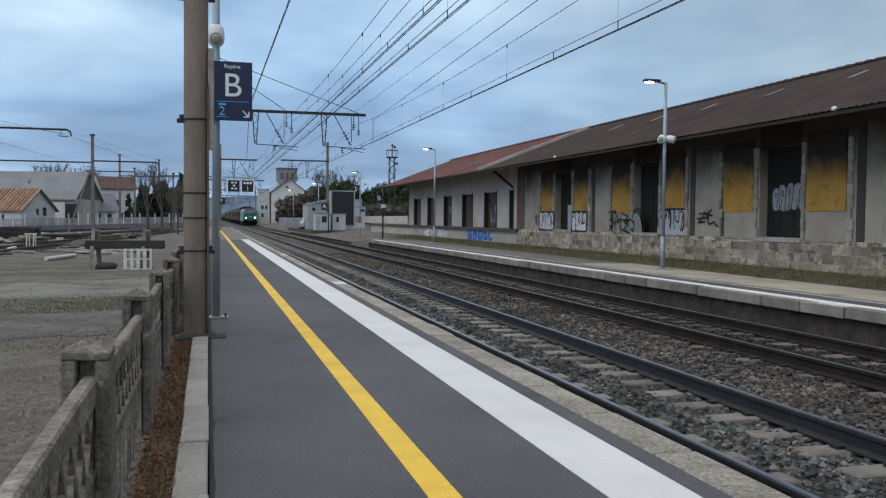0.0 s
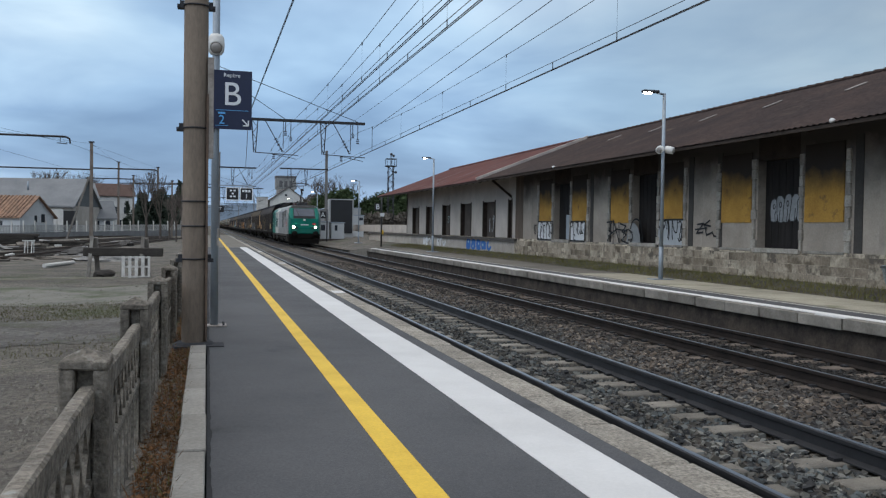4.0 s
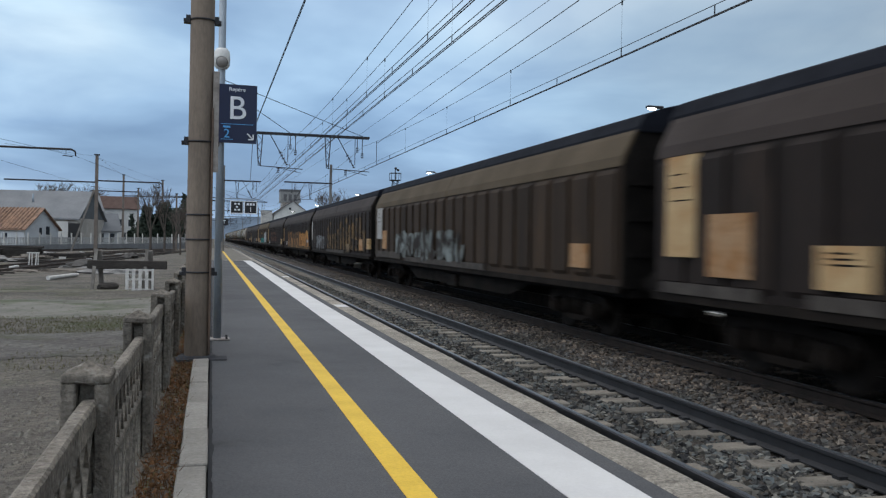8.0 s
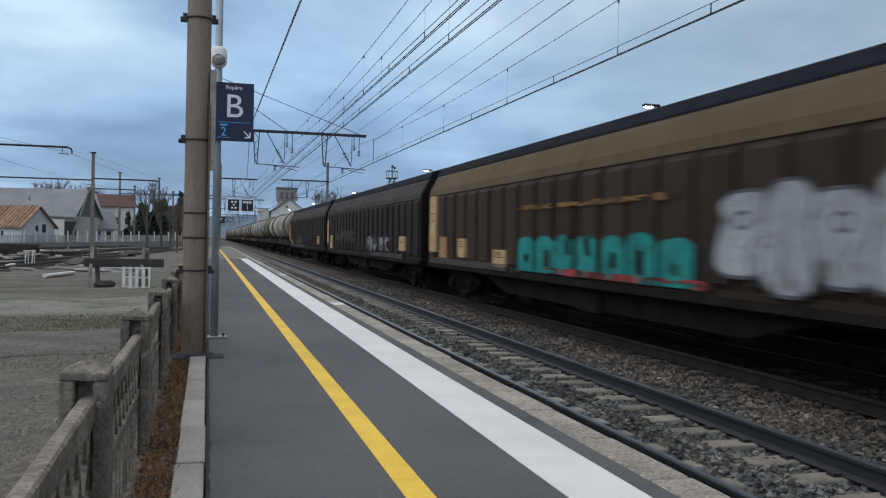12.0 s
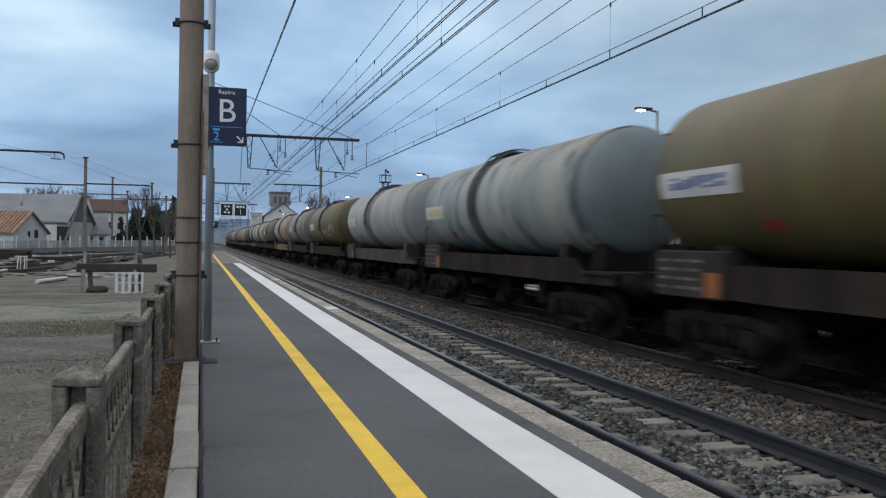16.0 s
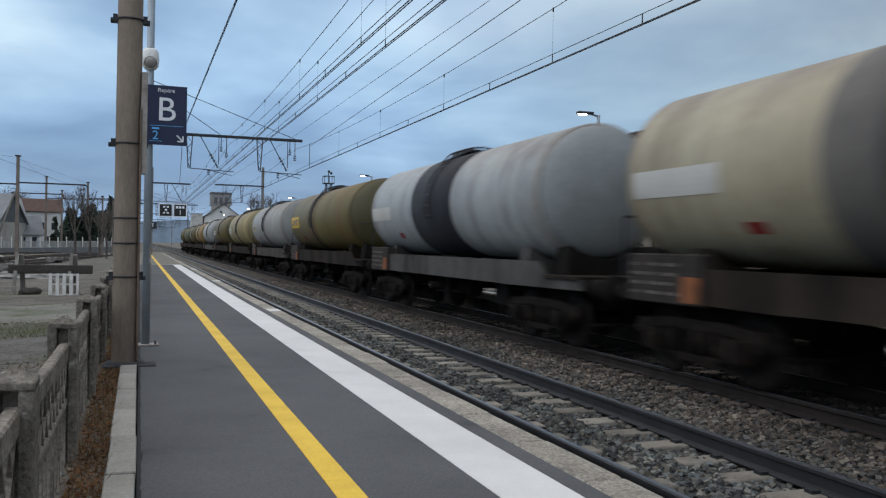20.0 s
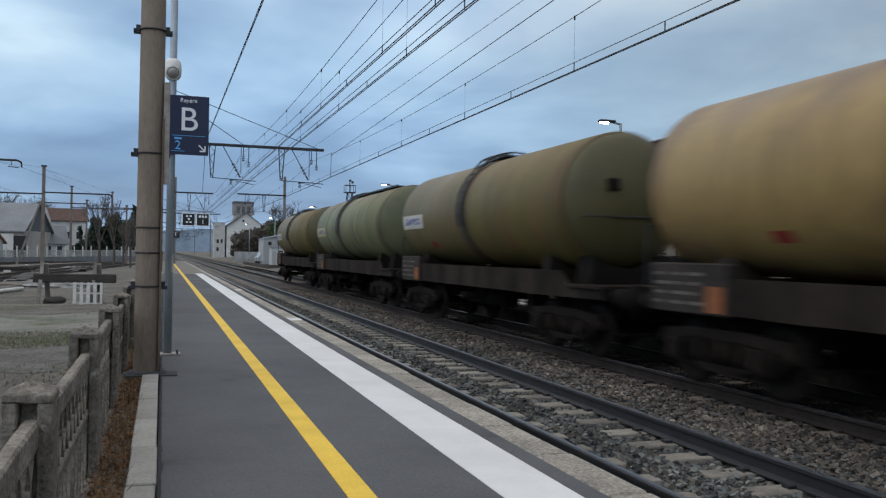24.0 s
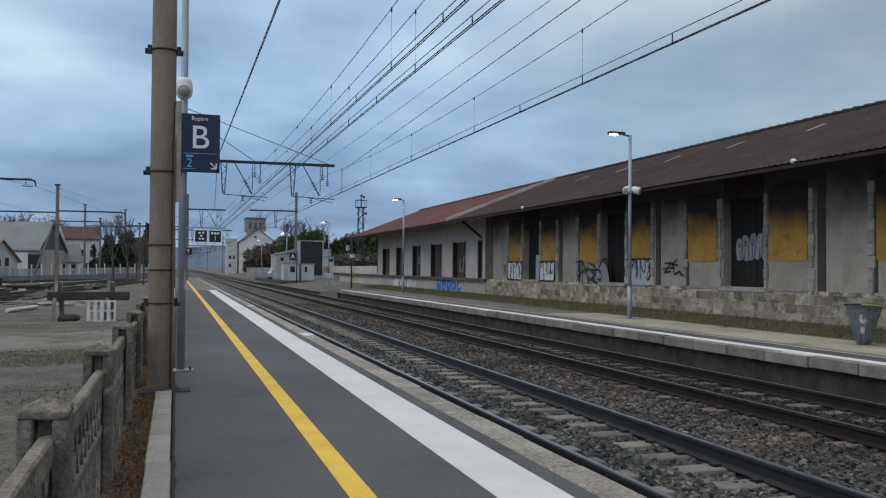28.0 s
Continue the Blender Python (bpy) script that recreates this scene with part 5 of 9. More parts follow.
def wheel_mesh():
    bm = bmesh.new()
    lathe(bm, [(-0.07, 0.46), (-0.035, 0.49), (-0.03, 0.455), (0.06, 0.45), (0.065, 0.38), (0.03, 0.35), (0.03, 0.14), (0.10, 0.12), (0.10, 0.05)], n=20, axis="x")
    return mesh_of("wheel", bm, M_WHEEL)


WHEEL_ME = wheel_mesh()


def bogie_frame_mesh():
    """Two cast side frames with spring windows, axle boxes, springs, bolster, brake beams and axles."""
    bm = bmesh.new()
    for s in (-1, 1):
        xa, xb = s * 0.94, s * 1.06
        top = [(-1.42, 0.60), (-1.30, 0.74), (-0.55, 0.80), (0.55, 0.80), (1.30, 0.74), (1.42, 0.60), (1.42, 0.50), (1.25, 0.60), (0.55, 0.66), (-0.55, 0.66), (-1.25, 0.60), (-1.42, 0.50)]
        low = [(-0.62, 0.36), (-0.40, 0.24), (0.40, 0.24), (0.62, 0.36), (0.62, 0.44), (0.38, 0.34), (-0.38, 0.34), (-0.62, 0.44)]
        posts = [[(y - 0.07, 0.34), (y + 0.07, 0.34), (y + 0.07, 0.68), (y - 0.07, 0.68)] for y in (-0.5, 0.5)]
        for pts in [top, low] + posts:
            a = [bm.verts.new((xa, y, z)) for y, z in pts]
            b = [bm.verts.new((xb, y, z)) for y, z in pts]
            bm.faces.new(a)
            bm.faces.new(b[::-1])
            for i in range(len(pts)):
                j = (i + 1) % len(pts)
                bm.faces.new((a[i], a[j], b[j], b[i]))
        for y in (-0.9, 0.9):
            x0, x1 = sorted((s * 0.96, s * 1.17))
            box(bm, x0, x1, y - 0.15, y + 0.15, 0.33, 0.62)
            tube(bm, (s * 1.15, y, 0.46), (s * 1.21, y, 0.46), 0.10, n=10)
            for e in (-0.24, 0.24):
                tube(bm, (s * 1.02, y + e, 0.36), (s * 1.02, y + e, 0.62), 0.065, n=8)
        for y in (-0.2, 0.0, 0.2):
            tube(bm, (s * 1.0, y, 0.34), (s * 1.0, y, 0.66), 0.07, n=8)
    box(bm, -1.0, 1.0, -0.22, 0.22, 0.60, 0.80)
    box(bm, -0.62, 0.62, -1.3, 1.3, 0.66, 0.99)
    for y in (-0.9, 0.9):
        tube(bm, (-0.8, y, 0.46), (0.8, y, 0.46), 0.08, n=8)
        for e in (-0.56, 0.56):
            tube(bm, (-0.85, y + e, 0.42), (0.85, y + e, 0.42), 0.035, n=6)
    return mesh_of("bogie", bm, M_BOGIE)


BOGIE_ME = bogie_frame_mesh()


def add_bogie(t, y, base=1.8, width=1.0):
    b = piece("bogie", BOGIE_ME, t, pose(0, y, 0))
    for s in (-1, 1):
        for dy in (-0.9, 0.9):
            piece("wheel", WHEEL_ME, b, pose(s * 0.76, dy, 0.46, 0, 0, 0 if s > 0 else 180))


def buffer_mesh():
    bm = bmesh.new()
    lathe(bm, [(-0.02, 0.10), (0.02, 0.24), (0.06, 0.24), (0.08, 0.09), (0.30, 0.085), (0.31, 0.15), (0.62, 0.16)], n=14, axis="y")
    return mesh_of("buffer", bm, M_UNDER)


BUFFER_ME = buffer_mesh()


def add_buffers(t, L, z=1.05, front=0.0):
    for s in (-1, 1):
        piece("buffer", BUFFER_ME, t, pose(s * 0.875, front, z))
        piece("buffer", BUFFER_ME, t, pose(s * 0.875, L, z, 0, 0, 180))


def vehicle(name, label, s):
    t = thing(name, label, "locomotive" if name == "electric_locomotive" else "freight wagon", "" if name == "electric_locomotive" else "freight wagons", at=pose(AXES[1], AT_ZERO + s, RAIL))
    TRAIN.append((t, s))
    return t


# ---- the electric locomotive ----
def build_loco():
    t = vehicle("electric_locomotive", "green, white and grey electric freight locomotive with raised pantograph", 0.0)
    green = surf("loco_green", (0.0, 0.15, 0.112), (0.0, 0.115, 0.086), scale=1.2, fine=30, rough=0.5, bump=0.03, grain=0.08)
    green.node_tree.nodes["Principled BSDF"].inputs["Specular IOR Level"].default_value = 0.2
    grey = surf("loco_grey", (0.245, 0.242, 0.236), (0.185, 0.182, 0.177), scale=1.0, fine=25, rough=0.5, bump=0.03, grain=0.1)
    white = surf("loco_white", (0.54, 0.53, 0.485), (0.43, 0.42, 0.385), scale=1.0, fine=25, rough=0.5, bump=0.03, grain=0.08)
    dgrey = surf("loco_dark_grey", (0.048, 0.046, 0.046), (0.03, 0.029, 0.029), scale=1.3, rough=0.8)
    glass = surf("cab_glass", (0.012, 0.015, 0.019), (0.009, 0.011, 0.014), rough=0.5, bump=0)
    glass.node_tree.nodes["Principled BSDF"].inputs["Specular IOR Level"].default_value = 0.15
    screen = surf("windscreen_glass", (0.03, 0.045, 0.07), (0.022, 0.034, 0.055), rough=0.14, bump=0)
    screen.node_tree.nodes["Principled BSDF"].inputs["Specular IOR Level"].default_value = 0.7
    soot = surf("loco_dirt", (0.072, 0.062, 0.054), (0.024, 0.021, 0.018), scale=2.2, fine=16, rough=0.85, grain=0.35, bump=0.1)
    grille = surf("grille_dark", (0.030, 0.031, 0.031), (0.02, 0.0205, 0.021), scale=3, fine=40, rough=0.85)
    red = paint("loco_red", (0.45, 0.03, 0.04))
    L = 17.5
    side = [(1.44, 0.98), (1.46, 1.5), (1.44, 2.6), (1.41, 2.95), (1.25, 3.25), (1.06, 3.40)]

    SLANT = -0.45
    TAPER = 0.45
    rake = lambda z: TAPER + 0.55 * max(0.0, z - 2.3)

    def sheet(name, y0, y1, mat, z_lo=None, label="", slant=0.0):
        """A length of both side walls; slant leans the colour joints, the cab ends are raked."""
        for s in (-1, 1):
            bm = bmesh.new()
            for (xa, za), (xb, zb) in zip(side[:-1], side[1:-1]):
                q = []
                for x, z, y in ((xa, za, y0), (xb, zb, y0), (xb, zb, y1), (xa, za, y1)):
                    dy = rake(z) if y == 0.0 else -rake(z) if y == L else slant * (z - 0.98)
                    q.append((s * x, y + dy, z))
                poly(bm, q)
            part(name, bm, mat, t, label)

    sheet("side_wall", 0.0, 9.5, grey, label="grey flank", slant=SLANT)
    sheet("side_wall", 9.5, 13.2, white, label="white flank", slant=SLANT)
    sheet("side_wall", 13.2, L, green, label="green flank", slant=SLANT)
    # pressed louvre slats down the machine room, cut where the colours change
    for i in range(12):
        z = 1.47 + i * 0.131
        cut = SLANT * (z - 0.98)
        for y0, y1, m in ((2.73, 3.52, grey), (4.75, 9.5 + cut, grey), (9.5 + cut, 13.2 + cut, white), (13.2 + cut, 14.3, green)):
            for s in (-1, 1):
                bm = bmesh.new()
                q = [(1.42, z + 0.122), (1.456, z + 0.122), (1.484, z + 0.035), (1.476, z + 0.012), (1.42, z + 0.018)]
                sweep(bm, [(s * x, zz) for x, zz in q], y0, y1)
                part("louvre", bm, m, t)
    # freight lettering, dark green on the white flank
    words("FRET", 1.05, t, surf("loco_green_dark", (0.0, 0.075, 0.055), (0.0, 0.06, 0.045), rough=0.5), pose(-1.495, 11.0, 1.95, 90, 0, -90), label="dark green freight lettering", bold=0.03).data.transform(Matrix(((1.22, 0.28, 0, 0), (0, 1.05, 0, 0), (0, 0, 1, 0), (0, 0, 0, 1))))
    # doors and windows
    for s in (-1, 1):
        for y0, y1, z0, z1, nm, m in ((1.96, 2.38, 2.48, 3.02, "cab_window", glass), (1.29, 1.62, 2.5, 2.98, "cab_window", glass), (3.62, 4.62, 1.55, 2.92, "grille_door", grille), (14.42, 15.25, 1.55, 2.92, "grille_door", grille), (15.62, 15.98, 2.48, 2.98, "cab_window", glass), (16.25, 16.6, 2.48, 2.98, "cab_window", glass), (10.65, 11.18, 2.43, 2.9, "side_window", glass)):
            bm = bmesh.new()
            x = 1.447 if z1 < 3.01 else 1.43
            deep = 1.49 if nm == "side_window" else 1.468
            box(bm, 1.38, deep, y0, y1, z0, z1)
            if s < 0:
                for v in bm.verts:
                    v.co.x *= -1
            pane = part(nm, bm, m, t, "dark grille door" if "door" in nm else "dark cab glass")
            for e0, e1, f0, f1 in ((y0 - 0.05, y0, z0 - 0.05, z1 + 0.05), (y1, y1 + 0.05, z0 - 0.05, z1 + 0.05), (y0, y1, z0 - 0.05, z0), (y0, y1, z1, z1 + 0.05)):
                bm = bmesh.new()
                box(bm, 1.38, deep + 0.012, e0, e1, f0, f1)
                if s < 0:
                    for v in bm.verts:
                        v.co.x *= -1
                part("frame", bm, white if nm == "side_window" else grey if y0 < 9 else green, pane)
        bm = bmesh.new()
        box(bm, 1.452, 1.468, 1.80, 2.56, 1.05, 2.40)
        if s < 0:
            for v in bm.verts:
                v.co.x *= -1
        part("cab_door", bm, grey, t)
    # red panel on the cab flank
    bm = bmesh.new()
    poly(bm, [(-1.474, 0.52, 1.64), (-1.474, 1.12, 1.66), (-1.474, 1.00, 1.92), (-1.474, 1.04, 2.06), (-1.474, 0.44, 1.99)])
    part("red_panel", bm, red, t, "small red operator panel")
    for i in range(3):
        bm = bmesh.new()
        box(bm, -1.478, -1.472, 0.55 + i * 0.155, 0.66 + i * 0.155, 1.72, 1.85)
        part("pale_bar", bm, paint("pale_plate_paint", (0.5, 0.55, 0.55)), t)
    for k in range(4):
        bm = bmesh.new()
        box(bm, -1.478, -1.46, 15.95 + k * 0.14, 16.05 + k * 0.14, 1.86, 1.96)
        part("pale_bar", bm, paint("pale_plate_paint", (0.5, 0.55, 0.55)), t)
    # lower skirt
    for s in (-1, 1):
        bm = bmesh.new()
        box(bm, 1.36, 1.44, TAPER, L - TAPER, 0.80, 1.0)
        for e, g in ((0.0, 1), (L, -1)):
            q = [(1.28, 1.0), (1.42, 1.0), (1.38, 0.38), (1.28, 0.38)]
            ys = sorted((e + g * TAPER, e + g * 1.5))
            sweep(bm, q, *ys)
        if s < 0:
            for v in bm.verts:
                v.co.x *= -1
        part("skirt", bm, soot, t, "dirty grey lower skirt")
    # roof
    bm = bmesh.new()
    sweep(bm, [(-1.255, 3.245), (-1.06, 3.40), (-0.9, 3.48), (0.9, 3.48), (1.06, 3.40), (1.255, 3.245)], 1.2, L - 1.2)
    part("roof", bm, grey, t)
    for y in (5.5, 7.4, 9.3, 11.2):
        bm = bmesh.new()
        sweep(bm, [(-0.98, 3.42), (-0.70, 3.82), (0.70, 3.82), (0.98, 3.42)], y, y + 1.75)
        rb = part("roof_grille", bm, M_UNDER, t, "dark roof ventilation grille")
        for i in range(9):
            bm = bmesh.new()
            bar(bm, (-1.0, y + 0.08 + i * 0.2, 3.43), (-0.72, y + 0.08 + i * 0.2, 3.835), 0.035)
            part("vent_slat", bm, dgrey, rb)
    # underframe, bogies
    bm = bmesh.new()
    box(bm, -1.2, 1.2, 6.6, 10.4, 0.35, 1.0)
    part("equipment_box", bm, M_UNDER, t, bevel=0.05)
    bm = bmesh.new()
    box(bm, -1.3, 1.3, 0.3, L - 0.3, 0.95, 1.05)
    part("floor", bm, M_UNDER, t)
    for y, w, z in ((5.7, 0.5, 0.55), (6.9, 0.8, 0.36), (8.3, 0.45, 0.5), (9.3, 0.9, 0.40), (11.0, 0.4, 0.55)):
        for sd in (-1, 1):
            bm = bmesh.new()
            x0, x1 = sorted((sd * 1.0, sd * 1.26))
            box(bm, x0, x1, y, y + w, z, 0.93)
            part("underfloor_case", bm, soot, t, "dusty underfloor equipment case", bevel=0.03)
    for y in (3.6, L - 3.6):
        add_bogie(t, y)
        bm = bmesh.new()
        box(bm, -1.25, -1.0, y - 1.7, y + 1.7, 0.45, 0.7)
        part("bogie_beam", bm, soot, t, bevel=0.04)
        bm = bmesh.new()
        box(bm, 1.0, 1.25, y - 1.7, y + 1.7, 0.45, 0.7)
        part("bogie_beam", bm, soot, t, bevel=0.04)
        for e in (-1.9, -0.95, 0.95):
            bm = bmesh.new()
            tube(bm, (-1.16, y + e, 0.40), (-1.16, y + e, 0.92), 0.09, n=10)
            part("coil_spring", bm, M_BOGIE, t)
        bm = bmesh.new()
        box(bm, -1.3, -1.1, y - 0.35, y + 0.35, 0.34, 0.62)
        part("sand_box", bm, soot, t, bevel=0.03)
    # cab ends: lower nose, windscreen, brow
    for end in (0, 1):
        d = -1 if end == 0 else 1
        y0 = 0.0 if end == 0 else L
        Y = lambda a: y0 + d * a
        prof = [(0.0, 0.98), (0.13, 1.10), (0.15, 1.55), (0.10, 2.30), (-0.74, 3.22), (-0.92, 3.36)]
        wid = [1.13, 1.15, 1.16, 1.16, 1.12, 1.0]

        def face(i, x0, x1, lift=0.0):
            (a, za), (b, zb) = prof[i], prof[i + 1]
            return [(x0 * wid[i], Y(a + lift), za), (x1 * wid[i], Y(a + lift), za), (x1 * wid[i + 1], Y(b + lift), zb), (x0 * wid[i + 1], Y(b + lift), zb)]

        bm = bmesh.new()
        for i in range(len(prof) - 2):
            poly(bm, face(i, -1, 1))
        nose = part("cab_front", bm, green, t, "green cab front")
        for s in (-1, 1):
            bm = bmesh.new()
            sp = [(1.44, 0.98), (1.46, 1.5), (1.44, 2.6), (1.41, 2.95), (1.25, 3.25), (1.06, 3.40)]
            for i in range(len(prof) - 1):
                (a, za), (b, zb) = prof[i], prof[i + 1]
                poly(bm, [(s * wid[i], Y(a), za), (s * wid[i + 1], Y(b), zb), (s * sp[i + 1][0], Y(-rake(sp[i + 1][1])), sp[i + 1][1]), (s * sp[i][0], Y(-rake(sp[i][1])), sp[i][1])])
            part("cab_corner", bm, green, t)
            if end == 0:
                bm2 = bmesh.new()
                for i in range(len(prof) - 1):
                    (a, za), (b, zb) = prof[i], prof[i + 1]
                    f0, f1 = Vector((s * wid[i], Y(a), za)), Vector((s * wid[i + 1], Y(b), zb))
                    g0, g1 = (Vector((s * sp[k][0], Y(-rake(sp[k][1])), sp[k][1])) for k in (i, i + 1))
                    off = Vector((s * 0.004, -0.004, 0.002))
                    poly(bm2, [f0.lerp(g0, 0.6) + off, f1.lerp(g1, 0.6) + off, g1 + off, g0 + off])
                part("cab_corner_band", bm2, grey, t, "grey rear half of the cab corner")
        bm = bmesh.new()
        poly(bm, [(-1.0, Y(-0.92), 3.36), (1.0, Y(-0.92), 3.36), (0.9, Y(-1.25), 3.48), (-0.9, Y(-1.25), 3.48)])
        poly(bm, face(4, -1, 1))
        part("brow", bm, dgrey, t, "dark brow above the windscreen")
        bm = bmesh.new()
        q = face(3, -0.80, 0.80, 0.012)
        k0, k1 = 0.03, 0.98
        lo = [Vector(q[0]).lerp(Vector(q[3]), k0), Vector(q[1]).lerp(Vector(q[2]), k0)]
        hi = [Vector(q[1]).lerp(Vector(q[2]), k1), Vector(q[0]).lerp(Vector(q[3]), k1)]
        poly(bm, lo + hi)
        part("windscreen_surround", bm, dgrey, nose, "dark grey windscreen surround")
        bm = bmesh.new()
        lo = [Vector(q[0]).lerp(Vector(q[3]), 0.26), Vector(q[1]).lerp(Vector(q[2]), 0.26)]
        hi = [Vector(q[1]).lerp(Vector(q[2]), 0.95), Vector(q[0]).lerp(Vector(q[3]), 0.95)]
        pts = [v * 1.0 + Vector((0, d * 0.008, 0)) for v in lo + hi]
        for v in pts:
            v.x *= 0.95
        poly(bm, pts)
        part("windscreen", bm, screen, nose, "dark sloping windscreen")
        for k in (0.08, 0.19):
            bm = bmesh.new()
            bar(bm, Vector(q[0]).lerp(Vector(q[3]), k), Vector(q[1]).lerp(Vector(q[2]), k), 0.03)
            part("grille_strip", bm, M_DARK, nose)
        bm = bmesh.new()
        w0, w1 = Vector(q[0]).lerp(Vector(q[1]), 0.3), Vector(q[3]).lerp(Vector(q[2]), 0.12)
        bar(bm, w0.lerp(w1, 0.24) + Vector((0, d * 0.03, 0)), w0.lerp(w1, 0.8) + Vector((0, d * 0.03, 0)), 0.025)
        part("wiper", bm, M_DARK, nose)
        bm = bmesh.new()
        poly(bm, [(-1.10, Y(0.136), 1.10), (1.10, Y(0.136), 1.10), (1.12, Y(0.152), 1.42), (-1.12, Y(0.152), 1.42)])
        part("nose_band", bm, surf("loco_nose_green", (0.0, 0.135, 0.10), (0.0, 0.11, 0.08), rough=0.5), nose, "darker green nose band")
        bm = bmesh.new()
        box(bm, -1.3, 1.3, min(Y(-0.1), Y(0.12)), max(Y(-0.1), Y(0.12)), 0.62, 1.02)
        part("buffer_beam", bm, M_UNDER, t, bevel=0.03)
        bm = bmesh.new()
        box(bm, -1.25, 1.25, min(Y(-0.1), Y(0.1)), max(Y(-0.1), Y(0.1)), 0.16, 0.6)
        part("snow_plough", bm, M_UNDER, t, bevel=0.04)
        for s in (-1, 1):
            bm = bmesh.new()
            lathe(bm, [(0.0, 0.125), (0.05, 0.115), (0.06, 0.085)], n=16, axis="y")
            for v in bm.verts:
                v.co = Vector((s * 0.92 + v.co.x, Y(0.14 + v.co.y), 1.6 + v.co.z))
            hl = part("headlight", bm, M_DARK, nose)
            bm = bmesh.new()
            lathe(bm, [(0.0, 0.10), (0.012, 0.095), (0.012, 0.03)], n=16, axis="y")
            for v in bm.verts:
                v.co = Vector((s * 0.92 + v.co.x, Y(0.195 + v.co.y), 1.6 + v.co.z))
            part("reflector", bm, glow("reflector_glow", (1.0, 0.84, 0.5), 8.0) if end == 0 else M_DARK, hl, "lit pale yellow reflector" if end == 0 else "")
            bm = bmesh.new()
            lathe(bm, [(0.0, 0.072), (0.03, 0.06), (0.035, 0.01)], n=16, axis="y")
            for v in bm.verts:
                v.co = Vector((s * 0.92 + v.co.x, Y(0.20 + v.co.y), 1.6 + v.co.z))
            part("headlight_lens", bm, glow("headlight_glow", (1.0, 0.84, 0.52), 300.0) if end == 0 else M_DARK, hl, "bright warm headlight lens" if end == 0 else "")
            bm = bmesh.new()
            lathe(bm, [(0.0, 0.10), (0.05, 0.09)], n=12, axis="y")
            for v in bm.verts:
                v.co = Vector((s * 0.66 + v.co.x, Y(0.14 + v.co.y), 1.52 + v.co.z))
            part("marker_light", bm, M_DARK, nose)
        bm = bmesh.new()
        box(bm, -0.33, 0.33, min(Y(0.12), Y(0.158)), max(Y(0.12), Y(0.158)), 1.74, 1.85)
        part("number_bar", bm, paint("pale_plate_paint", (0.5, 0.55, 0.55)), nose, "pale plain number bar")
        bm = bmesh.new()
        box(bm, 0.66, 0.94, min(Y(0.10), Y(0.152)), max(Y(0.10), Y(0.152)), 1.80, 1.94)
        part("red_panel", bm, red, nose)
        bm = bmesh.new()
        lathe(bm, [(0.0, 0.12), (0.04, 0.10)], n=14, axis="y")
        for v in bm.verts:
            v.co = Vector((v.co.x * 0.8, Y(0.10 + v.co.y), 2.20 + v.co.z * 0.8))
        part("badge", bm, paint("pale_plate_paint", (0.5, 0.55, 0.55)), nose, "round pale badge")
        for s in (-1, 1):
            ob = piece("buffer", BUFFER_ME, t, pose(s * 0.875, Y(0.72), 1.04, 0, 0, 0 if d < 0 else 180))
            bm = bmesh.new()
            box(bm, s * 0.875 - 0.33, s * 0.875 + 0.33, min(Y(0.10), Y(0.2)), max(Y(0.10), Y(0.2)), 0.78, 1.02)
            part("step_plate", bm, M_UNDER, t, bevel=0.02)
    # pantograph: base frame, lower arm to the knee, upper arm to the head
    bm = bmesh.new()
    for s in (-0.45, 0.45):
        tube(bm, (s, 2.6, 3.74), (s, 4.4, 3.74), 0.04, n=6)
    for y in (2.7, 4.3):
        tube(bm, (-0.6, y, 3.74), (0.6, y, 3.74), 0.04, n=6)
    pb = part("pantograph_base", bm, M_DARK, t)
    for s in (-0.5, 0.5):
        for y in (2.7, 4.3):
            bm = bmesh.new()
            lathe(bm, [(3.46, 0.06), (3.52, 0.10), (3.57, 0.06), (3.63, 0.10), (3.72, 0.05)], n=10, axis="z")
            for v in bm.verts:
                v.co += Vector((s, y, 0))
            part("insulator", bm, surf("brown_insulator", (0.08, 0.035, 0.03), rough=0.3), pb)
    bm = bmesh.new()
    tube(bm, (0, 3.9, 3.80), (0, 2.35, 4.85), 0.06, 0.045, n=8)
    tube(bm, (0.14, 4.1, 3.85), (0.1, 2.4, 4.80), 0.022, n=6)
    box(bm, -0.12, 0.16, 2.22, 2.46, 4.76, 4.94)
    part("lower_arm", bm, M_DARK, pb, "lower pantograph arm")
    bm = bmesh.new()
    for s in (-1, 1):
        tube(bm, (s * 0.06, 2.35, 4.85), (s * 0.38, 3.85, 5.42), 0.028, n=6)
    tube(bm, (-0.2, 3.2, 5.16), (0.2, 3.2, 5.16), 0.02, n=6)
    part("upper_arm", bm, M_DARK, pb, "upper pantograph arm")
    for y in (3.6, 4.05):
        bm = bmesh.new()
        tube(bm, (-0.55, y, 5.50), (0.55, y, 5.50), 0.03, n=6)
        for s in (-1, 1):
            tube(bm, (s * 0.55, y, 5.50), (s * 0.85, y, 5.32), 0.025, n=6)
        part("contact_strip", bm, M_DARK, pb)
    bm = bmesh.new()
    for s in (-0.5, 0.5):
        tube(bm, (s, 3.55, 5.44), (s, 4.1, 5.44), 0.02, n=6)
    part("head_frame", bm, M_DARK, pb)
    for y, w in ((4.8, 0.5), (13.4, 0.5), (15.0, 0.5)):
        bm = bmesh.new()
        box(bm, -0.5, 0.5, y, y + w, 3.45, 3.70)
        part("roof_equipment", bm, M_DARK, t, bevel=0.05)
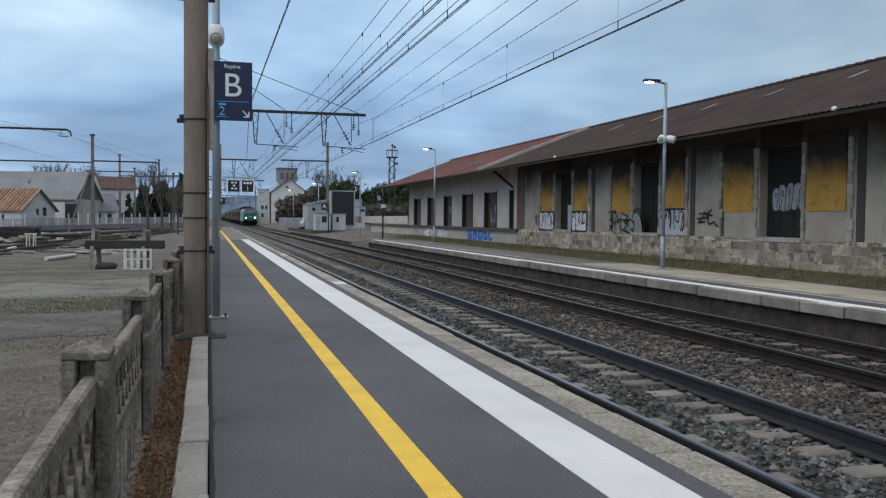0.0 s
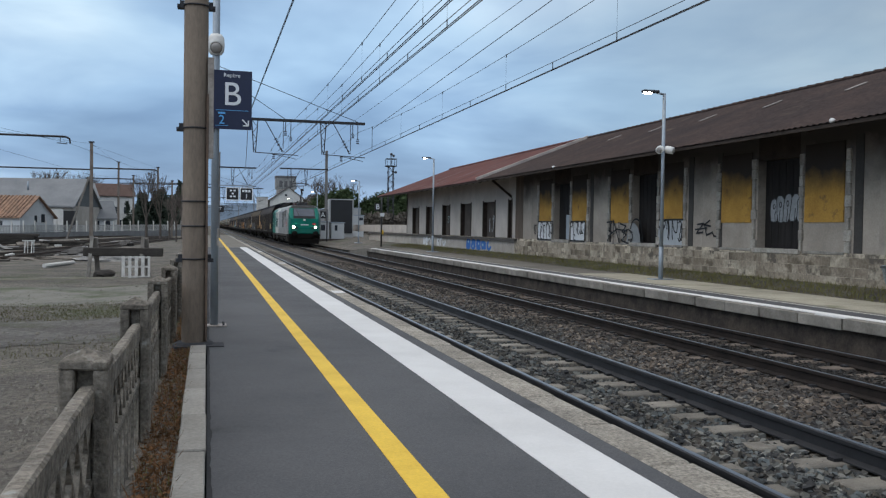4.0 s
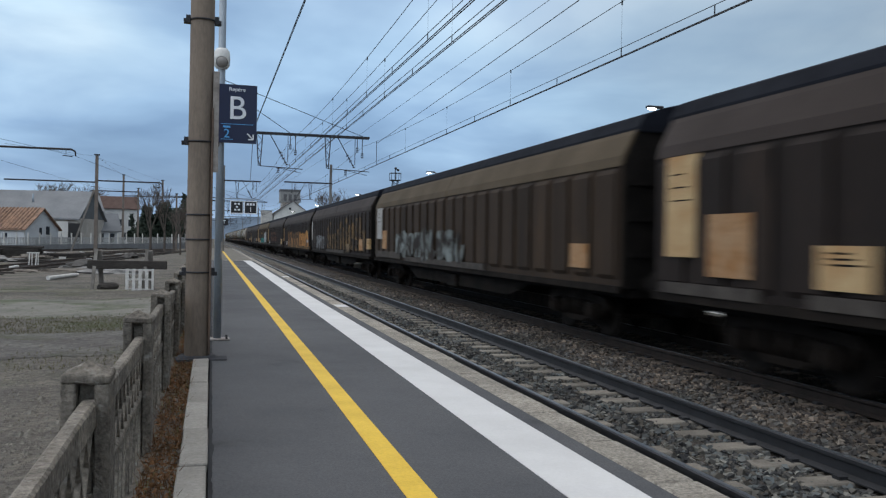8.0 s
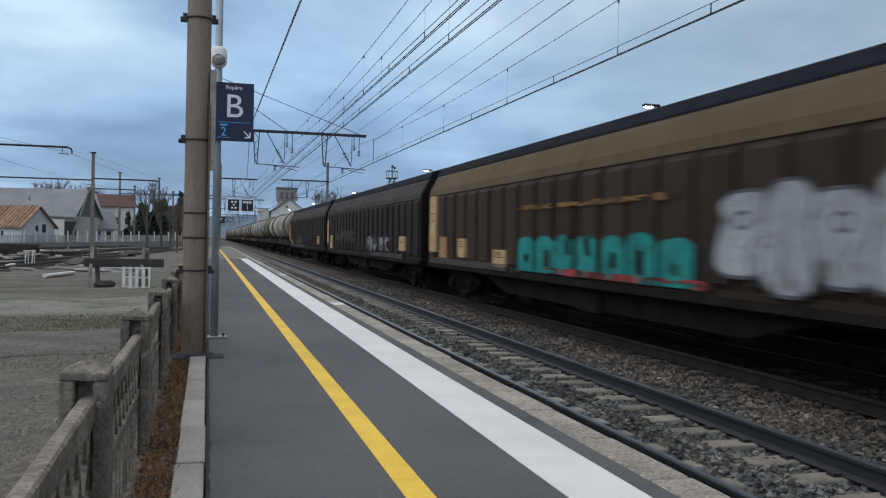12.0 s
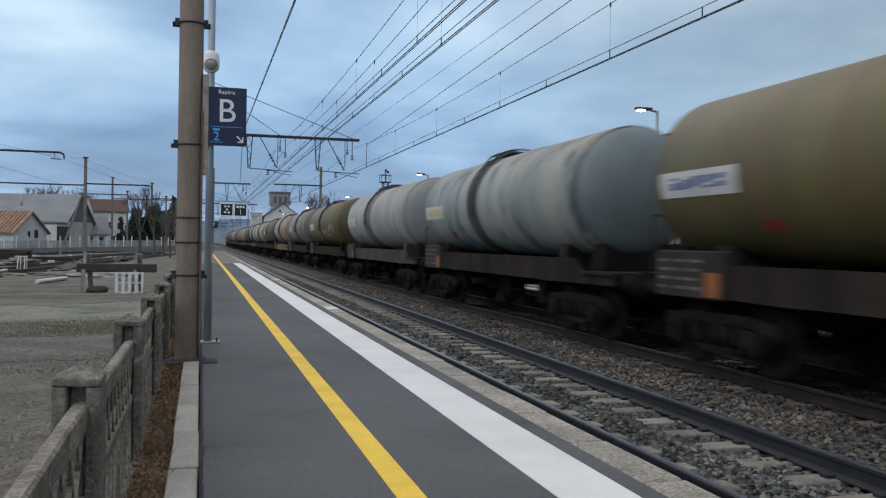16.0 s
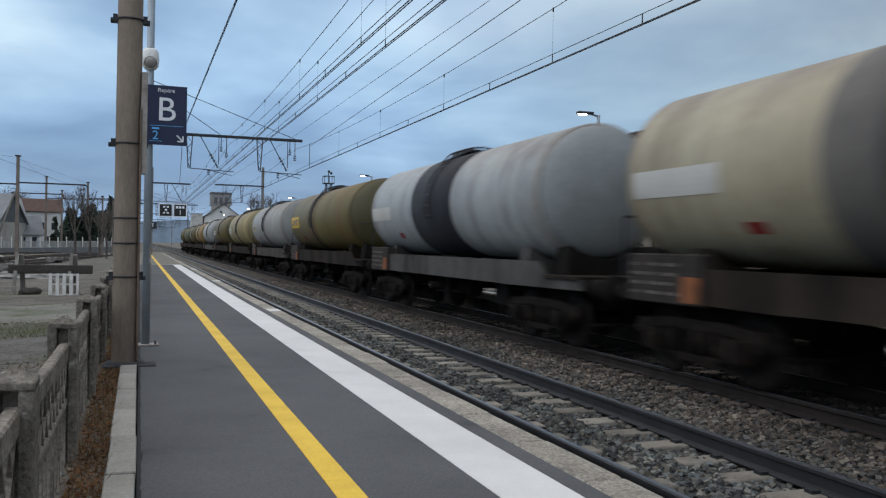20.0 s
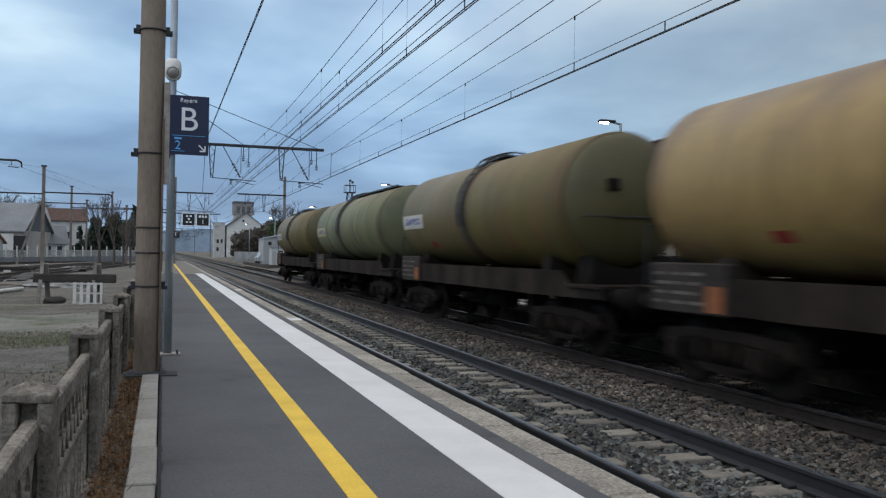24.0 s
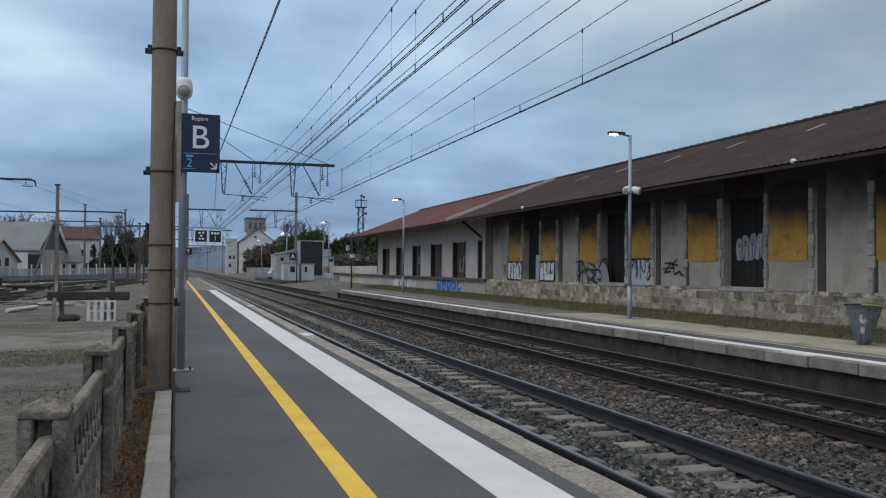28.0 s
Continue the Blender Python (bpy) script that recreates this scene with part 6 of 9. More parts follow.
    for x, y in ((-0.35, 1.5), (-0.05, 1.55), (0.3, 1.5), (-0.3, 2.3), (0.3, 2.3)):
        bm = bmesh.new()
        lathe(bm, [(3.44, 0.05), (3.50, 0.09), (3.54, 0.055), (3.59, 0.09), (3.63, 0.055), (3.66, 0.08), (3.70, 0.03)], n=10, axis="z")
        for v in bm.verts:
            v.co += Vector((x, y, 0))
        part("roof_insulator", bm, M_DARK, t)
    bm = bmesh.new()
    for a, b in (((-0.3, 1.2, 3.62), (-0.3, 5.6, 3.70)), ((0.2, 4.3, 3.74), (0.2, 6.5, 3.80))):
        tube(bm, a, b, 0.025, n=6)
    part("roof_conductor", bm, M_DARK, t)
    # folded rear pantograph on its insulators
    bm = bmesh.new()
    for s in (-0.45, 0.45):
        tube(bm, (s, 13.4, 3.74), (s, 15.5, 3.74), 0.04, n=6)
    for y in (13.5, 14.5, 15.4):
        tube(bm, (-0.6, y, 3.74), (0.6, y, 3.74), 0.04, n=6)
    fp = part("folded_pantograph", bm, M_DARK, t, "lowered dark pantograph")
    bm = bmesh.new()
    tube(bm, (0, 15.3, 3.80), (0, 13.5, 3.90), 0.06, 0.045, n=8)
    for s in (-1, 1):
        tube(bm, (s * 0.08, 13.5, 3.92), (s * 0.38, 15.2, 3.99), 0.028, n=6)
    part("folded_arm", bm, M_DARK, fp)
    for y in (15.0, 15.4):
        bm = bmesh.new()
        tube(bm, (-0.55, y, 4.02), (0.55, y, 4.02), 0.03, n=6)
        for s in (-1, 1):
            tube(bm, (s * 0.55, y, 4.02), (s * 0.85, y, 3.84), 0.025, n=6)
        part("contact_strip", bm, M_DARK, fp)
    for s in (-0.5, 0.5):
        for y in (13.5, 15.4):
            bm = bmesh.new()
            lathe(bm, [(3.46, 0.06), (3.52, 0.10), (3.57, 0.06), (3.63, 0.10), (3.72, 0.05)], n=10, axis="z")
            for v in bm.verts:
                v.co += Vector((s, y, 0))
            part("insulator", bm, M_DARK, fp)


build_loco()


# ---- covered vans with sliding walls ----
VAN_L = 22.1


def faded_blocks(t, y0, y1, z0, h, mat, seed, halves, full=False):
    """Old sprayed letters left on the raised panels only, one rounded block a panel."""
    r = random.Random(seed)
    for g0, g1 in zip(halves, halves[1:]):
        p = (g1 - g0) / 11
        for i in range(11):
            ya, yb = g0 + p * (i + 0.18), g0 + p * (i + 0.82)
            if ya < y0 or yb > y1:
                continue
            for k in range(r.choice((1, 1, 2))):
                c0, c1 = (ya, yb) if r.random() < 0.7 else (ya + (yb - ya) * r.uniform(0.1, 0.35), yb)
                top = h * r.uniform(0.62, 1.0)
                if full:
                    c0, c1, top = ya - p * r.uniform(0.05, 0.17), yb + p * r.uniform(0.05, 0.17), h * r.uniform(0.86, 1.0)
                    if k:
                        continue
                base = z0 + (0.0 if k == 0 else h * r.uniform(0.3, 0.5))
                bm = bmesh.new()
                arc = [(c0 + (c1 - c0) * (0.5 - 0.5 * math.cos(math.pi * q / 8)), base + top * (0.80 + 0.2 * math.sin(math.pi * q / 8) + 0.05 * r.uniform(-1, 1))) for q in range(9)]
                x = lambda z: -1.4575 - 0.0088 * (z - 1.2) - (0.022 + 0.002 * (i % 3) if full else 0.004 * (k + 1))
                poly(bm, [(x(z), y, z) for y, z in [(c0, base)] + arc + [(c1, base)]])
                part("faded_block", bm, mat, t)
                if full:
                    bm = bmesh.new()
                    g = r.uniform(0.25, 0.6)
                    u0 = c0 + (c1 - c0) * g
                    e = (c1 - c0) * r.uniform(0.10, 0.2)
                    zb, zt = (base + top * r.uniform(0.12, 0.3), base + top * r.uniform(0.5, 0.68)) if r.random() < 0.6 else (base + top * 0.5, base + top * 1.02)
                    xs = lambda z: x(z) - 0.0016
                    poly(bm, [(xs(z), y, z) for y, z in ((u0 - e, zb), (u0 + e * 0.7, zb + 0.03), (u0 + e, 0.5 * (zb + zt)), (u0 + e * 0.6, zt), (u0 - e * 0.8, zt - 0.04))])
                    part("worn_gap", bm, M_FRAME, t)


def build_van(s, tone, roof_tone, patches, tags, seed):
    r = random.Random(seed)
    t = vehicle("covered_van", "long brown sliding-wall covered van streaked with dirt", s)
    wall = surf("van_wall_%s" % tone[0], tone[1], tone[2], scale=0.55, fine=16, rough=0.8, bump=0.06, grain=0.22, stretch=(1, 1, 0.25), spots=(tone[3], 0.9, 0.36))
    roof = surf("van_shoulder_%s" % roof_tone[0], roof_tone[1], tuple(v * 0.75 for v in roof_tone[1]), scale=0.7, fine=16, rough=0.8, bump=0.05, grain=0.2)
    a, b = 0.40, VAN_L + 0.60
    mid = (a + b) / 2
    for sd in (-1, 1):
        for y0, y1 in ((a, mid - 0.03), (mid + 0.03, b)):
            bm = bmesh.new()
            sweep(bm, [(sd * 1.40, 1.0), (sd * 1.42, 3.03), (sd * 1.34, 3.03), (sd * 1.32, 1.0)], y0, y1)
            w = part("sliding_wall", bm, wall, t, "ribbed dirty sliding wall")
            # pressed panels between the ribs
            n = 11
            for i in range(n):
                bm = bmesh.new()
                p = (y1 - y0) / n
                sweep(bm, [(sd * 1.40, 1.12), (sd * 1.455, 1.20), (sd * 1.47, 2.90), (sd * 1.42, 2.99)], y0 + p * (i + 0.16), y0 + p * (i + 0.84))
                part("wall_panel", bm, wall, w)
            bm = bmesh.new()
            sweep(bm, [(sd * 1.44, 3.02), (sd * 1.40, 3.20), (sd * 1.22, 3.56), (sd * 1.15, 3.66), (sd * 1.0, 3.66), (sd * 1.3, 3.1)], y0, y1)
            part("roof_shoulder", bm, roof, t, "curved roof shoulder")
        bm = bmesh.new()
        box(bm, min(sd * 1.38, sd * 1.46), max(sd * 1.38, sd * 1.46), a, b, 0.90, 1.02)
        part("sole_bar", bm, M_FRAME, t)
    bm = bmesh.new()
    sweep(bm, [(-1.17, 3.60), (-1.165, 3.68), (-1.06, 3.88), (-0.6, 4.04), (0, 4.10), (0.6, 4.04), (1.06, 3.88), (1.165, 3.68), (1.17, 3.60)], a - 0.1, b + 0.1)
    part("roof", bm, M_ROOFDARK, t, "near-black roof")
    for y in (a, b):
        bm = bmesh.new()
        sweep(bm, [(-1.38, 0.98), (1.38, 0.98), (1.38, 3.1), (1.1, 3.7), (-1.1, 3.7), (-1.38, 3.1)], y - 0.05, y + 0.05)
        e = part("end_wall", bm, M_UNDER, t, "dark end wall")
        for z in (1.5, 2.1, 2.7):
            bm = bmesh.new()
            box(bm, -1.3, 1.3, y - 0.1, y + 0.1, z, z + 0.08)
            part("end_rib", bm, M_UNDER, e)
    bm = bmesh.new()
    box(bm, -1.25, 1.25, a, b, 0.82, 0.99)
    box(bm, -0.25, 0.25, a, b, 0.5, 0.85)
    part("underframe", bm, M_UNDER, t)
    for sd in (-1, 1):
        bm = bmesh.new()
        x0, x1 = sorted((sd * 1.10, sd * 1.18))
        sweep(bm, [(x0, 0.9), (x1, 0.9), (x1, 0.86), (x0, 0.86)], a + 4, b - 4)
        v = [bm.verts.new(p) for p in ((sd * 1.14, a + 4.6, 0.88), (sd * 1.14, a + 6.4, 0.48), (sd * 1.14, b - 6.4, 0.48), (sd * 1.14, b - 4.6, 0.88))]
        bm.faces.new(v)
        part("truss", bm, M_FRAME, t, "grey underframe skirt")
        bm = bmesh.new()
        box(bm, sd * 1.16 - 0.1, sd * 1.16 + 0.1, mid - 0.5, mid + 0.4, 0.42, 0.8)
        part("brake_box", bm, M_FRAME, t, bevel=0.03)
    for y in (a + 2.6, b - 2.6):
        add_bogie(t, y)
    add_buffers(t, VAN_L + 1.3)
    # pale plates and patches on the camera's side (x < 0); y counts from the trailing end
    for k, (y, w, z, h, m, nm) in enumerate(patches):
        bm = bmesh.new()
        box(bm, -1.486, -1.40, b - y - w, b - y, z, z + h)
        part(nm, bm, m, t, "pale data plate")
        if nm == "data_plate":
            for i in range(3):
                bm = bmesh.new()
                zz = z + h * (0.55 + 0.13 * i)
                box(bm, -1.490, -1.47, b - y - w * (0.84 - 0.12 * i), b - y - w * 0.2, zz, zz + 0.022)
                part("text_bar", bm, M_FRAME, t)
    for y, w, z, h, n, fill, line, sd2 in tags:
        if n <= 0:
            faded_blocks(t, b - y - w, b - y, z, h, fill, sd2, (a, mid, b), n < 0)
            continue
        graffiti(t, pose(-1.489, b - y - w / 2, z, 0, 0, -90), w, h, n, sd2, fill, line, fat=1.05, width=0.09)
    return t


P_CREAM = surf("cream_plate", (0.48, 0.34, 0.175), (0.36, 0.21, 0.09), scale=3, rough=0.75, spots=((0.42, 0.20, 0.07), 3.0, 0.36))
P_RUST = surf("rusty_patch", (0.38, 0.25, 0.145), (0.27, 0.13, 0.05), scale=3, fine=18, rough=0.85, grain=0.3)
P_GREYP = surf("grey_patch", (0.075, 0.064, 0.055), (0.035, 0.030, 0.026), scale=3, rough=0.8)
BROWN = ("dark", (0.0225, 0.0155, 0.0125), (0.0135, 0.0102, 0.009), (0.034, 0.0225, 0.0165))
TAN = ("tan", (0.042, 0.0265, 0.016), (0.022, 0.015, 0.0105), (0.058, 0.035, 0.019))
RD = ("dark", (0.041, 0.031, 0.027))
RO = ("ochre", (0.095, 0.067, 0.037))
ROL = ("olive", (0.082, 0.060, 0.036))


G_DUSTY = surf("dusty_white_spray", (0.37, 0.375, 0.38), (0.235, 0.24, 0.25), scale=1.2, rough=0.8, spots=((0.12, 0.11, 0.105), 1.9, 0.40))


def arch_tag(t, orange):
    """Big sprayed arch with a rusty filling, a blue wash and pale scribbles at the leading end."""
    x = lambda z, d: -1.4575 - 0.0088 * (z - 1.2) - d
    mid, base = 2.12, 1.2
    outer = [(mid - 1.30 * math.cos(q), base + 1.14 * math.sin(q) ** 0.75) for q in np.linspace(0.0, math.pi, 21)]
    inner = [(mid + 0.12 - 0.62 * math.cos(q), base + 0.68 * math.sin(q) ** 0.8) for q in np.linspace(0.0, math.pi, 21)]
    bm = bmesh.new()
    for i in range(20):
        poly(bm, [(x(z, 0.0295), y, z) for y, z in (outer[i], outer[i + 1], inner[i + 1], inner[i])])
    part("sprayed_arch", bm, orange, t, "big worn orange sprayed arch")
    bm = bmesh.new()
    poly(bm, [(x(z, 0.0275), y, z) for y, z in inner])
    part("arch_filling", bm, surf("brown_spray", (0.16, 0.085, 0.038), (0.06, 0.038, 0.025), scale=1.6, rough=0.85, grain=0.3), t)
    bm = bmesh.new()
    poly(bm, [(x(z, 0.0265), y, z) for y, z in ((0.45, 1.25), (1.1, 1.25), (1.0, 1.75), (0.8, 2.15), (0.47, 2.05))])
    part("blue_wash", bm, surf("blue_wash", (0.026, 0.033, 0.045), (0.017, 0.02, 0.026), scale=2, rough=0.85, grain=0.3), t, "faded blue sprayed wash")
    bm = bmesh.new()
    scrawl(bm, 0.8, 0.42, 3, 5, 0.04)
    part("pale_scribble", bm, surf("pale_scribble", (0.17, 0.16, 0.12), (0.09, 0.09, 0.075), scale=3, rough=0.85), t).matrix_basis = pose(-1.492, 0.95, 2.32, 0, 0, -90)
    bm = bmesh.new()
    stroke(bm, [(-a, z) for a, z in outer], 0.05)
    part("arch_outline", bm, surf("faded_outline", (0.20, 0.16, 0.11), (0.06, 0.045, 0.035), scale=2.5, rough=0.85, grain=0.4), t).matrix_basis = pose(-1.496, 0, 0, 0, 0, -90)


def build_vans():
    col = lambda y, z=1.02, h=0.16, w=4: (y, w, z, h, P_GREYP, "worn_strip")
    std = [(0.25, 0.55, 1.5, 1.3, P_CREAM, "data_plate"), (1.9, 0.5, 1.15, 0.4, P_CREAM, "data_plate")]
    worn = lambda nm, c, k=0.5: surf("worn_tag_" + nm, c, tuple(v * k for v in c), scale=1.3, fine=14, rough=0.85, grain=0.3, spots=((0.026, 0.021, 0.018), 1.5, 0.5))
    faded_orange = surf("faded_orange_spray", (0.40, 0.19, 0.052), (0.25, 0.115, 0.036), scale=0.9, fine=16, rough=0.85, grain=0.3, spots=((0.11, 0.06, 0.03), 1.3, 0.36))
    shade = surf("van_shade", (0.03, 0.025, 0.022), rough=0.85)
    pale = surf("pale_notice", (0.38, 0.36, 0.335), (0.26, 0.25, 0.235), scale=4, rough=0.75, spots=((0.25, 0.24, 0.23), 6.0, 0.36))
    specs = [
        (BROWN, RD, [(0.4, 0.8, 1.55, 1.45, P_CREAM, "data_plate"), (1.54, 0.95, 1.3, 0.84, P_RUST, "rust_patch"), (3.75, 0.85, 1.25, 0.49, P_CREAM, "data_plate"), (20.0, 0.9, 1.35, 0.5, P_CREAM, "data_plate"), col(0.33, w=2.3), col(3.62, w=1.2), col(9, w=6)], [(6.4, 6.4, 1.25, 1.2, 0, worn("brown", (0.21, 0.15, 0.075)), None, 41)]),
        (TAN, ROL, [(0.65, 1.0, 1.78, 1.22, pale, "data_plate"), (1.83, 0.75, 1.4, 0.7, P_RUST, "rust_patch"), (20.37, 0.75, 1.28, 0.44, P_RUST, "rust_patch"), (0.6, 4.5, 1.07, 0.24, P_GREYP, "worn_strip"), col(6, w=9)], [(4.35, 9.0, 1.6, 1.0, 9, worn("blue", (0.22, 0.245, 0.235)), shade, 42)]),
        (BROWN, RD, [(0.3, 0.45, 1.7, 1.2, pale, "data_plate"), (1.6, 0.35, 1.5, 0.9, P_GREYP, "data_plate"), (21.72, 0.6, 1.33, 0.45, P_CREAM, "data_plate"), (19.7, 0.85, 1.25, 0.5, P_RUST, "rust_patch"), (15.6, 1.3, 1.1, 0.42, worn("sand", (0.26, 0.19, 0.11)), "worn_patch"), col(8, w=7)], [(3.0, 4.2, 1.55, 0.95, 4, worn("grey", (0.24, 0.25, 0.255)), shade, 43), (7.6, 14.0, 1.22, 1.15, 0, worn("tan", (0.20, 0.125, 0.055)), None, 44)]),
        (BROWN, RD, [(0.25, 0.4, 1.5, 1.2, P_CREAM, "data_plate"), (3.4, 0.5, 1.2, 0.3, pale, "data_plate"), (5.0, 17.2, 1.04, 0.18, worn("strip", (0.24, 0.135, 0.045)), "worn_strip")], [(5.0, 10.8, 1.22, 1.2, -1, worn("rust", (0.30, 0.155, 0.06)), None, 47), (15.2, 3.9, 1.16, 1.08, -1, faded_orange, None, 48)]),
        (BROWN, RD, [(0.3, 0.45, 1.4, 1.5, P_CREAM, "data_plate"), (3.0, 0.6, 1.2, 0.35, pale, "data_plate"), (20.1, 1.05, 1.2, 0.52, P_CREAM, "data_plate"), col(0.3, w=3), col(17, w=4)], [(6.0, 8.5, 2.3, 0.32, 9, worn("red", (0.12, 0.05, 0.033)), None, 50), (6.0, 8.5, 1.45, 0.6, 0, worn("red", (0.12, 0.05, 0.033)), None, 57)]),
        (TAN, RO, [(0.3, 0.7, 1.35, 1.65, P_CREAM, "data_plate"), (1.5, 0.7, 1.2, 0.6, P_RUST, "rust_patch"), (3.4, 0.6, 1.25, 0.5, P_CREAM, "data_plate"), (6.4, 0.9, 1.1, 0.4, P_CREAM, "data_plate"), col(0.3, w=7)], [(7.4, 8.6, 1.08, 0.80, -1, surf("worn_teal_spray", (0.02, 0.25, 0.225), (0.012, 0.13, 0.12), scale=2.2, fine=14, rough=0.8, grain=0.3, spots=((0.028, 0.022, 0.018), 2.4, 0.36)), None, 51), (9.5, 6.2, 1.14, 0.14, 6, worn("crimson", (0.36, 0.06, 0.05)), None, 53), (8.05, 6.7, 2.42, 0.12, 9, worn("amber", (0.30, 0.16, 0.05)), None, 56)]),
        (BROWN, RD, [(0.25, 0.5, 1.4, 1.3, P_CREAM, "data_plate"), (1.5, 0.8, 1.15, 0.7, P_CREAM, "data_plate"), (19.4, 0.9, 1.3, 0.5, P_CREAM, "data_plate"), col(14, w=6)], [(4, 6, 1.8, 0.6, 5, worn("umber", (0.11, 0.08, 0.055)), None, 54), (13, 5, 1.5, 0.6, 4, worn("grey", (0.24, 0.25, 0.255)), shade, 55)]),
        (BROWN, RD, [(0.25, 0.5, 1.4, 1.3, P_CREAM, "data_plate"), (2.2, 0.5, 1.15, 0.4, P_CREAM, "data_plate"), (19.0, 0.9, 1.3, 0.5, P_CREAM, "data_plate"), col(3, w=9)], [(6, 4, 1.5, 0.6, 4, worn("umber", (0.11, 0.08, 0.055)), None, 58)]),
    ]
    for i, (tone, rt, patches, tags) in enumerate(specs):
        van = build_van(18.12 + 23.5 * i, tone, rt, patches, tags, i)
        if i == 3:
            arch_tag(van, faded_orange)
            bm = bmesh.new()
            box(bm, -1.512, -1.45, 1.15, 1.95, 1.48, 1.68)
            part("data_plate", bm, pale, van, "pale data plate")
        if i == 5:
            bubble_letters(van, pose(-1.490, VAN_L + 0.6 - 15.85 - 2.3, 1.85, 0, 0, -90), 4.6, 1.28, 5, 52, G_DUSTY, surf("spray_shade", (0.10, 0.10, 0.11), rough=0.8), 0.05)


build_vans()


# ---- tank wagons ----
def rung_mesh():
    bm = bmesh.new()
    tube(bm, (0, -0.18, 0), (0, 0.18, 0), 0.016, n=5)
    return mesh_of("rung", bm, M_DARK)


RUNG_ME = rung_mesh()


def rust_top(m, colour, amount):
    """Rust bloom and dried spill lying along the crown of a barrel."""
    t = m.node_tree
    if "bloom" in t.nodes:
        return m
    b = t.nodes["Principled BSDF"]
    src = b.inputs["Base Color"].links[0].from_socket
    co = t.nodes.new("ShaderNodeTexCoord")
    sep = t.nodes.new("ShaderNodeSeparateXYZ")
    t.links.new(co.outputs["Object"], sep.inputs[0])
    n = t.nodes.new("ShaderNodeTexNoise")
    n.name = "bloom"
    n.inputs["Scale"].default_value, n.inputs["Detail"].default_value = 1.1, 6.0
    t.links.new(co.outputs["Object"], n.inputs["Vector"])
    add = t.nodes.new("ShaderNodeMath")
    add.operation = "MULTIPLY_ADD"
    add.inputs[1].default_value = 1.7
    t.links.new(n.outputs[0], add.inputs[0])
    t.links.new(sep.outputs[2], add.inputs[2])
    mr = t.nodes.new("ShaderNodeMapRange")
    mr.inputs[1].default_value, mr.inputs[2].default_value, mr.inputs[3].default_value, mr.inputs[4].default_value = 4.15, 4.95, 0.0, amount
    t.links.new(add.outputs[0], mr.inputs[0])
    mx = t.nodes.new("ShaderNodeMix")
    mx.data_type = "RGBA"
    t.links.new(mr.outputs[0], mx.inputs[0])
    t.links.new(src, mx.inputs[6])
    mx.inputs[7].default_value = (*colour, 1)
    t.links.new(mx.outputs[2], b.inputs["Base Color"])
    return m


def spill(m, mid, width, ends):
    """Dried product run down from the dome, grime runs and seam dirt along a barrel."""
    t = m.node_tree
    b = t.nodes["Principled BSDF"]
    src = b.inputs["Base Color"].links[0].from_socket
    co = t.nodes.new("ShaderNodeTexCoord")
    sep = t.nodes.new("ShaderNodeSeparateXYZ")
    t.links.new(co.outputs["Object"], sep.inputs[0])

    def noise_of(scale, stretch, detail=5.0):
        mp = t.nodes.new("ShaderNodeMapping")
        mp.inputs["Scale"].default_value = stretch
        mp.inputs["Location"].default_value = (mid * 3.1, mid * 1.7, 0)
        t.links.new(co.outputs["Object"], mp.inputs[0])
        n = t.nodes.new("ShaderNodeTexNoise")
        n.inputs["Scale"].default_value, n.inputs["Detail"].default_value, n.inputs["Roughness"].default_value = scale, detail, 0.62
        t.links.new(mp.outputs[0], n.inputs["Vector"])
        return n.outputs[0]

    def calc(op, a, bb):
        q = t.nodes.new("ShaderNodeMath")
        q.operation = op
        for k, v in enumerate((a, bb)):
            if hasattr(v, "links"):
                t.links.new(v, q.inputs[k])
            elif v is not None:
                q.inputs[k].default_value = v
        return q.outputs[0]

    def blend(col, tint, fac, lo, hi, most):
        mr = t.nodes.new("ShaderNodeMapRange")
        for k, v in zip((1, 2, 3, 4), (lo, hi, 0.0, most)):
            mr.inputs[k].default_value = v
        t.links.new(fac, mr.inputs[0])
        mx = t.nodes.new("ShaderNodeMix")
        mx.data_type, mx.blend_type = "RGBA", "MULTIPLY"
        t.links.new(mr.outputs[0], mx.inputs[0])
        t.links.new(col, mx.inputs[6])
        mx.inputs[7].default_value = (*tint, 1)
        return mx.outputs[2]

    runs = noise_of(1.0, (0.6, 2.6, 0.16))
    col = blend(src, (0.55, 0.5, 0.46), runs, 0.50, 0.74, 0.55)
    off = calc("ABSOLUTE", calc("SUBTRACT", sep.outputs[1], mid), None)
    near = calc("SUBTRACT", calc("ADD", calc("MULTIPLY", noise_of(0.9, (1, 1.6, 0.35)), 1.7), width - 0.85), off)
    col = blend(col, (0.34, 0.30, 0.28), near, -0.1, 0.5, 0.7)
    # ends rubbed and rusted
    tip = calc("MINIMUM", calc("SUBTRACT", sep.outputs[1], ends[0]), calc("SUBTRACT", ends[1], sep.outputs[1]))
    edge = calc("SUBTRACT", calc("MULTIPLY", noise_of(1.6, (1, 1, 0.6)), 0.9), tip)
    col = blend(col, (0.62, 0.5, 0.42), edge, 0.0, 0.35, 0.6)
    t.links.new(col, b.inputs["Base Color"])
    return m


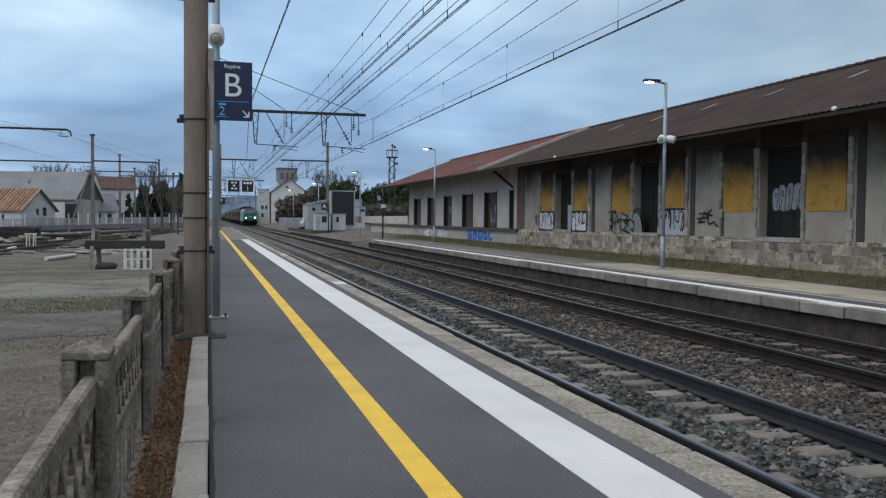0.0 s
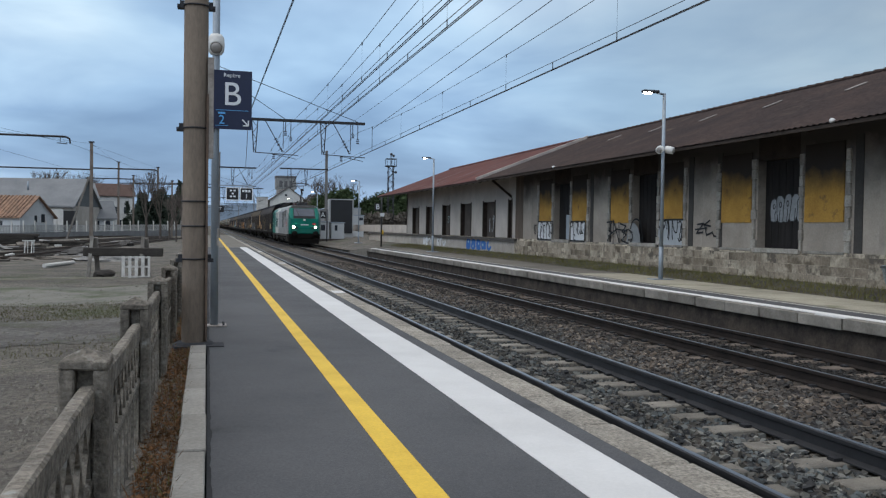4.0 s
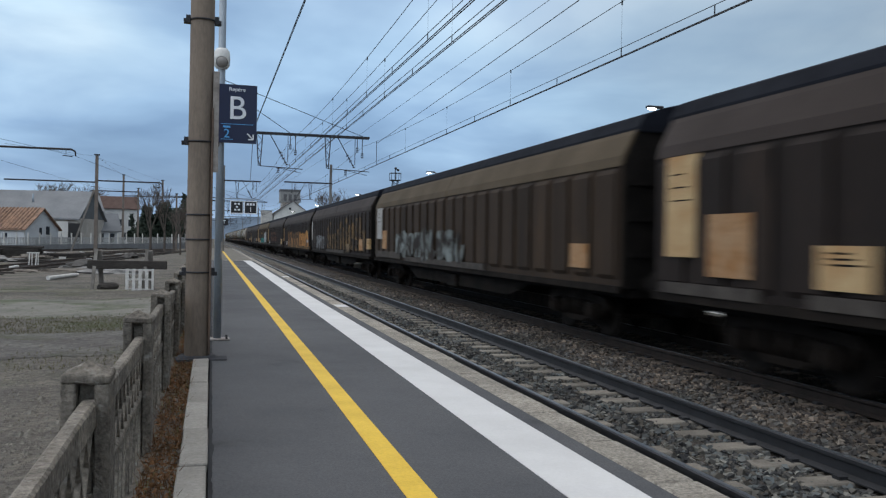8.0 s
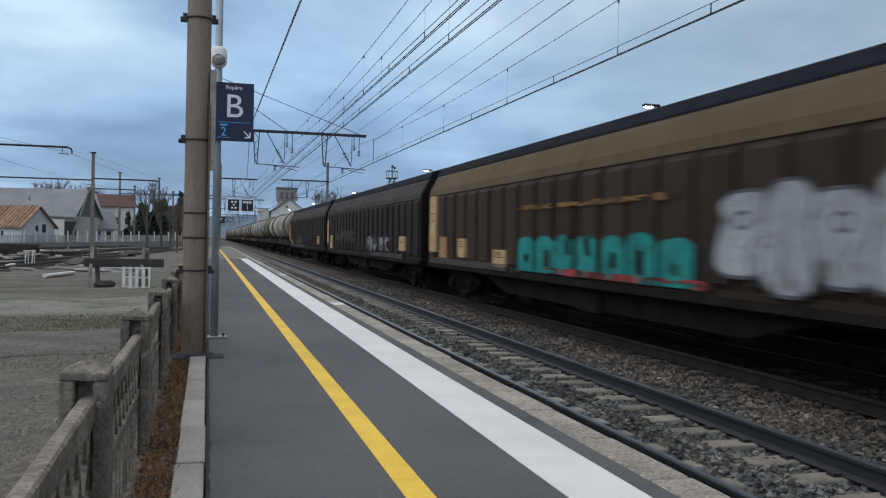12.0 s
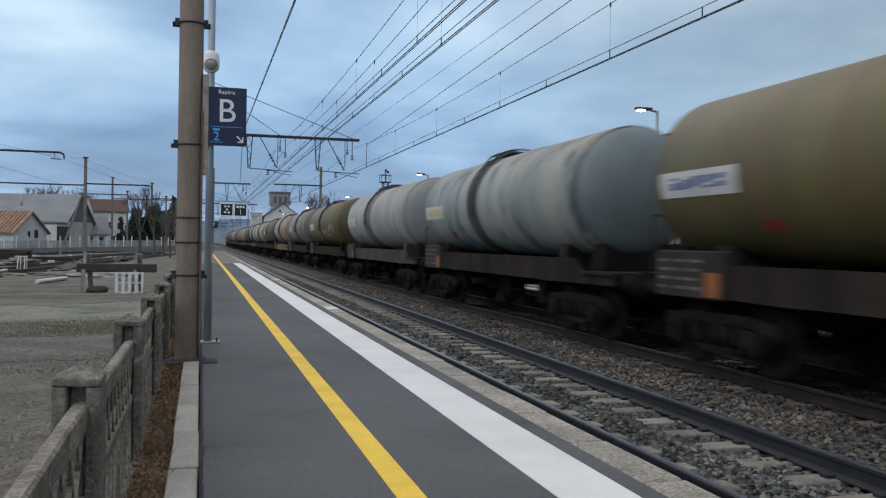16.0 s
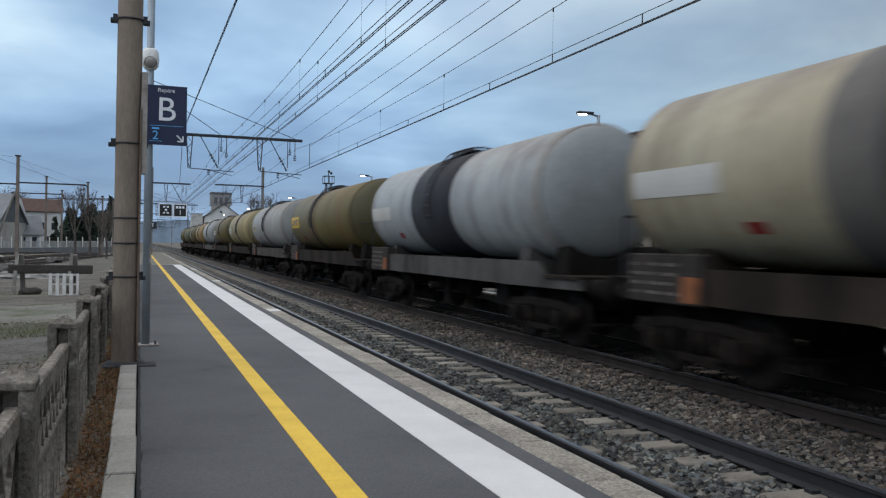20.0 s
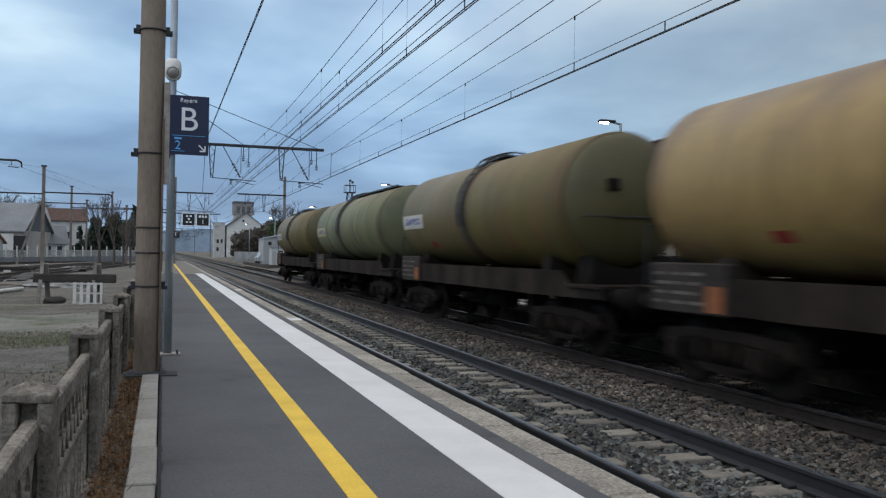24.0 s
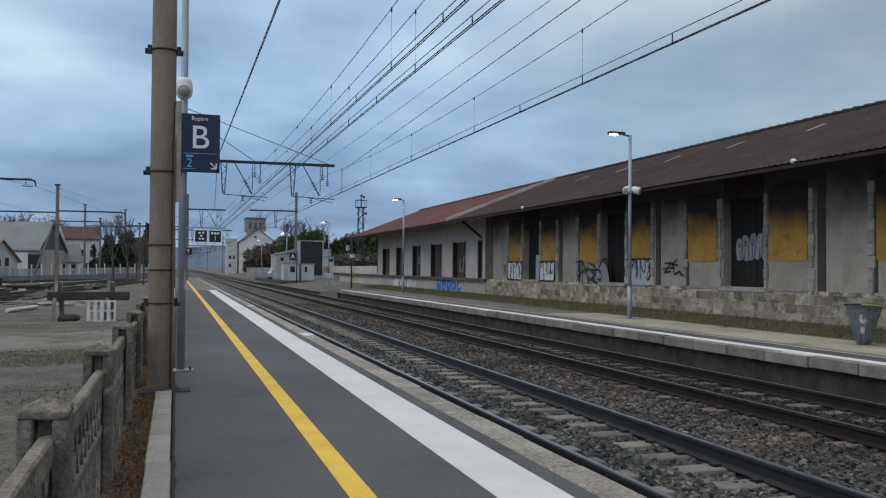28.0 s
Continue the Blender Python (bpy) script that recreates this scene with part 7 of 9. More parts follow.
def build_tank(s, L, tone, band, label_mat, seed, rings=1, deck=None, tag=None, frame_mat=None, walkway="short"):
    r = random.Random(seed)
    t = vehicle("tank_wagon", tone[4], s + 0.45)
    R, C = 1.27, 2.76
    a, b = (2.95 if tone[0] == "white" else 2.1), L - 0.9
    mid = b - (5.9 if tone[0] == "blue" else 5.2) + r.uniform(-0.3, 0.3)
    skin = surf("tank_skin_%s_%d" % (tone[0], seed), tone[1], tone[2], scale=0.55, fine=11, rough=0.55, bump=0.06, grain=0.2, stretch=(1, 1.0, 0.35), spots=(tone[3], 1.1, 0.42))
    spill(skin, mid, band[1] + r.uniform(0.0, 0.4), (a, b))
    rust_top(skin, (0.125, 0.08, 0.03) if tone[0] == "olive" else (0.15, 0.105, 0.08), 0.35 if tone[0] in ("white", "blue", "sea") else 0.6)
    frame_mat = frame_mat or M_SILL
    bm = bmesh.new()
    lathe(bm, [(a, 1.235), (a + 0.02, R), (b - 0.06, R), (b, 1.23)], n=48, axis="y")
    for v in bm.verts:
        v.co.z += C
    barrel = part("barrel", bm, skin, t, tone[4])
    # ends darker than the barrel: shade on end faces put into their colour
    end_skin = surf("tank_end_%s" % tone[0], tuple(v * 0.85 for v in tone[2]), tuple(v * 0.6 for v in tone[2]), scale=0.7, fine=16, rough=0.6, bump=0.04, grain=0.15)
    for e, g in ((a, -1), (b, 1)):
        bm = bmesh.new()
        lathe(bm, [(e + g * 0.0, 1.233), (e + g * 0.07, 1.20), (e + g * 0.15, 1.12), (e + g * 0.23, 1.0), (e + g * 0.32, 0.8), (e + g * 0.40, 0.5), (e + g * 0.44, 0.02)], n=48, axis="y")
        for v in bm.verts:
            v.co.z += C
        part("dished_end", bm, end_skin, barrel, "smooth dished tank end")
    # weld rings
    for k in range(rings):
        y = a + (b - a) * (k + 1) / (rings + 1) + r.uniform(-0.4, 0.4)
        bm = bmesh.new()
        lathe(bm, [(y - 0.05, R - 0.01), (y - 0.04, R + 0.018), (y + 0.04, R + 0.018), (y + 0.05, R - 0.01)], n=40, axis="y")
        for v in bm.verts:
            v.co.z += C
        part("weld_ring", bm, skin, barrel)
    if tone[0] in ("white", "beige"):
        bm = bmesh.new()
        lathe(bm, [(mid - 1.7, R - 0.01), (mid - 1.68, R + 0.006), (mid + 1.5, R + 0.006), (mid + 1.52, R - 0.01)], n=48, axis="y")
        for v in bm.verts:
            v.co.z += C
        part("stain_band", bm, surf("spill_brown", (0.13, 0.115, 0.10), (0.08, 0.072, 0.065), scale=1.2, rough=0.7), barrel, "grey-brown stained band")
    # spill band below the dome, with the ladder on it
    bm = bmesh.new()
    w = band[1]
    lathe(bm, [(mid - w, R - 0.01), (mid - w + 0.02, R + 0.012), (mid + w - 0.02, R + 0.012), (mid + w, R - 0.01)], n=40, axis="y")
    for v in bm.verts:
        v.co.z += C
    part("spill_band", bm, band[0], barrel, "dark spill-stained band below the dome")
    bm = bmesh.new()
    lathe(bm, [(C + R - 0.05, 0.30), (C + R + 0.07, 0.30), (C + R + 0.09, 0.26), (C + R + 0.10, 0.05)], n=18, axis="z")
    for v in bm.verts:
        v.co.y += mid
    part("dome_lid", bm, M_DARK, t)
    lad = None
    for e in (-0.18, 0.18):
        bm = bmesh.new()
        arc = [(-(R + 0.06) * math.cos(radians(-16 + 9 * i)), mid + e, C + (R + 0.06) * math.sin(radians(-16 + 9 * i))) for i in range(12)]
        rod(bm, arc, 0.022)
        st = part("ladder" if lad is None else "stile", bm, M_DARK, t if lad is None else lad, "curved dark ladder" if lad is None else "")
        lad = lad or st
    for i in range(9):
        a0 = radians(-13 + 11 * i)
        piece("rung", RUNG_ME, lad, pose(-(R + 0.06) * math.cos(a0), mid, C + (R + 0.06) * math.sin(a0)))
    for e in (-0.26, 0.26):
        bm = bmesh.new()
        arc = [(-(R + 0.12) * math.cos(radians(52 + 9.5 * i)), mid + e, C + (R + (0.04 if i in (0, 8) else 0.15)) * math.sin(radians(52 + 9.5 * i))) for i in range(9)]
        rod(bm, arc, 0.022)
        part("arched_handrail", bm, M_DARK, t, "arched handrail over the dome")
    # front end: hatch, grab rail, half-moon end bearer
    if tone[0] in ("olive", "slate", "brown"):
        bm = bmesh.new()
        box(bm, -0.52, -0.30, a - 0.46, a - 0.36, C + 0.14, C + 0.36)
        part("end_hatch", bm, M_UNDER, barrel, "small dark end plate", bevel=0.015)
        bm = bmesh.new()
        tube(bm, (-0.95, a - 0.44, C - 0.32), (0.95, a - 0.44, C - 0.32), 0.016, n=6)
        for x in (-0.9, 0.0, 0.9):
            tube(bm, (x, a - 0.44, C - 0.32), (x, a - 0.1, C - 0.32), 0.014, n=5)
        part("grab_rail", bm, M_DARK, barrel)
    for y0, y1 in ((a - 0.34, a + 0.22), (b - 0.22, b + 0.34)):
        bm = bmesh.new()
        arc = [(1.24 * math.sin(radians(q)), C - 1.24 * math.cos(radians(q))) for q in range(-36, 37, 9)]
        sweep(bm, [(-0.82, 1.18)] + arc + [(0.82, 1.18)], y0, y1)
        part("end_bearer", bm, M_UNDER, t, "black end bearer under the barrel")
    bm = bmesh.new()
    box(bm, -1.22, 1.22, 0.66, a - 0.2, 1.19, 1.24)
    part("end_platform", bm, M_SILL, t)
    half, top_mid = {"short": (0.75, mid), "rear": (2.1, mid + 1.5)}.get(walkway, ((mid + 1.6 - a - 0.8) / 2, (mid + 1.6 + a + 0.8) / 2))
    bm = bmesh.new()
    for sd in (-0.3, 0.3):
        box(bm, sd - 0.12, sd + 0.12, top_mid - half, top_mid + half, C + R + 0.0, C + R + 0.025)
        n = max(3, int(half * 1.2))
        for i in range(n + 1):
            y = top_mid - half + 2 * half * i / n
            tube(bm, (sd * 1.35, y, C + R - 0.12), (sd * 1.35, y, C + R + 0.045), 0.012, n=4)
        tube(bm, (sd * 1.35, top_mid - half, C + R + 0.045), (sd * 1.35, top_mid + half, C + R + 0.045), 0.014, n=5)
    part("walkway", bm, M_DARK, t, "dark top walkway with low rail")
    # frame
    bm = bmesh.new()
    for sd in (-1, 1):
        x0, x1 = sorted((sd * 1.08, sd * 1.17))
        q = [(0.62, 1.20), (0.62, 1.02), (3.6, 0.99), (4.3, 1.0), (L - 4.6, 1.0), (L - 3.9, 0.99), (L - 2.0, 1.02), (L - 2.0, 1.47), (a + 0.25, 1.47), (a - 0.1, 1.24)]
        va, vb = ([bm.verts.new((x, y, z)) for y, z in q] for x in (x0, x1))
        bm.faces.new(va)
        bm.faces.new(vb[::-1])
        for i in range(len(q)):
            j = (i + 1) % len(q)
            bm.faces.new((va[i], va[j], vb[j], vb[i]))
    part("side_sill", bm, frame_mat, t, "dirty frame side sill")
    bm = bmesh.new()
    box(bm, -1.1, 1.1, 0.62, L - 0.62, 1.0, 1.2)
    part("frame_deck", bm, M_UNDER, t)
    for y in (a + 1.3, b - 1.3):
        bm = bmesh.new()
        sweep(bm, [(-0.95, 1.2), (0.95, 1.2), (0.86, 1.74), (0.72, 1.68), (0.5, 1.5), (0, 1.46), (-0.5, 1.5), (-0.72, 1.68), (-0.86, 1.74)], y - 0.18, y + 0.18)
        part("saddle", bm, frame_mat, t)
    for y in (2.35, L - 2.35):
        add_bogie(t, y)
    add_buffers(t, L)
    bm = bmesh.new()
    tube(bm, (-0.35, mid - 1, 0.72), (-0.35, mid + 1, 0.72), 0.2, n=10)
    tube(bm, (0, mid, 1.5), (0, mid, 0.6), 0.14, n=10)
    tube(bm, (-1.1, mid + 0.3, 0.75), (1.1, mid + 0.3, 0.75), 0.09, n=8)
    part("valve_gear", bm, M_UNDER, t)
    # brake gear hung between the bogies
    y = 4.3
    while y < L - 4.6:
        w = r.uniform(0.5, 1.3)
        bm = bmesh.new()
        x0 = r.uniform(-0.95, -0.5)
        box(bm, x0, x0 + r.uniform(0.35, 0.9), y, y + w * 0.6, r.uniform(0.42, 0.8), 1.02)
        tube(bm, (x0 + 0.1, y - 0.6, 0.62), (x0 + 0.1, y + w + 0.6, 0.58), 0.03, n=6)
        part("brake_gear", bm, M_UNDER, t)
        y += w + r.uniform(2.0, 3.2)
    # end platform cabinet with data panel
    bm = bmesh.new()
    box(bm, -1.25, -1.02, L - 2.72, L - 1.0, 0.98, 1.66)
    cab = part("cabinet", bm, surf("cabinet_grey", (0.040, 0.032, 0.027), (0.020, 0.017, 0.015), scale=3, rough=0.85, grain=0.35), t, "grimy brown data panel on the frame", bevel=0.02)
    bars = surf("worn_lettering", (0.15, 0.135, 0.115), (0.06, 0.05, 0.042), scale=6, rough=0.85)
    for i in range(4):
        for j in range(3):
            bm = bmesh.new()
            y0 = L - 1.10 - j * 0.40
            box(bm, -1.256, -1.24, y0 - 0.18 - 0.07 * ((i + j) % 3), y0, 1.10 + 0.13 * i, 1.145 + 0.13 * i)
            part("text_bar", bm, bars, cab)
    bm = bmesh.new()
    box(bm, -1.262, -1.24, L - 2.66, L - 2.34, 1.02, 1.36)
    part("hazard_plate", bm, surf("hazard_orange", (0.30, 0.10, 0.035), (0.14, 0.06, 0.03), scale=4, rough=0.8, grain=0.35), cab, "orange hazard plate")
    bm = bmesh.new()
    tube(bm, (-1.15, L - 0.7, 1.3), (-1.15, L - 0.7, 2.2), 0.02, n=5)
    tube(bm, (-1.15, L - 0.7, 2.2), (-0.4, L - 0.7, 2.2), 0.02, n=5)
    part("handrail", bm, M_DARK, t)
    # label on the barrel near its trailing end, bent to the shell
    if label_mat:
        main, accent = label_mat
        for (u0, u1, m, dr, nm) in ((-15, 7 if main is not None and main.name == "label_yellow" else 2, main, 0.010, "label_plate"), (-10, 2 if main is not None and main.name == "label_yellow" else -2, accent, 0.014, "logo_bar")):
            if m is None:
                continue
            bm = bmesh.new()
            k = 5
            y0, y1 = (b - 2.15, b - 0.22) if nm == "label_plate" else (b - 1.9, b - 0.45)
            for i in range(k):
                a0, a1 = radians(180 - u0 - (u1 - u0) * i / k), radians(180 - u0 - (u1 - u0) * (i + 1) / k)
                ra = R + dr
                if nm == "label_plate":
                    poly(bm, [(ra * math.cos(a0), y0, C + ra * math.sin(a0)), (ra * math.cos(a0), y1, C + ra * math.sin(a0)), (ra * math.cos(a1), y1, C + ra * math.sin(a1)), (ra * math.cos(a1), y0, C + ra * math.sin(a1))])
                else:
                    for q in range(5):
                        ya, yb = y0 + (y1 - y0) * (q + 0.1) / 5, y0 + (y1 - y0) * (q + 0.78) / 5
                        if (q + i) % 5 == 2:
                            continue
                        poly(bm, [(ra * math.cos(a0), ya, C + ra * math.sin(a0)), (ra * math.cos(a0), yb, C + ra * math.sin(a0)), (ra * math.cos(a1), yb, C + ra * math.sin(a1)), (ra * math.cos(a1), ya, C + ra * math.sin(a1))])
            part(nm, bm, m, barrel, "plain coloured label" if nm == "label_plate" else "")
    bm = bmesh.new()
    a0, a1 = radians(180 + 33), radians(180 + 41)
    poly(bm, [((R + 0.012) * math.cos(q), y, C + (R + 0.012) * math.sin(q)) for q, y in ((a0, b - 2.78), (a0, b - 2.42), (a1, b - 2.42), (a1, b - 2.78))])
    part("hazard_mark", bm, surf("worn_red_mark", (0.30, 0.03, 0.025), (0.16, 0.03, 0.025), scale=8, rough=0.8), barrel, "small red mark")
    if tag:
        bm = bmesh.new()
        rr = random.Random(seed + 70)
        for q in range(7):
            y = b - 5.6 - q * 0.6
            for _ in range(3):
                a0 = radians(180 + rr.uniform(6, 27))
                for i in range(5):
                    a1 = a0 + radians(rr.uniform(-7, 7))
                    y2 = y - rr.uniform(-0.1, 0.22)
                    p = [((R + 0.012) * math.cos(x), yy, C + (R + 0.012) * math.sin(x)) for x, yy in ((a0, y), (a0 + 0.04, y), (a1 + 0.04, y2), (a1, y2))]
                    poly(bm, p)
                    a0, y = a1, y2
        part("graffiti", bm, tag, barrel, "sprayed scrawl")
    return t


def build_tanks():
    ends = [207.3, 219.6, 234.1, 248.5, 262.8, 277.7, 292.8, 306.6, 321.0, 336.1, 351.2, 366.0, 381.0, 396.0, 411.0, 426.0, 440.8, 454.8, 468.5, 483.4, 498.0]
    D = surf("spill_dark", (0.055, 0.048, 0.045), (0.035, 0.032, 0.032), scale=2, rough=0.7)
    K = surf("spill_black", (0.013, 0.0145, 0.02), (0.009, 0.0095, 0.013), scale=2, rough=0.75)
    DS = surf("spill_soft", (0.15, 0.145, 0.14), (0.085, 0.083, 0.083), scale=1.6, rough=0.75, grain=0.3, spots=((0.06, 0.058, 0.06), 1.5, 0.42))
    OB = surf("spill_olive", (0.034, 0.027, 0.018), (0.022, 0.018, 0.013), scale=2, rough=0.7)
    W, Y, B = paint("label_white", (0.50, 0.48, 0.44)), paint("label_yellow", (0.62, 0.40, 0.03)), paint("label_blue", (0.03, 0.06, 0.22))
    CR = paint("label_cream", (0.46, 0.39, 0.22))
    GL = paint("label_grey", (0.30, 0.28, 0.27))
    brown = ("brown", (0.25, 0.20, 0.155), (0.165, 0.135, 0.11), (0.235, 0.18, 0.105), "grey-brown rust-stained tank wagon")
    white = ("white", (0.42, 0.39, 0.33), (0.33, 0.305, 0.26), (0.29, 0.26, 0.21), "dirty cream-white tank wagon with dark spill band")
    olive = ("olive", (0.132, 0.100, 0.031), (0.080, 0.068, 0.025), (0.132, 0.081, 0.030), "olive-green tank wagon with rust bloom")
    sea = ("sea", (0.30, 0.29, 0.25), (0.17, 0.20, 0.20), (0.07, 0.095, 0.11), "pale sea-grey tank wagon")
    grey = ("grey", (0.325, 0.32, 0.29), (0.24, 0.245, 0.235), (0.27, 0.235, 0.21), "light grey weathered tank wagon")
    taupe = ("taupe", (0.225, 0.19, 0.165), (0.165, 0.142, 0.125), (0.14, 0.115, 0.10), "taupe grey tank wagon")
    rust = ("rust", (0.305, 0.26, 0.19), (0.245, 0.19, 0.13), (0.25, 0.125, 0.06), "cream tank wagon streaked with orange rust")
    slate = ("slate", (0.120, 0.115, 0.080), (0.086, 0.085, 0.064), (0.074, 0.072, 0.058), "dark slate-green tank wagon")
    beige = ("beige", (0.37, 0.32, 0.22), (0.285, 0.245, 0.165), (0.25, 0.21, 0.135), "beige tank wagon with stained band")
    blue = ("blue", (0.34, 0.35, 0.342), (0.27, 0.283, 0.282), (0.235, 0.235, 0.235), "blue-grey tank wagon with black band")
    yellow = ("yellow", (0.315, 0.262, 0.128), (0.24, 0.20, 0.10), (0.20, 0.15, 0.075), "olive-yellow tank wagon with weld rings")
    amber = ("amber", (0.32, 0.215, 0.075), (0.24, 0.155, 0.055), (0.19, 0.12, 0.05), "amber-yellow tank wagon with stained band")
    leaf = ("leaf", (0.152, 0.158, 0.078), (0.115, 0.122, 0.062), (0.105, 0.10, 0.055), "light green tank wagon with weld rings")
    yf = surf("frame_yellow", (0.20, 0.13, 0.062), (0.10, 0.066, 0.038), scale=2, rough=0.8)
    pf = surf("frame_pale", (0.088, 0.082, 0.075), (0.030, 0.027, 0.025), scale=1.2, fine=18, rough=0.88, grain=0.35, stretch=(1, 1, 0.4))
    gf = surf("frame_dusty", (0.068, 0.057, 0.047), (0.022, 0.019, 0.0165), scale=1.2, fine=18, rough=0.88, grain=0.35, stretch=(1, 1, 0.4))
    specs = [
        (brown, (D, 0.75), (W, Y), 1, None, None, "short"), (white, (K, 0.7), (W, GL), 1, None, None, "short"), (olive, (OB, 0.25), (W, B), 1, G_GREY, None, "short"), (sea, (D, 0.4), (W, Y), 2, None, None, "short"),
        (grey, (DS, 0.6), (W, Y), 1, None, gf, "short"), (olive, (OB, 0.27), (W, None), 1, G_GREY, None, "short"), (taupe, (D, 0.4), (W, Y), 2, None, None, "rear"), (rust, (D, 0.7), (W, GL), 2, None, yf, "short"),
        (slate, (D, 0.35), (W, None), 1, None, None, "short"), (beige, (D, 0.7), (W, None), 1, None, None, "short"), (blue, (K, 1.5), (W, None), 0, None, pf, "short"), (olive, (OB, 0.25), (Y, B), 1, None, None, "short"),
        (grey, (DS, 0.4), (CR, B), 2, None, gf, "short"), (yellow, (OB, 0.3), (W, GL), 4, None, None, "long"), (olive, (OB, 0.27), (W, GL), 1, None, None, "short"), (blue, (D, 0.3), (W, GL), 1, None, pf, "short"),
        (amber, (D, 0.5), (None, None), 1, None, None, "short"), (olive, (OB, 0.25), (W, B), 1, None, None, "short"), (leaf, (OB, 0.25), (CR, B), 4, None, None, "long"), (olive, (OB, 0.27), (W, B), 1, None, None, "short"),
    ]
    for i, (tone, band, lab, rings, tag, fm, wk) in enumerate(specs):
        build_tank(ends[i], ends[i + 1] - ends[i], tone, band, lab, 100 + i, rings=rings, tag=tag, frame_mat=fm, walkway=wk)


build_tanks()


def tail_lamp():
    t = TRAIN[-1][0]
    for sd in (-1, 1):
        bm = bmesh.new()
        box(bm, sd * 1.0 - 0.12, sd * 1.0 + 0.12, 14.35, 14.5, 1.35, 1.7)
        part("tail_plate", bm, surf("tail_yellow", (0.6, 0.42, 0.03), rough=0.5), t, "yellow tail marker", bevel=0.01)


tail_lamp()

# ---- the yard beyond the fence ----
YARD = -0.2
M_TIE = surf("old_timber", (0.068, 0.060, 0.053), (0.034, 0.030, 0.027), scale=4, fine=30, rough=0.95, bump=0.4, stretch=(0.3, 1, 1))
M_RUSTRAIL = surf("rusty_rail", (0.075, 0.055, 0.045), (0.045, 0.036, 0.032), scale=4, rough=0.85)
M_LIME = surf("limewashed_wood", (0.66, 0.64, 0.60), (0.50, 0.48, 0.45), scale=6, rough=0.85)
M_STEELGREY = surf("weathered_wood", (0.22, 0.20, 0.18), (0.13, 0.115, 0.10), scale=5, rough=0.9, stretch=(1, 1, 0.3))


def build_buffer_stop():
    t = thing("buffer_stop", "old buffer stop of bent rails with a dark timber beam", "buffer stop", at=pose(0, 26, YARD))
    for x in (-3.1, -1.75):
        bm = bmesh.new()
        bar(bm, (x - 0.09, -0.25, 0.0), (x - 0.02, 0.05, 1.15), 0.09)
        part("bent_rail", bm, surf("bleached_wood", (0.30, 0.28, 0.25), (0.13, 0.115, 0.10), scale=5, rough=0.9, stretch=(1, 1, 0.3)) if x < -2 else M_STEELGREY, t, "pale weathered upright")
        bm = bmesh.new()
        bar(bm, (x + 0.11, 0.3, 0.0), (x + 0.06, 0.1, 1.12), 0.12)
        part("back_rail", bm, M_STEELGREY, t)
    bm = bmesh.new()
    box(bm, -3.34, -1.22, -0.12, 0.10, 0.60, 0.84)
    part("beam", bm, M_TIE, t, "dark timber buffer beam", bevel=0.02)
    bm = bmesh.new()
    bmesh.ops.create_icosphere(bm, subdivisions=2, radius=0.2)
    for v in bm.verts:
        v.co = Vector((v.co.x * 1.5 - 2.8, v.co.y, v.co.z * 0.65 + 0.1)) + Vector((random.uniform(-0.02, 0.02),) * 3)
    part("rubble", bm, M_TIE, t, "dark heap at its foot")
    bm = bmesh.new()
    for s in (-2.0, -1.5):
        bar(bm, (s, -0.3, 0.0), (s - 0.3, -0.3, 0.6), 0.03)
    part("strut", bm, M_STEELGREY, t)


def build_barrier():
    t = thing("white_barrier", "small white painted slatted barrier", "barrier", at=pose(0, 25.6, YARD))
    for i in range(5):
        x = -2.30 + i * 0.172
        bm = bmesh.new()
        box(bm, x, x + (0.085 if i < 4 else 0.06), -0.02, 0.02, -0.01, 0.62)
        part("slat", bm, M_LIME, t)
    for z in (0.02, 0.3, 0.56):
        bm = bmesh.new()
        box(bm, -2.30, -1.55, 0.02, 0.05, z, z + 0.05)
        part("rail", bm, M_LIME, t)


def ragged(bm, x0, x1, y0, y1, lift, amount, seed):
    """A thin patch lying on the yard, whose long edges wander."""
    rows = []
    for i in range(int((x1 - x0) / 0.2) + 1):
        x = min(x1, x0 + 0.2 * i)
        w = [amount * (noise.noise(Vector((x * 0.7, k, seed))) + 0.5 * noise.noise(Vector((x * 3.1, k, seed + 9.0)))) for k in (0.0, 7.3)]
        g = np.interp(x, [-60, -8, -2.5, -0.55], [-0.25, -0.22, -0.2, -0.12]) + lift
        rows.append([bm.verts.new((x, y, g)) for y in np.linspace(y0 + w[0], y1 + w[1], 5)])
    for r0, r1 in zip(rows, rows[1:]):
        for k in range(4):
            bm.faces.new((r0[k], r1[k], r1[k + 1], r0[k + 1]))


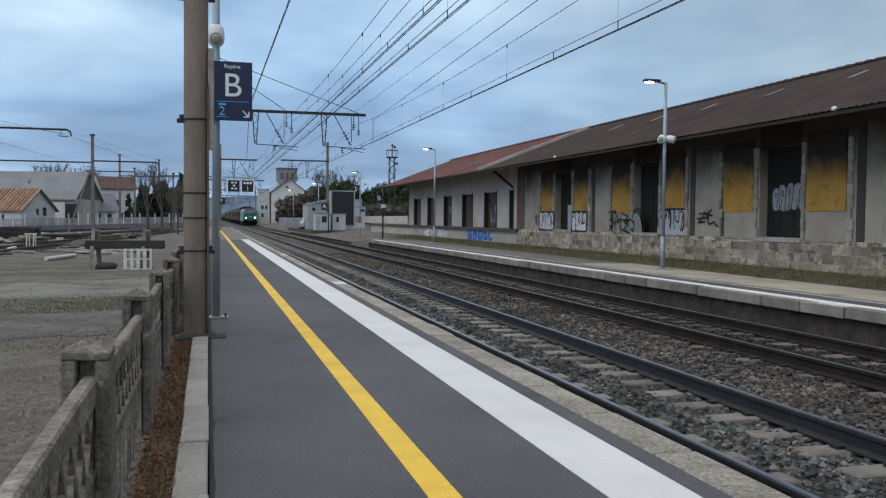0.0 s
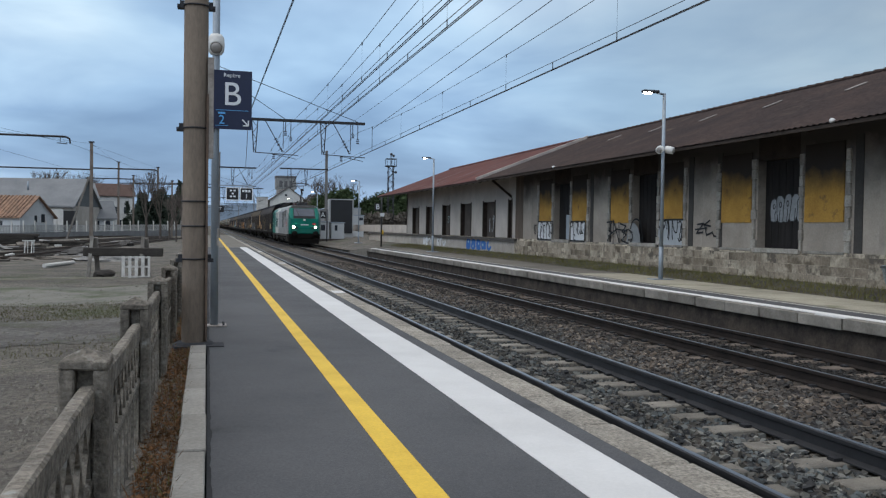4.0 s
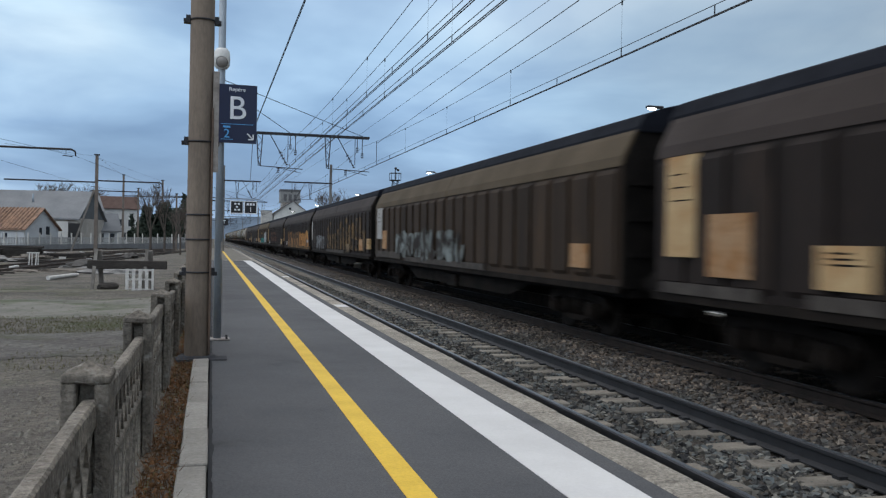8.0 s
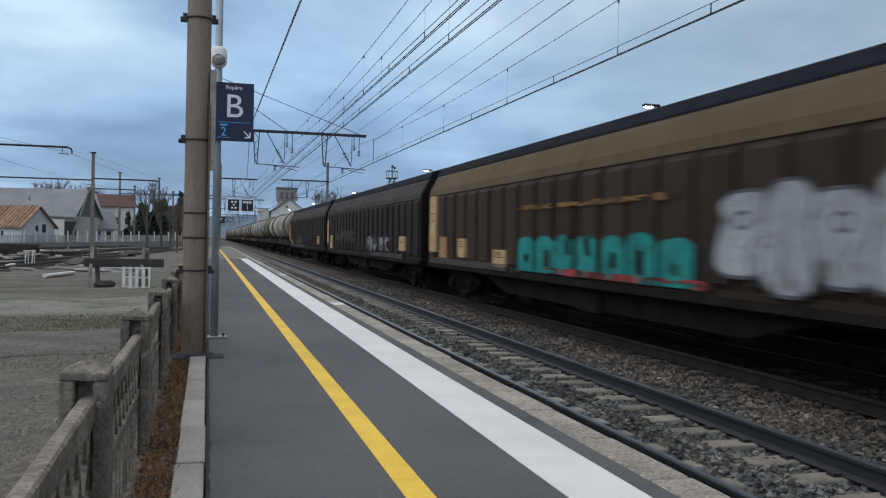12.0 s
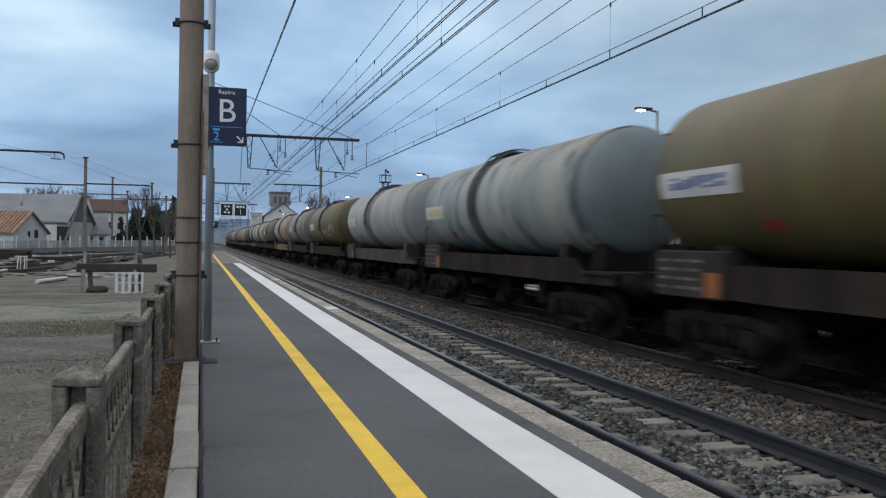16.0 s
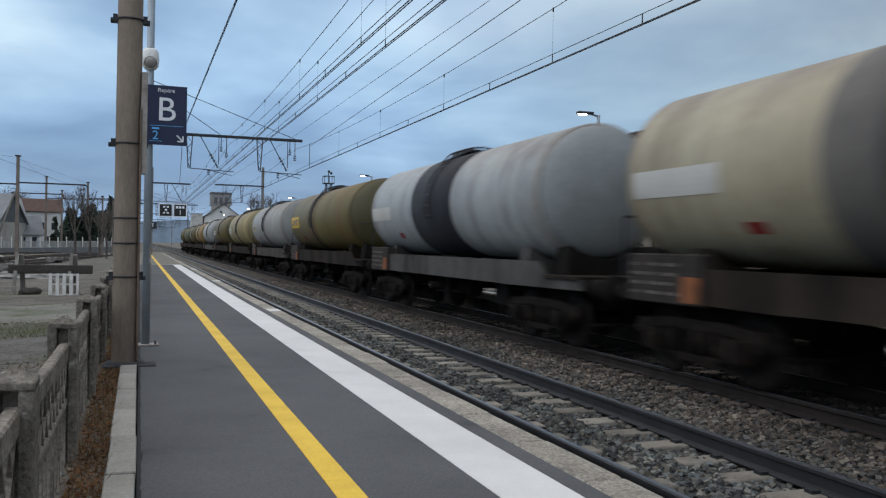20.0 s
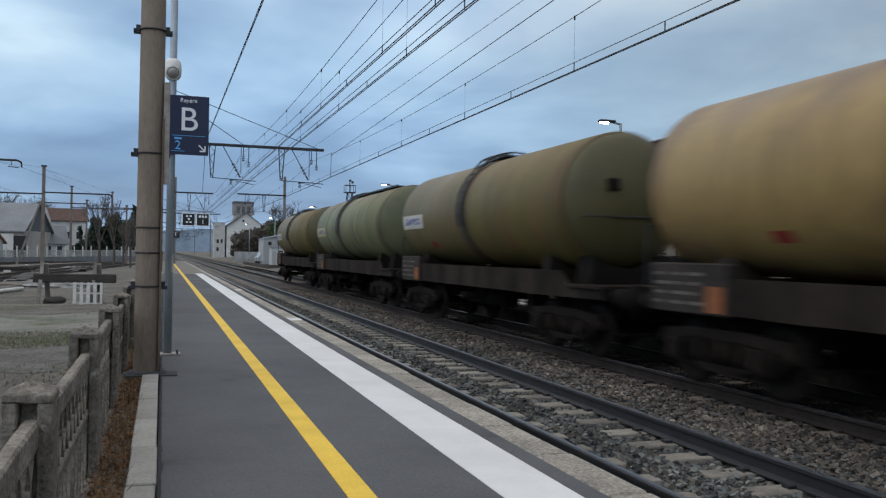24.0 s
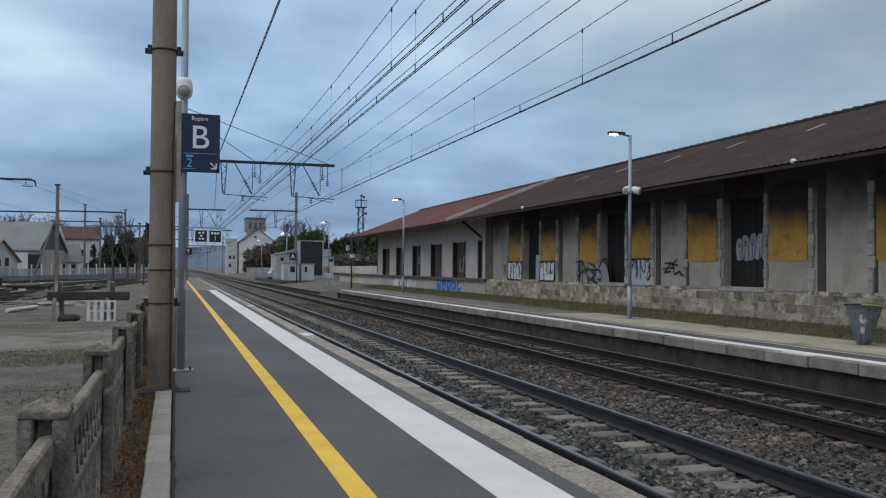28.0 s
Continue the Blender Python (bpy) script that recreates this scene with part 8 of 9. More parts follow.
def build_yard_bits():
    bm = bmesh.new()
    tube(bm, (-5.27, 31.5, -0.13), (-4.77, 34.4, -0.13), 0.07, n=14)
    solid("drain_pipe", bm, M_LIME, "white length of drain pipe lying on gravel", "pipe")
    bm = bmesh.new()
    bar(bm, (-9.0, 24.1, YARD + 0.02), (-1.8, 25.7, YARD + 0.02), 0.05)
    solid("ground_cable", bm, surf("pale_cable", (0.36, 0.33, 0.26), rough=0.9), "pale cable lying across the yard", "cable")
    t = thing("white_trestle", "small white metal trestle standing in the yard", "trestle", at=pose(-8.2, 45, YARD))
    bm = bmesh.new()
    bar(bm, (-0.28, 0, 0.64), (0.28, 0, 0.64), 0.06)
    part("top_bar", bm, M_LIME, t)
    for x, d in ((-0.15, -0.1), (-0.05, 0.12), (0.15, -0.1), (0.22, 0.12)):
        bm = bmesh.new()
        bar(bm, (x, 0, 0.64), (x - 0.02, d, 0.0), 0.045)
        part("leg", bm, M_LIME, t)
    # stacks of old sleepers
    sl = bmesh.new()
    box(sl, -1.3, 1.3, -0.12, 0.12, 0, 0.14)
    sm = mesh_of("old_sleeper", sl, M_TIE, bevel=0.012)
    for cx, cy, n, rows, turn in ((-11.8, 60, 4, 5, 4), (-9.3, 62, 3, 2, -6), (-13.8, 58, 4, 4, 2), (-10.0, 52, 2, 1, 8)):
        s = thing("sleeper_stack", "stack of dark old timber sleepers", "timber stack", "sleeper stacks", at=pose(cx, cy, YARD, 0, 0, turn))
        for k in range(rows):
            for i in range(n):
                piece("old_sleeper", sm, s, pose(random.uniform(-0.15, 0.15), i * 0.3 + random.uniform(-0.03, 0.03), k * 0.155, 0, 0, random.uniform(-2, 2)))
    # rusty sidings
    for a, b in (((-9.5, 28), (-3.3, 100)), ((-13.5, 40), (-5.0, 110)), ((-22, 48), (-8.0, 120))):
        s = thing("siding_track", "rusty disused siding with timber sleepers", "railway track", "sidings", "structure")
        a, b = Vector((*a, 0)), Vector((*b, 0))
        d = (b - a).normalized()
        nrm = Vector((-d.y, d.x, 0))
        for k in (-0.75, 0.75):
            bm = bmesh.new()
            p, q = a + nrm * k, b + nrm * k
            bar(bm, (p.x, p.y, YARD + 0.10), (q.x, q.y, YARD + 0.06), 0.09)
            part("rail", bm, M_RUSTRAIL, s)
        yaw = math.degrees(math.atan2(d.y, d.x))
        for i in range(int((b - a).length / 1.3)):
            p = a + d * (i * 1.3)
            piece("timber_sleeper", sm, s, pose(p.x, p.y, YARD - 0.09, 0, 0, yaw + 90))
    # paved apron and rubble patches in the yard
    bm = bmesh.new()
    ragged(bm, -12.0, -0.6, 17.1, 22.0, 0.006, 0.7, 1)
    solid("yard_apron", bm, surf("apron_concrete", (0.185, 0.176, 0.152), (0.118, 0.114, 0.098), scale=0.9, fine=18, rough=0.97, bump=0.5, grain=0.3, spots=((0.078, 0.088, 0.05), 0.55, 0.40)), "worn pale concrete apron in the yard", "pavement", kind="structure")
    bm = bmesh.new()
    ragged(bm, -9.0, -0.6, 11.4, 14.8, 0.006, 0.8, 2)
    solid("yard_rubble", bm, surf("grey_rubble", (0.14, 0.13, 0.12), (0.08, 0.073, 0.066), scale=1.4, fine=10, rough=0.97, bump=1.0, grain=0.55, depth=0.05, spots=((0.085, 0.09, 0.058), 0.7, 0.42)), "grey rubble patch in the yard", "ground", kind="structure")


def build_spoil():
    """Low heaps of spoil, ballast and clinker along the sidings, and stray scrap."""
    r = random.Random(78)
    mats = (surf("spoil_brown", (0.19, 0.165, 0.14), (0.10, 0.088, 0.076), scale=1.5, fine=9, rough=0.97, bump=0.8, grain=0.5), surf("spoil_grey", (0.27, 0.26, 0.245), (0.15, 0.144, 0.138), scale=1.5, fine=9, rough=0.97, bump=0.8, grain=0.5), surf("spoil_dark", (0.10, 0.094, 0.088), (0.055, 0.051, 0.048), scale=1.5, fine=9, rough=0.97, bump=0.8, grain=0.4))
    for k in range(26):
        y = r.uniform(34, 92)
        x = r.uniform(-0.30, -0.055) * y
        bm = bmesh.new()
        bmesh.ops.create_icosphere(bm, subdivisions=3, radius=1.0)
        sx, sy, sz = r.uniform(0.5, 1.9), r.uniform(0.5, 1.4), r.uniform(0.12, 0.38)
        for v in bm.verts:
            q = v.co * (1 + 0.45 * noise.noise(v.co * 2.3 + Vector((k, 0, 0))) + 0.2 * noise.noise(v.co * 7 + Vector((k, 3, 0))))
            v.co = Vector((x + q.x * sx, y + q.y * sy, YARD - 0.04 + q.z * sz))
        solid("spoil_mound", bm, mats[k % 3], "low weathered heap of spoil beside the sidings", "heap")
    for k in range(16):
        y = r.uniform(28, 80)
        x = r.uniform(-0.28, -0.06) * y
        bm = bmesh.new()
        a = r.uniform(0, 6.28)
        l = r.uniform(0.25, 0.9)
        bar(bm, (x, y, YARD + 0.05), (x + l * math.cos(a), y + l * math.sin(a), YARD + r.uniform(0.05, 0.2)), r.uniform(0.06, 0.14))
        solid("scrap_piece", bm, M_LIME if k % 4 == 0 else M_STEELGREY, "stray piece of scrap lying in the yard", "scrap")


build_buffer_stop()
build_barrier()
build_yard_bits()
build_spoil()


# ---- plants ----
M_LEAF = surf("dark_needles", (0.046, 0.060, 0.044), (0.026, 0.036, 0.027), scale=0.6, fine=6, rough=0.9, bump=0, grain=0.4)
M_HEDGE = surf("winter_shrub", (0.125, 0.108, 0.09), (0.085, 0.074, 0.062), scale=0.5, fine=6, rough=0.95, bump=0, grain=0.4)
M_PINE = surf("pine_green", (0.055, 0.078, 0.034), (0.032, 0.05, 0.022), scale=0.5, fine=6, rough=0.9, bump=0, grain=0.4)
M_BARK = surf("grey_bark", (0.12, 0.10, 0.086), (0.075, 0.064, 0.056), scale=4, rough=0.95)
M_GRASS = surf("dry_grass", (0.185, 0.18, 0.068), (0.125, 0.105, 0.05), scale=2, fine=20, rough=0.95, bump=0, grain=0.35)
M_WEED = surf("dead_leaves", (0.18, 0.085, 0.035), (0.085, 0.052, 0.028), scale=6, fine=30, rough=0.95, bump=0, grain=0.4)


def leaves(name, centres, size, count, mat, parent, seed, squash=1.0):
    """A crown of many small leaf clumps scattered in uneven lobes; centres: (x, y, z, radius)."""
    rng = np.random.default_rng(seed)
    vs, fs = [], []
    for cx, cy, cz, rad in centres:
        n = max(20, int(count * rad * rad))
        d = rng.normal(size=(n, 3))
        d /= np.linalg.norm(d, axis=1)[:, None]
        rr = rad * rng.uniform(0.55, 1.08, n) ** 0.6
        p = d * rr[:, None] * np.array([1, 1, squash]) + np.array([cx, cy, cz])
        a = rng.normal(size=(n, 3)) * size
        b = rng.normal(size=(n, 3)) * size
        base = len(vs) * 0 + sum(len(v) for v in vs)
        vs.append(np.stack([p - a * 0.5, p + b, p + a * 0.6], 1).reshape(-1, 3))
        fs.append(np.arange(n * 3).reshape(-1, 3) + base)
    me = bpy.data.meshes.new(name)
    me.from_pydata(np.concatenate(vs).tolist(), [], np.concatenate(fs).tolist())
    me.materials.append(mat)
    ob = new(name, me)
    ob.parent = parent
    return ob


def bare_tree(x, y, h, seed, spread=0.5):
    r = random.Random(seed)
    t = thing("bare_tree", "leafless winter tree with fine grey twigs", "tree", "trees", at=pose(x, y, -0.3))
    bm = bmesh.new()
    tube(bm, (0, 0, 0), (0, 0, h * 0.35), h * 0.022, h * 0.016, n=6)
    part("trunk", bm, M_BARK, t)
    bm = bmesh.new()

    def grow(p, d, length, rad, depth):
        q = p + d * length
        tube(bm, p, q, rad, rad * 0.65, n=4, caps=False)
        if depth:
            for _ in range(3 if depth > 1 else 4):
                e = (d + Vector((r.uniform(-1, 1), r.uniform(-1, 1), r.uniform(-0.15, 0.7))) * spread * 1.3).normalized()
                grow(p + d * length * r.uniform(0.55, 1.0), e, length * r.uniform(0.55, 0.78), rad * 0.6, depth - 1)

    for _ in range(4):
        d = Vector((r.uniform(-1, 1) * spread, r.uniform(-1, 1) * spread, 1)).normalized()
        grow(Vector((0, 0, h * r.uniform(0.22, 0.35))), d, h * 0.3, h * 0.012, 4)
    part("crown", bm, M_BARK, t, "fine bare twigs")


def conifer(x, y, h, w, seed, mat=None):
    r = random.Random(seed)
    t = thing("conifer", "dark evergreen tree with dense needles", "tree", "trees", at=pose(x, y, -0.3))
    bm = bmesh.new()
    tube(bm, (0, 0, 0), (0, 0, h * 0.9), 0.2, 0.04, n=6)
    part("trunk", bm, M_BARK, t)
    lobes = []
    for i in range(14):
        k = i / 13
        a = r.uniform(0, 6.28)
        rad = w * (1 - k * 0.75) * 0.55
        lobes.append((math.cos(a) * w * (1 - k) * 0.5, math.sin(a) * w * (1 - k) * 0.5, h * (0.12 + 0.85 * k), rad * r.uniform(0.7, 1.1)))
    leaves("crown", lobes, 0.26, 260, mat or M_LEAF, t, seed)


def bush_row(name, label, x0, x1, y, h, seed, mat, n, depth=4.0):
    r = random.Random(seed)
    t = thing(name, label, "trees", "trees", at=pose(0, 0, -0.3))
    for i in range(n):
        x = x0 + (x1 - x0) * (i + r.uniform(0.1, 0.9)) / n
        yy = y + r.uniform(-depth, depth)
        hh = h * r.uniform(0.72, 1.08)
        bm = bmesh.new()
        tube(bm, (x, yy, 0), (x + r.uniform(-0.4, 0.4), yy, hh * 0.6), 0.16, 0.06, n=5)
        part("trunk", bm, M_BARK, t)
        lobes = [(x + r.uniform(-1.5, 1.5), yy + r.uniform(-1, 1), hh * r.uniform(0.35, 0.82), hh * r.uniform(0.16, 0.28)) for _ in range(7)]
        leaves("crown", lobes, 0.26, 150, mat, t, seed + i, squash=0.8)


conifer(-8.6, 128, 5.6, 2.2, 1)
for k, (x, y, h, w) in enumerate(((-8.8, 130, 5.9, 2.5), (-7.4, 131, 5.2, 2.9), (-6.1, 129, 6.4, 2.7), (-4.9, 132, 5.6, 2.8), (-3.7, 129, 7.4, 2.4), (-12.6, 150, 5.2, 0.9))):
    conifer(x, y, h, w, 300 + k)
conifer(-6.9, 130, 6.2, 2.4, 2)
conifer(-4.6, 124, 5.6, 2.0, 3)
conifer(-3.4, 127, 6.6, 2.0, 4, M_PINE)
conifer(-10.2, 140, 6.0, 1.6, 6)
for k, (x, y, h) in enumerate(((-6.2, 96, 7.0), (-4.6, 92, 6.4), (-3.4, 84, 5.0), (-2.6, 78, 4.4))):
    bare_tree(x, y, h, 20 + k, 0.4)
for k, (x, y, h) in enumerate(((-31.5, 200, 14.0), (-28.5, 205, 14.4), (-25.5, 200, 13.2), (-34, 210, 13.4))):
    bare_tree(x, y, h, 30 + k, 0.6)
bare_tree(20.9, 165, 12.4, 41, 0.75)
bare_tree(24.3, 165, 11.6, 42, 0.75)
bush_row("pine_row", "row of dark green umbrella pines behind the huts", 17.5, 38, 142, 8.4, 50, M_PINE, 13)
bush_row("shrub_bank", "bank of brown winter shrubs beside the line", 13.2, 18.2, 158, 4.6, 60, M_HEDGE, 9, 3.0)
bush_row("shrub_bank", "tall bank of brown winter shrubs behind the huts", 15, 21.5, 150, 7.0, 64, M_HEDGE, 9, 3.0)
bush_row("shrub_bank", "bank of brown winter shrubs behind the dock", 19, 34, 112, 3.6, 70, M_HEDGE, 10)
bush_row("shrub_bank", "bank of dark shrubs far along the line", -14, -2, 420, 9.0, 80, M_HEDGE, 5)


def yard_gravel():
    """Loose stones and clinker strewn over the yard by the fence."""
    rng = np.random.default_rng(17)
    base = np.array([(0, 0, 1), (1, 0, 0), (0, 1, 0), (-1, 0, 0), (0, -1, 0)], float)
    tris = np.array([(0, 1, 2), (0, 2, 3), (0, 3, 4), (0, 4, 1)])
    n = 22000
    x = -0.58 - 8.5 * rng.uniform(0, 1, n) ** 1.4
    y = 3.0 + 30 * rng.uniform(0, 1, n) ** 1.8
    z = np.interp(x, [-9, -2.5, -0.55], [-0.22, -0.2, -0.12])
    r = rng.uniform(0.006, 0.026, n) * np.where(rng.uniform(0, 1, n) > 0.96, 2.4, 1.0)
    v = base[None] * rng.uniform(0.6, 1.3, (n, 5, 1)) * r[:, None, None]
    v[..., 2] *= 0.6
    v += np.stack([x, y, z], -1)[:, None]
    f = tris[None] + (np.arange(n) * 5)[:, None, None]
    me = bpy.data.meshes.new("yard_gravel")
    me.from_pydata(v.reshape(-1, 3).tolist(), [], f.reshape(-1, 3).tolist())
    me.materials.append(surf("yard_stone", (0.215, 0.198, 0.17), (0.068, 0.063, 0.056), scale=30, fine=60, rough=0.95, bump=0, grain=0.5))
    tagged(new("yard_gravel", me), "brown and grey stones strewn over the yard", "gravel", kind="stuff")


yard_gravel()


def weeds():
    rng = np.random.default_rng(9)

    def blades(n, xs, ys, h, lean, w):
        x, y = rng.uniform(*xs, n), ys[0] + (ys[1] - ys[0]) * rng.uniform(0, 1, n) ** 1.3
        z = np.interp(x, [-9, -2.5, -0.55, -0.36, -0.17, 12.4, 12.7, 13.5, 14.3], [-0.22, -0.2, -0.12, -0.04, -0.03, -0.06, -0.02, 0.08, 0.155])
        hh = h * rng.uniform(0.35, 1.15, n)
        a = rng.uniform(0, 6.28, n)
        dx, dy = np.cos(a), np.sin(a)
        l = hh * rng.uniform(0, lean, n)
        b = rng.uniform(0, 6.28, n)
        p = np.stack([np.stack([x - dx * w, y - dy * w, z - 0.01], -1), np.stack([x + dx * w, y + dy * w, z - 0.01], -1), np.stack([x + np.cos(b) * l, y + np.sin(b) * l, z + hh], -1)], 1)
        return p.reshape(-1, 3)

    def litter(n, xs, ys, s):
        x, y = rng.uniform(*xs, n), ys[0] + (ys[1] - ys[0]) * rng.uniform(0, 1, n) ** 1.3
        p = np.stack([x, y, -0.03 + rng.uniform(0, 0.035, n)], -1)[:, None]
        return (p + rng.normal(size=(n, 3, 3)) * np.array([s, s, s * 0.5])).reshape(-1, 3)

    def sheet(name, v, mat, label):
        me = bpy.data.meshes.new(name)
        me.from_pydata(v.tolist(), [], np.arange(len(v)).reshape(-1, 3).tolist())
        me.materials.append(mat)
        tagged(new(name, me), label, "plants", kind="stuff")

    sheet("dead_leaf_litter", np.concatenate([litter(9000, (-0.37, -0.165), (1.5, 30), 0.014), blades(3200, (-0.37, -0.17), (1.5, 30), 0.10, 1.3, 0.004)]), M_WEED, "brown dead leaves along the fence foot")
    sheet("verge_grass", np.concatenate([blades(900, (-0.37, -0.17), (1.5, 30), 0.07, 1.2, 0.005), blades(16000, (12.72, 14.15), (4, 62), 0.10, 0.9, 0.012)]), M_GRASS, "thin dry grass along walls and fence")
    sheet("yard_grass", np.concatenate([blades(9000, (-9, -0.6), (14.4, 17.6), 0.035, 1.3, 0.010), blades(2500, (-9, -0.6), (10.4, 12.2), 0.04, 1.3, 0.008), blades(1500, (-6, -0.5), (3.0, 11), 0.025, 1.3, 0.005)]), surf("green_grass", (0.12, 0.115, 0.06), (0.09, 0.085, 0.045), scale=2, rough=0.95, bump=0), "low green grass tufts in the yard")


weeds()


# ---- houses, fence and masts on the yard side ----
M_TILE = surf("orange_tile", (0.30, 0.185, 0.125), (0.16, 0.105, 0.08), scale=2.5, rand=0.3, fine=8, rough=0.9, bump=0.4, grain=0.3)
M_SLATE = surf("grey_slate_roof", (0.21, 0.215, 0.22), (0.165, 0.17, 0.178), scale=0.5, fine=6, rough=0.85, bump=0.2, grain=0.15)
M_STUCCO = surf("white_stucco", (0.62, 0.61, 0.58), (0.50, 0.49, 0.47), scale=0.6, rough=0.95)
M_STUCCO_DIM = surf("grey_stucco", (0.56, 0.57, 0.575), (0.46, 0.465, 0.475), scale=0.6, rough=0.95)
M_BLOCK = surf("beige_block_wall", (0.46, 0.42, 0.375), (0.36, 0.335, 0.30), scale=0.7, rough=0.95)
M_WINDOW = surf("dark_window", (0.035, 0.04, 0.05), rough=0.2, bump=0)


def house(name, label, m, w, d, eave, ridge, wall, roof, windows=(), gable=None, over=0.3):
    """A gabled house: ridge along its local x, front towards -y; windows: (x, z, w, h) on the front, or ('g', y, z, w, h) on the +x gable."""
    t = thing(name, label, "building", at=m)
    bm = bmesh.new()
    box(bm, 0, w, 0, d, 0, eave)
    part("wall", bm, wall, t)
    for x in (0.0, w - 0.05):
        bm = bmesh.new()
        v = [bm.verts.new(p) for p in ((x, 0, eave), (x, d, eave), (x, d / 2, ridge), (x + 0.05, 0, eave), (x + 0.05, d, eave), (x + 0.05, d / 2, ridge))]
        bm.faces.new(v[:3])
        bm.faces.new(v[3:][::-1])
        part("gable", bm, gable or wall, t)
    for s in (0, 1):
        bm = bmesh.new()
        y0, y1 = (-over, d / 2) if s == 0 else (d + over, d / 2)
        z0 = eave - over * (ridge - eave) / (d / 2)
        a = [bm.verts.new(p) for p in ((-over, y0, z0), (w + over, y0, z0), (w + over, y1, ridge), (-over, y1, ridge))]
        b = [bm.verts.new(v.co + Vector((0, 0, 0.14))) for v in a]
        bm.faces.new(a[::-1])
        bm.faces.new(b)
        for i in range(4):
            bm.faces.new((a[i], a[(i + 1) % 4], b[(i + 1) % 4], b[i]))
        rf = part("roof", bm, roof, t)
        if roof is M_TILE:
            for i in range(int((w + 2 * over) / 0.42)):
                bm = bmesh.new()
                x = -over + 0.2 + i * 0.42
                tube(bm, (x, y0, z0 + 0.15), (x, y1, ridge + 0.15), 0.10, n=6)
                part("tile_rib", bm, roof, rf)
    for q in windows:
        bm = bmesh.new()
        if q[0] == "g":
            _, yy, z, ww, hh = q
            box(bm, w - 0.02, w + 0.03, yy - ww / 2, yy + ww / 2, z, z + hh)
        else:
            x, z, ww, hh = q
            box(bm, x - ww / 2, x + ww / 2, -0.03, 0.02, z, z + hh)
        wn = part("window", bm, M_WINDOW, t, "dark window")
        bm = bmesh.new()
        if q[0] == "g":
            box(bm, w, w + 0.08, q[1] - q[3] / 2 - 0.1, q[1] + q[3] / 2 + 0.1, q[2] - 0.1, q[2])
        else:
            box(bm, q[0] - q[2] / 2 - 0.1, q[0] + q[2] / 2 + 0.1, -0.1, 0, q[1] - 0.1, q[1])
        part("sill", bm, M_STUCCO, wn)
    return t


G = -0.3
# grey barn, small tiled house, and the houses behind
barn = house("barn", "large grey slate-roofed barn with beige block walls", pose(-41.7, 115.6, G, 0, 0, -12), 27.0, 9.2, 3.6, 6.85, M_BLOCK, M_SLATE, gable=surf("grey_gable", (0.14, 0.15, 0.155), rough=0.9))
for x0, x1, z0, z1, m, nm in ((24.6, 26.0, 0.0, 3.2, M_STUCCO, "white_lean_to"), (26.0, 27.3, 0.0, 3.0, M_BLACK, "dark_doorway"), (0.5, 26.9, 3.35, 3.6, M_SLATE, "gutter")):
    bm = bmesh.new()
    box(bm, x0, x1, -0.25, 0.02, z0, z1)
    part(nm, bm, m, barn)
bm = bmesh.new()
tube(bm, (20.8, 2.5, 5.2), (20.8, 2.5, 6.5), 0.12, n=8)
part("flue", bm, M_GALV, barn)
house("tiled_cottage", "small pale cottage with an orange tile roof", pose(-26.3, 98.8, G, 0, 0, -24.7), 9.0, 5.5, 2.2, 4.2, M_STUCCO_DIM, M_TILE, windows=(("g", 2.5, 1.6, 0.4, 0.7), ("g", 3.7, 1.6, 0.6, 0.85), (6.8, 1.2, 0.5, 0.5)))
house("villa", "two-storey house with a brown roof behind trees", pose(-19.0, 160, G, 0, 0, 10), 6.6, 8, 6.4, 8.5, M_STUCCO, surf("brown_tile", (0.10, 0.065, 0.055), rough=0.9), windows=((1.4, 3.3, 0.9, 1.2), (3.4, 3.3, 0.9, 1.2), (5.4, 3.3, 0.9, 1.2), (2.0, 0.9, 1.0, 1.3), (4.8, 0.9, 1.0, 1.3)))
house("cream_house", "cream house with dark gable behind the barn", pose(-23.0, 150, G, 0, 0, 20), 6, 7, 5.6, 8.2, M_STUCCO_DIM, M_SLATE, windows=((2, 3, 0.9, 1.2), (4.2, 3, 0.9, 1.2)))
house("small_pavilion", "small pale house with dark timber porch", pose(-14.6, 118, G, 0, 0, 18), 3.2, 4, 2.4, 4.4, M_STUCCO_DIM, M_SLATE, windows=((1.0, 0.7, 0.7, 1.2), (2.3, 0.7, 0.7, 1.2)))


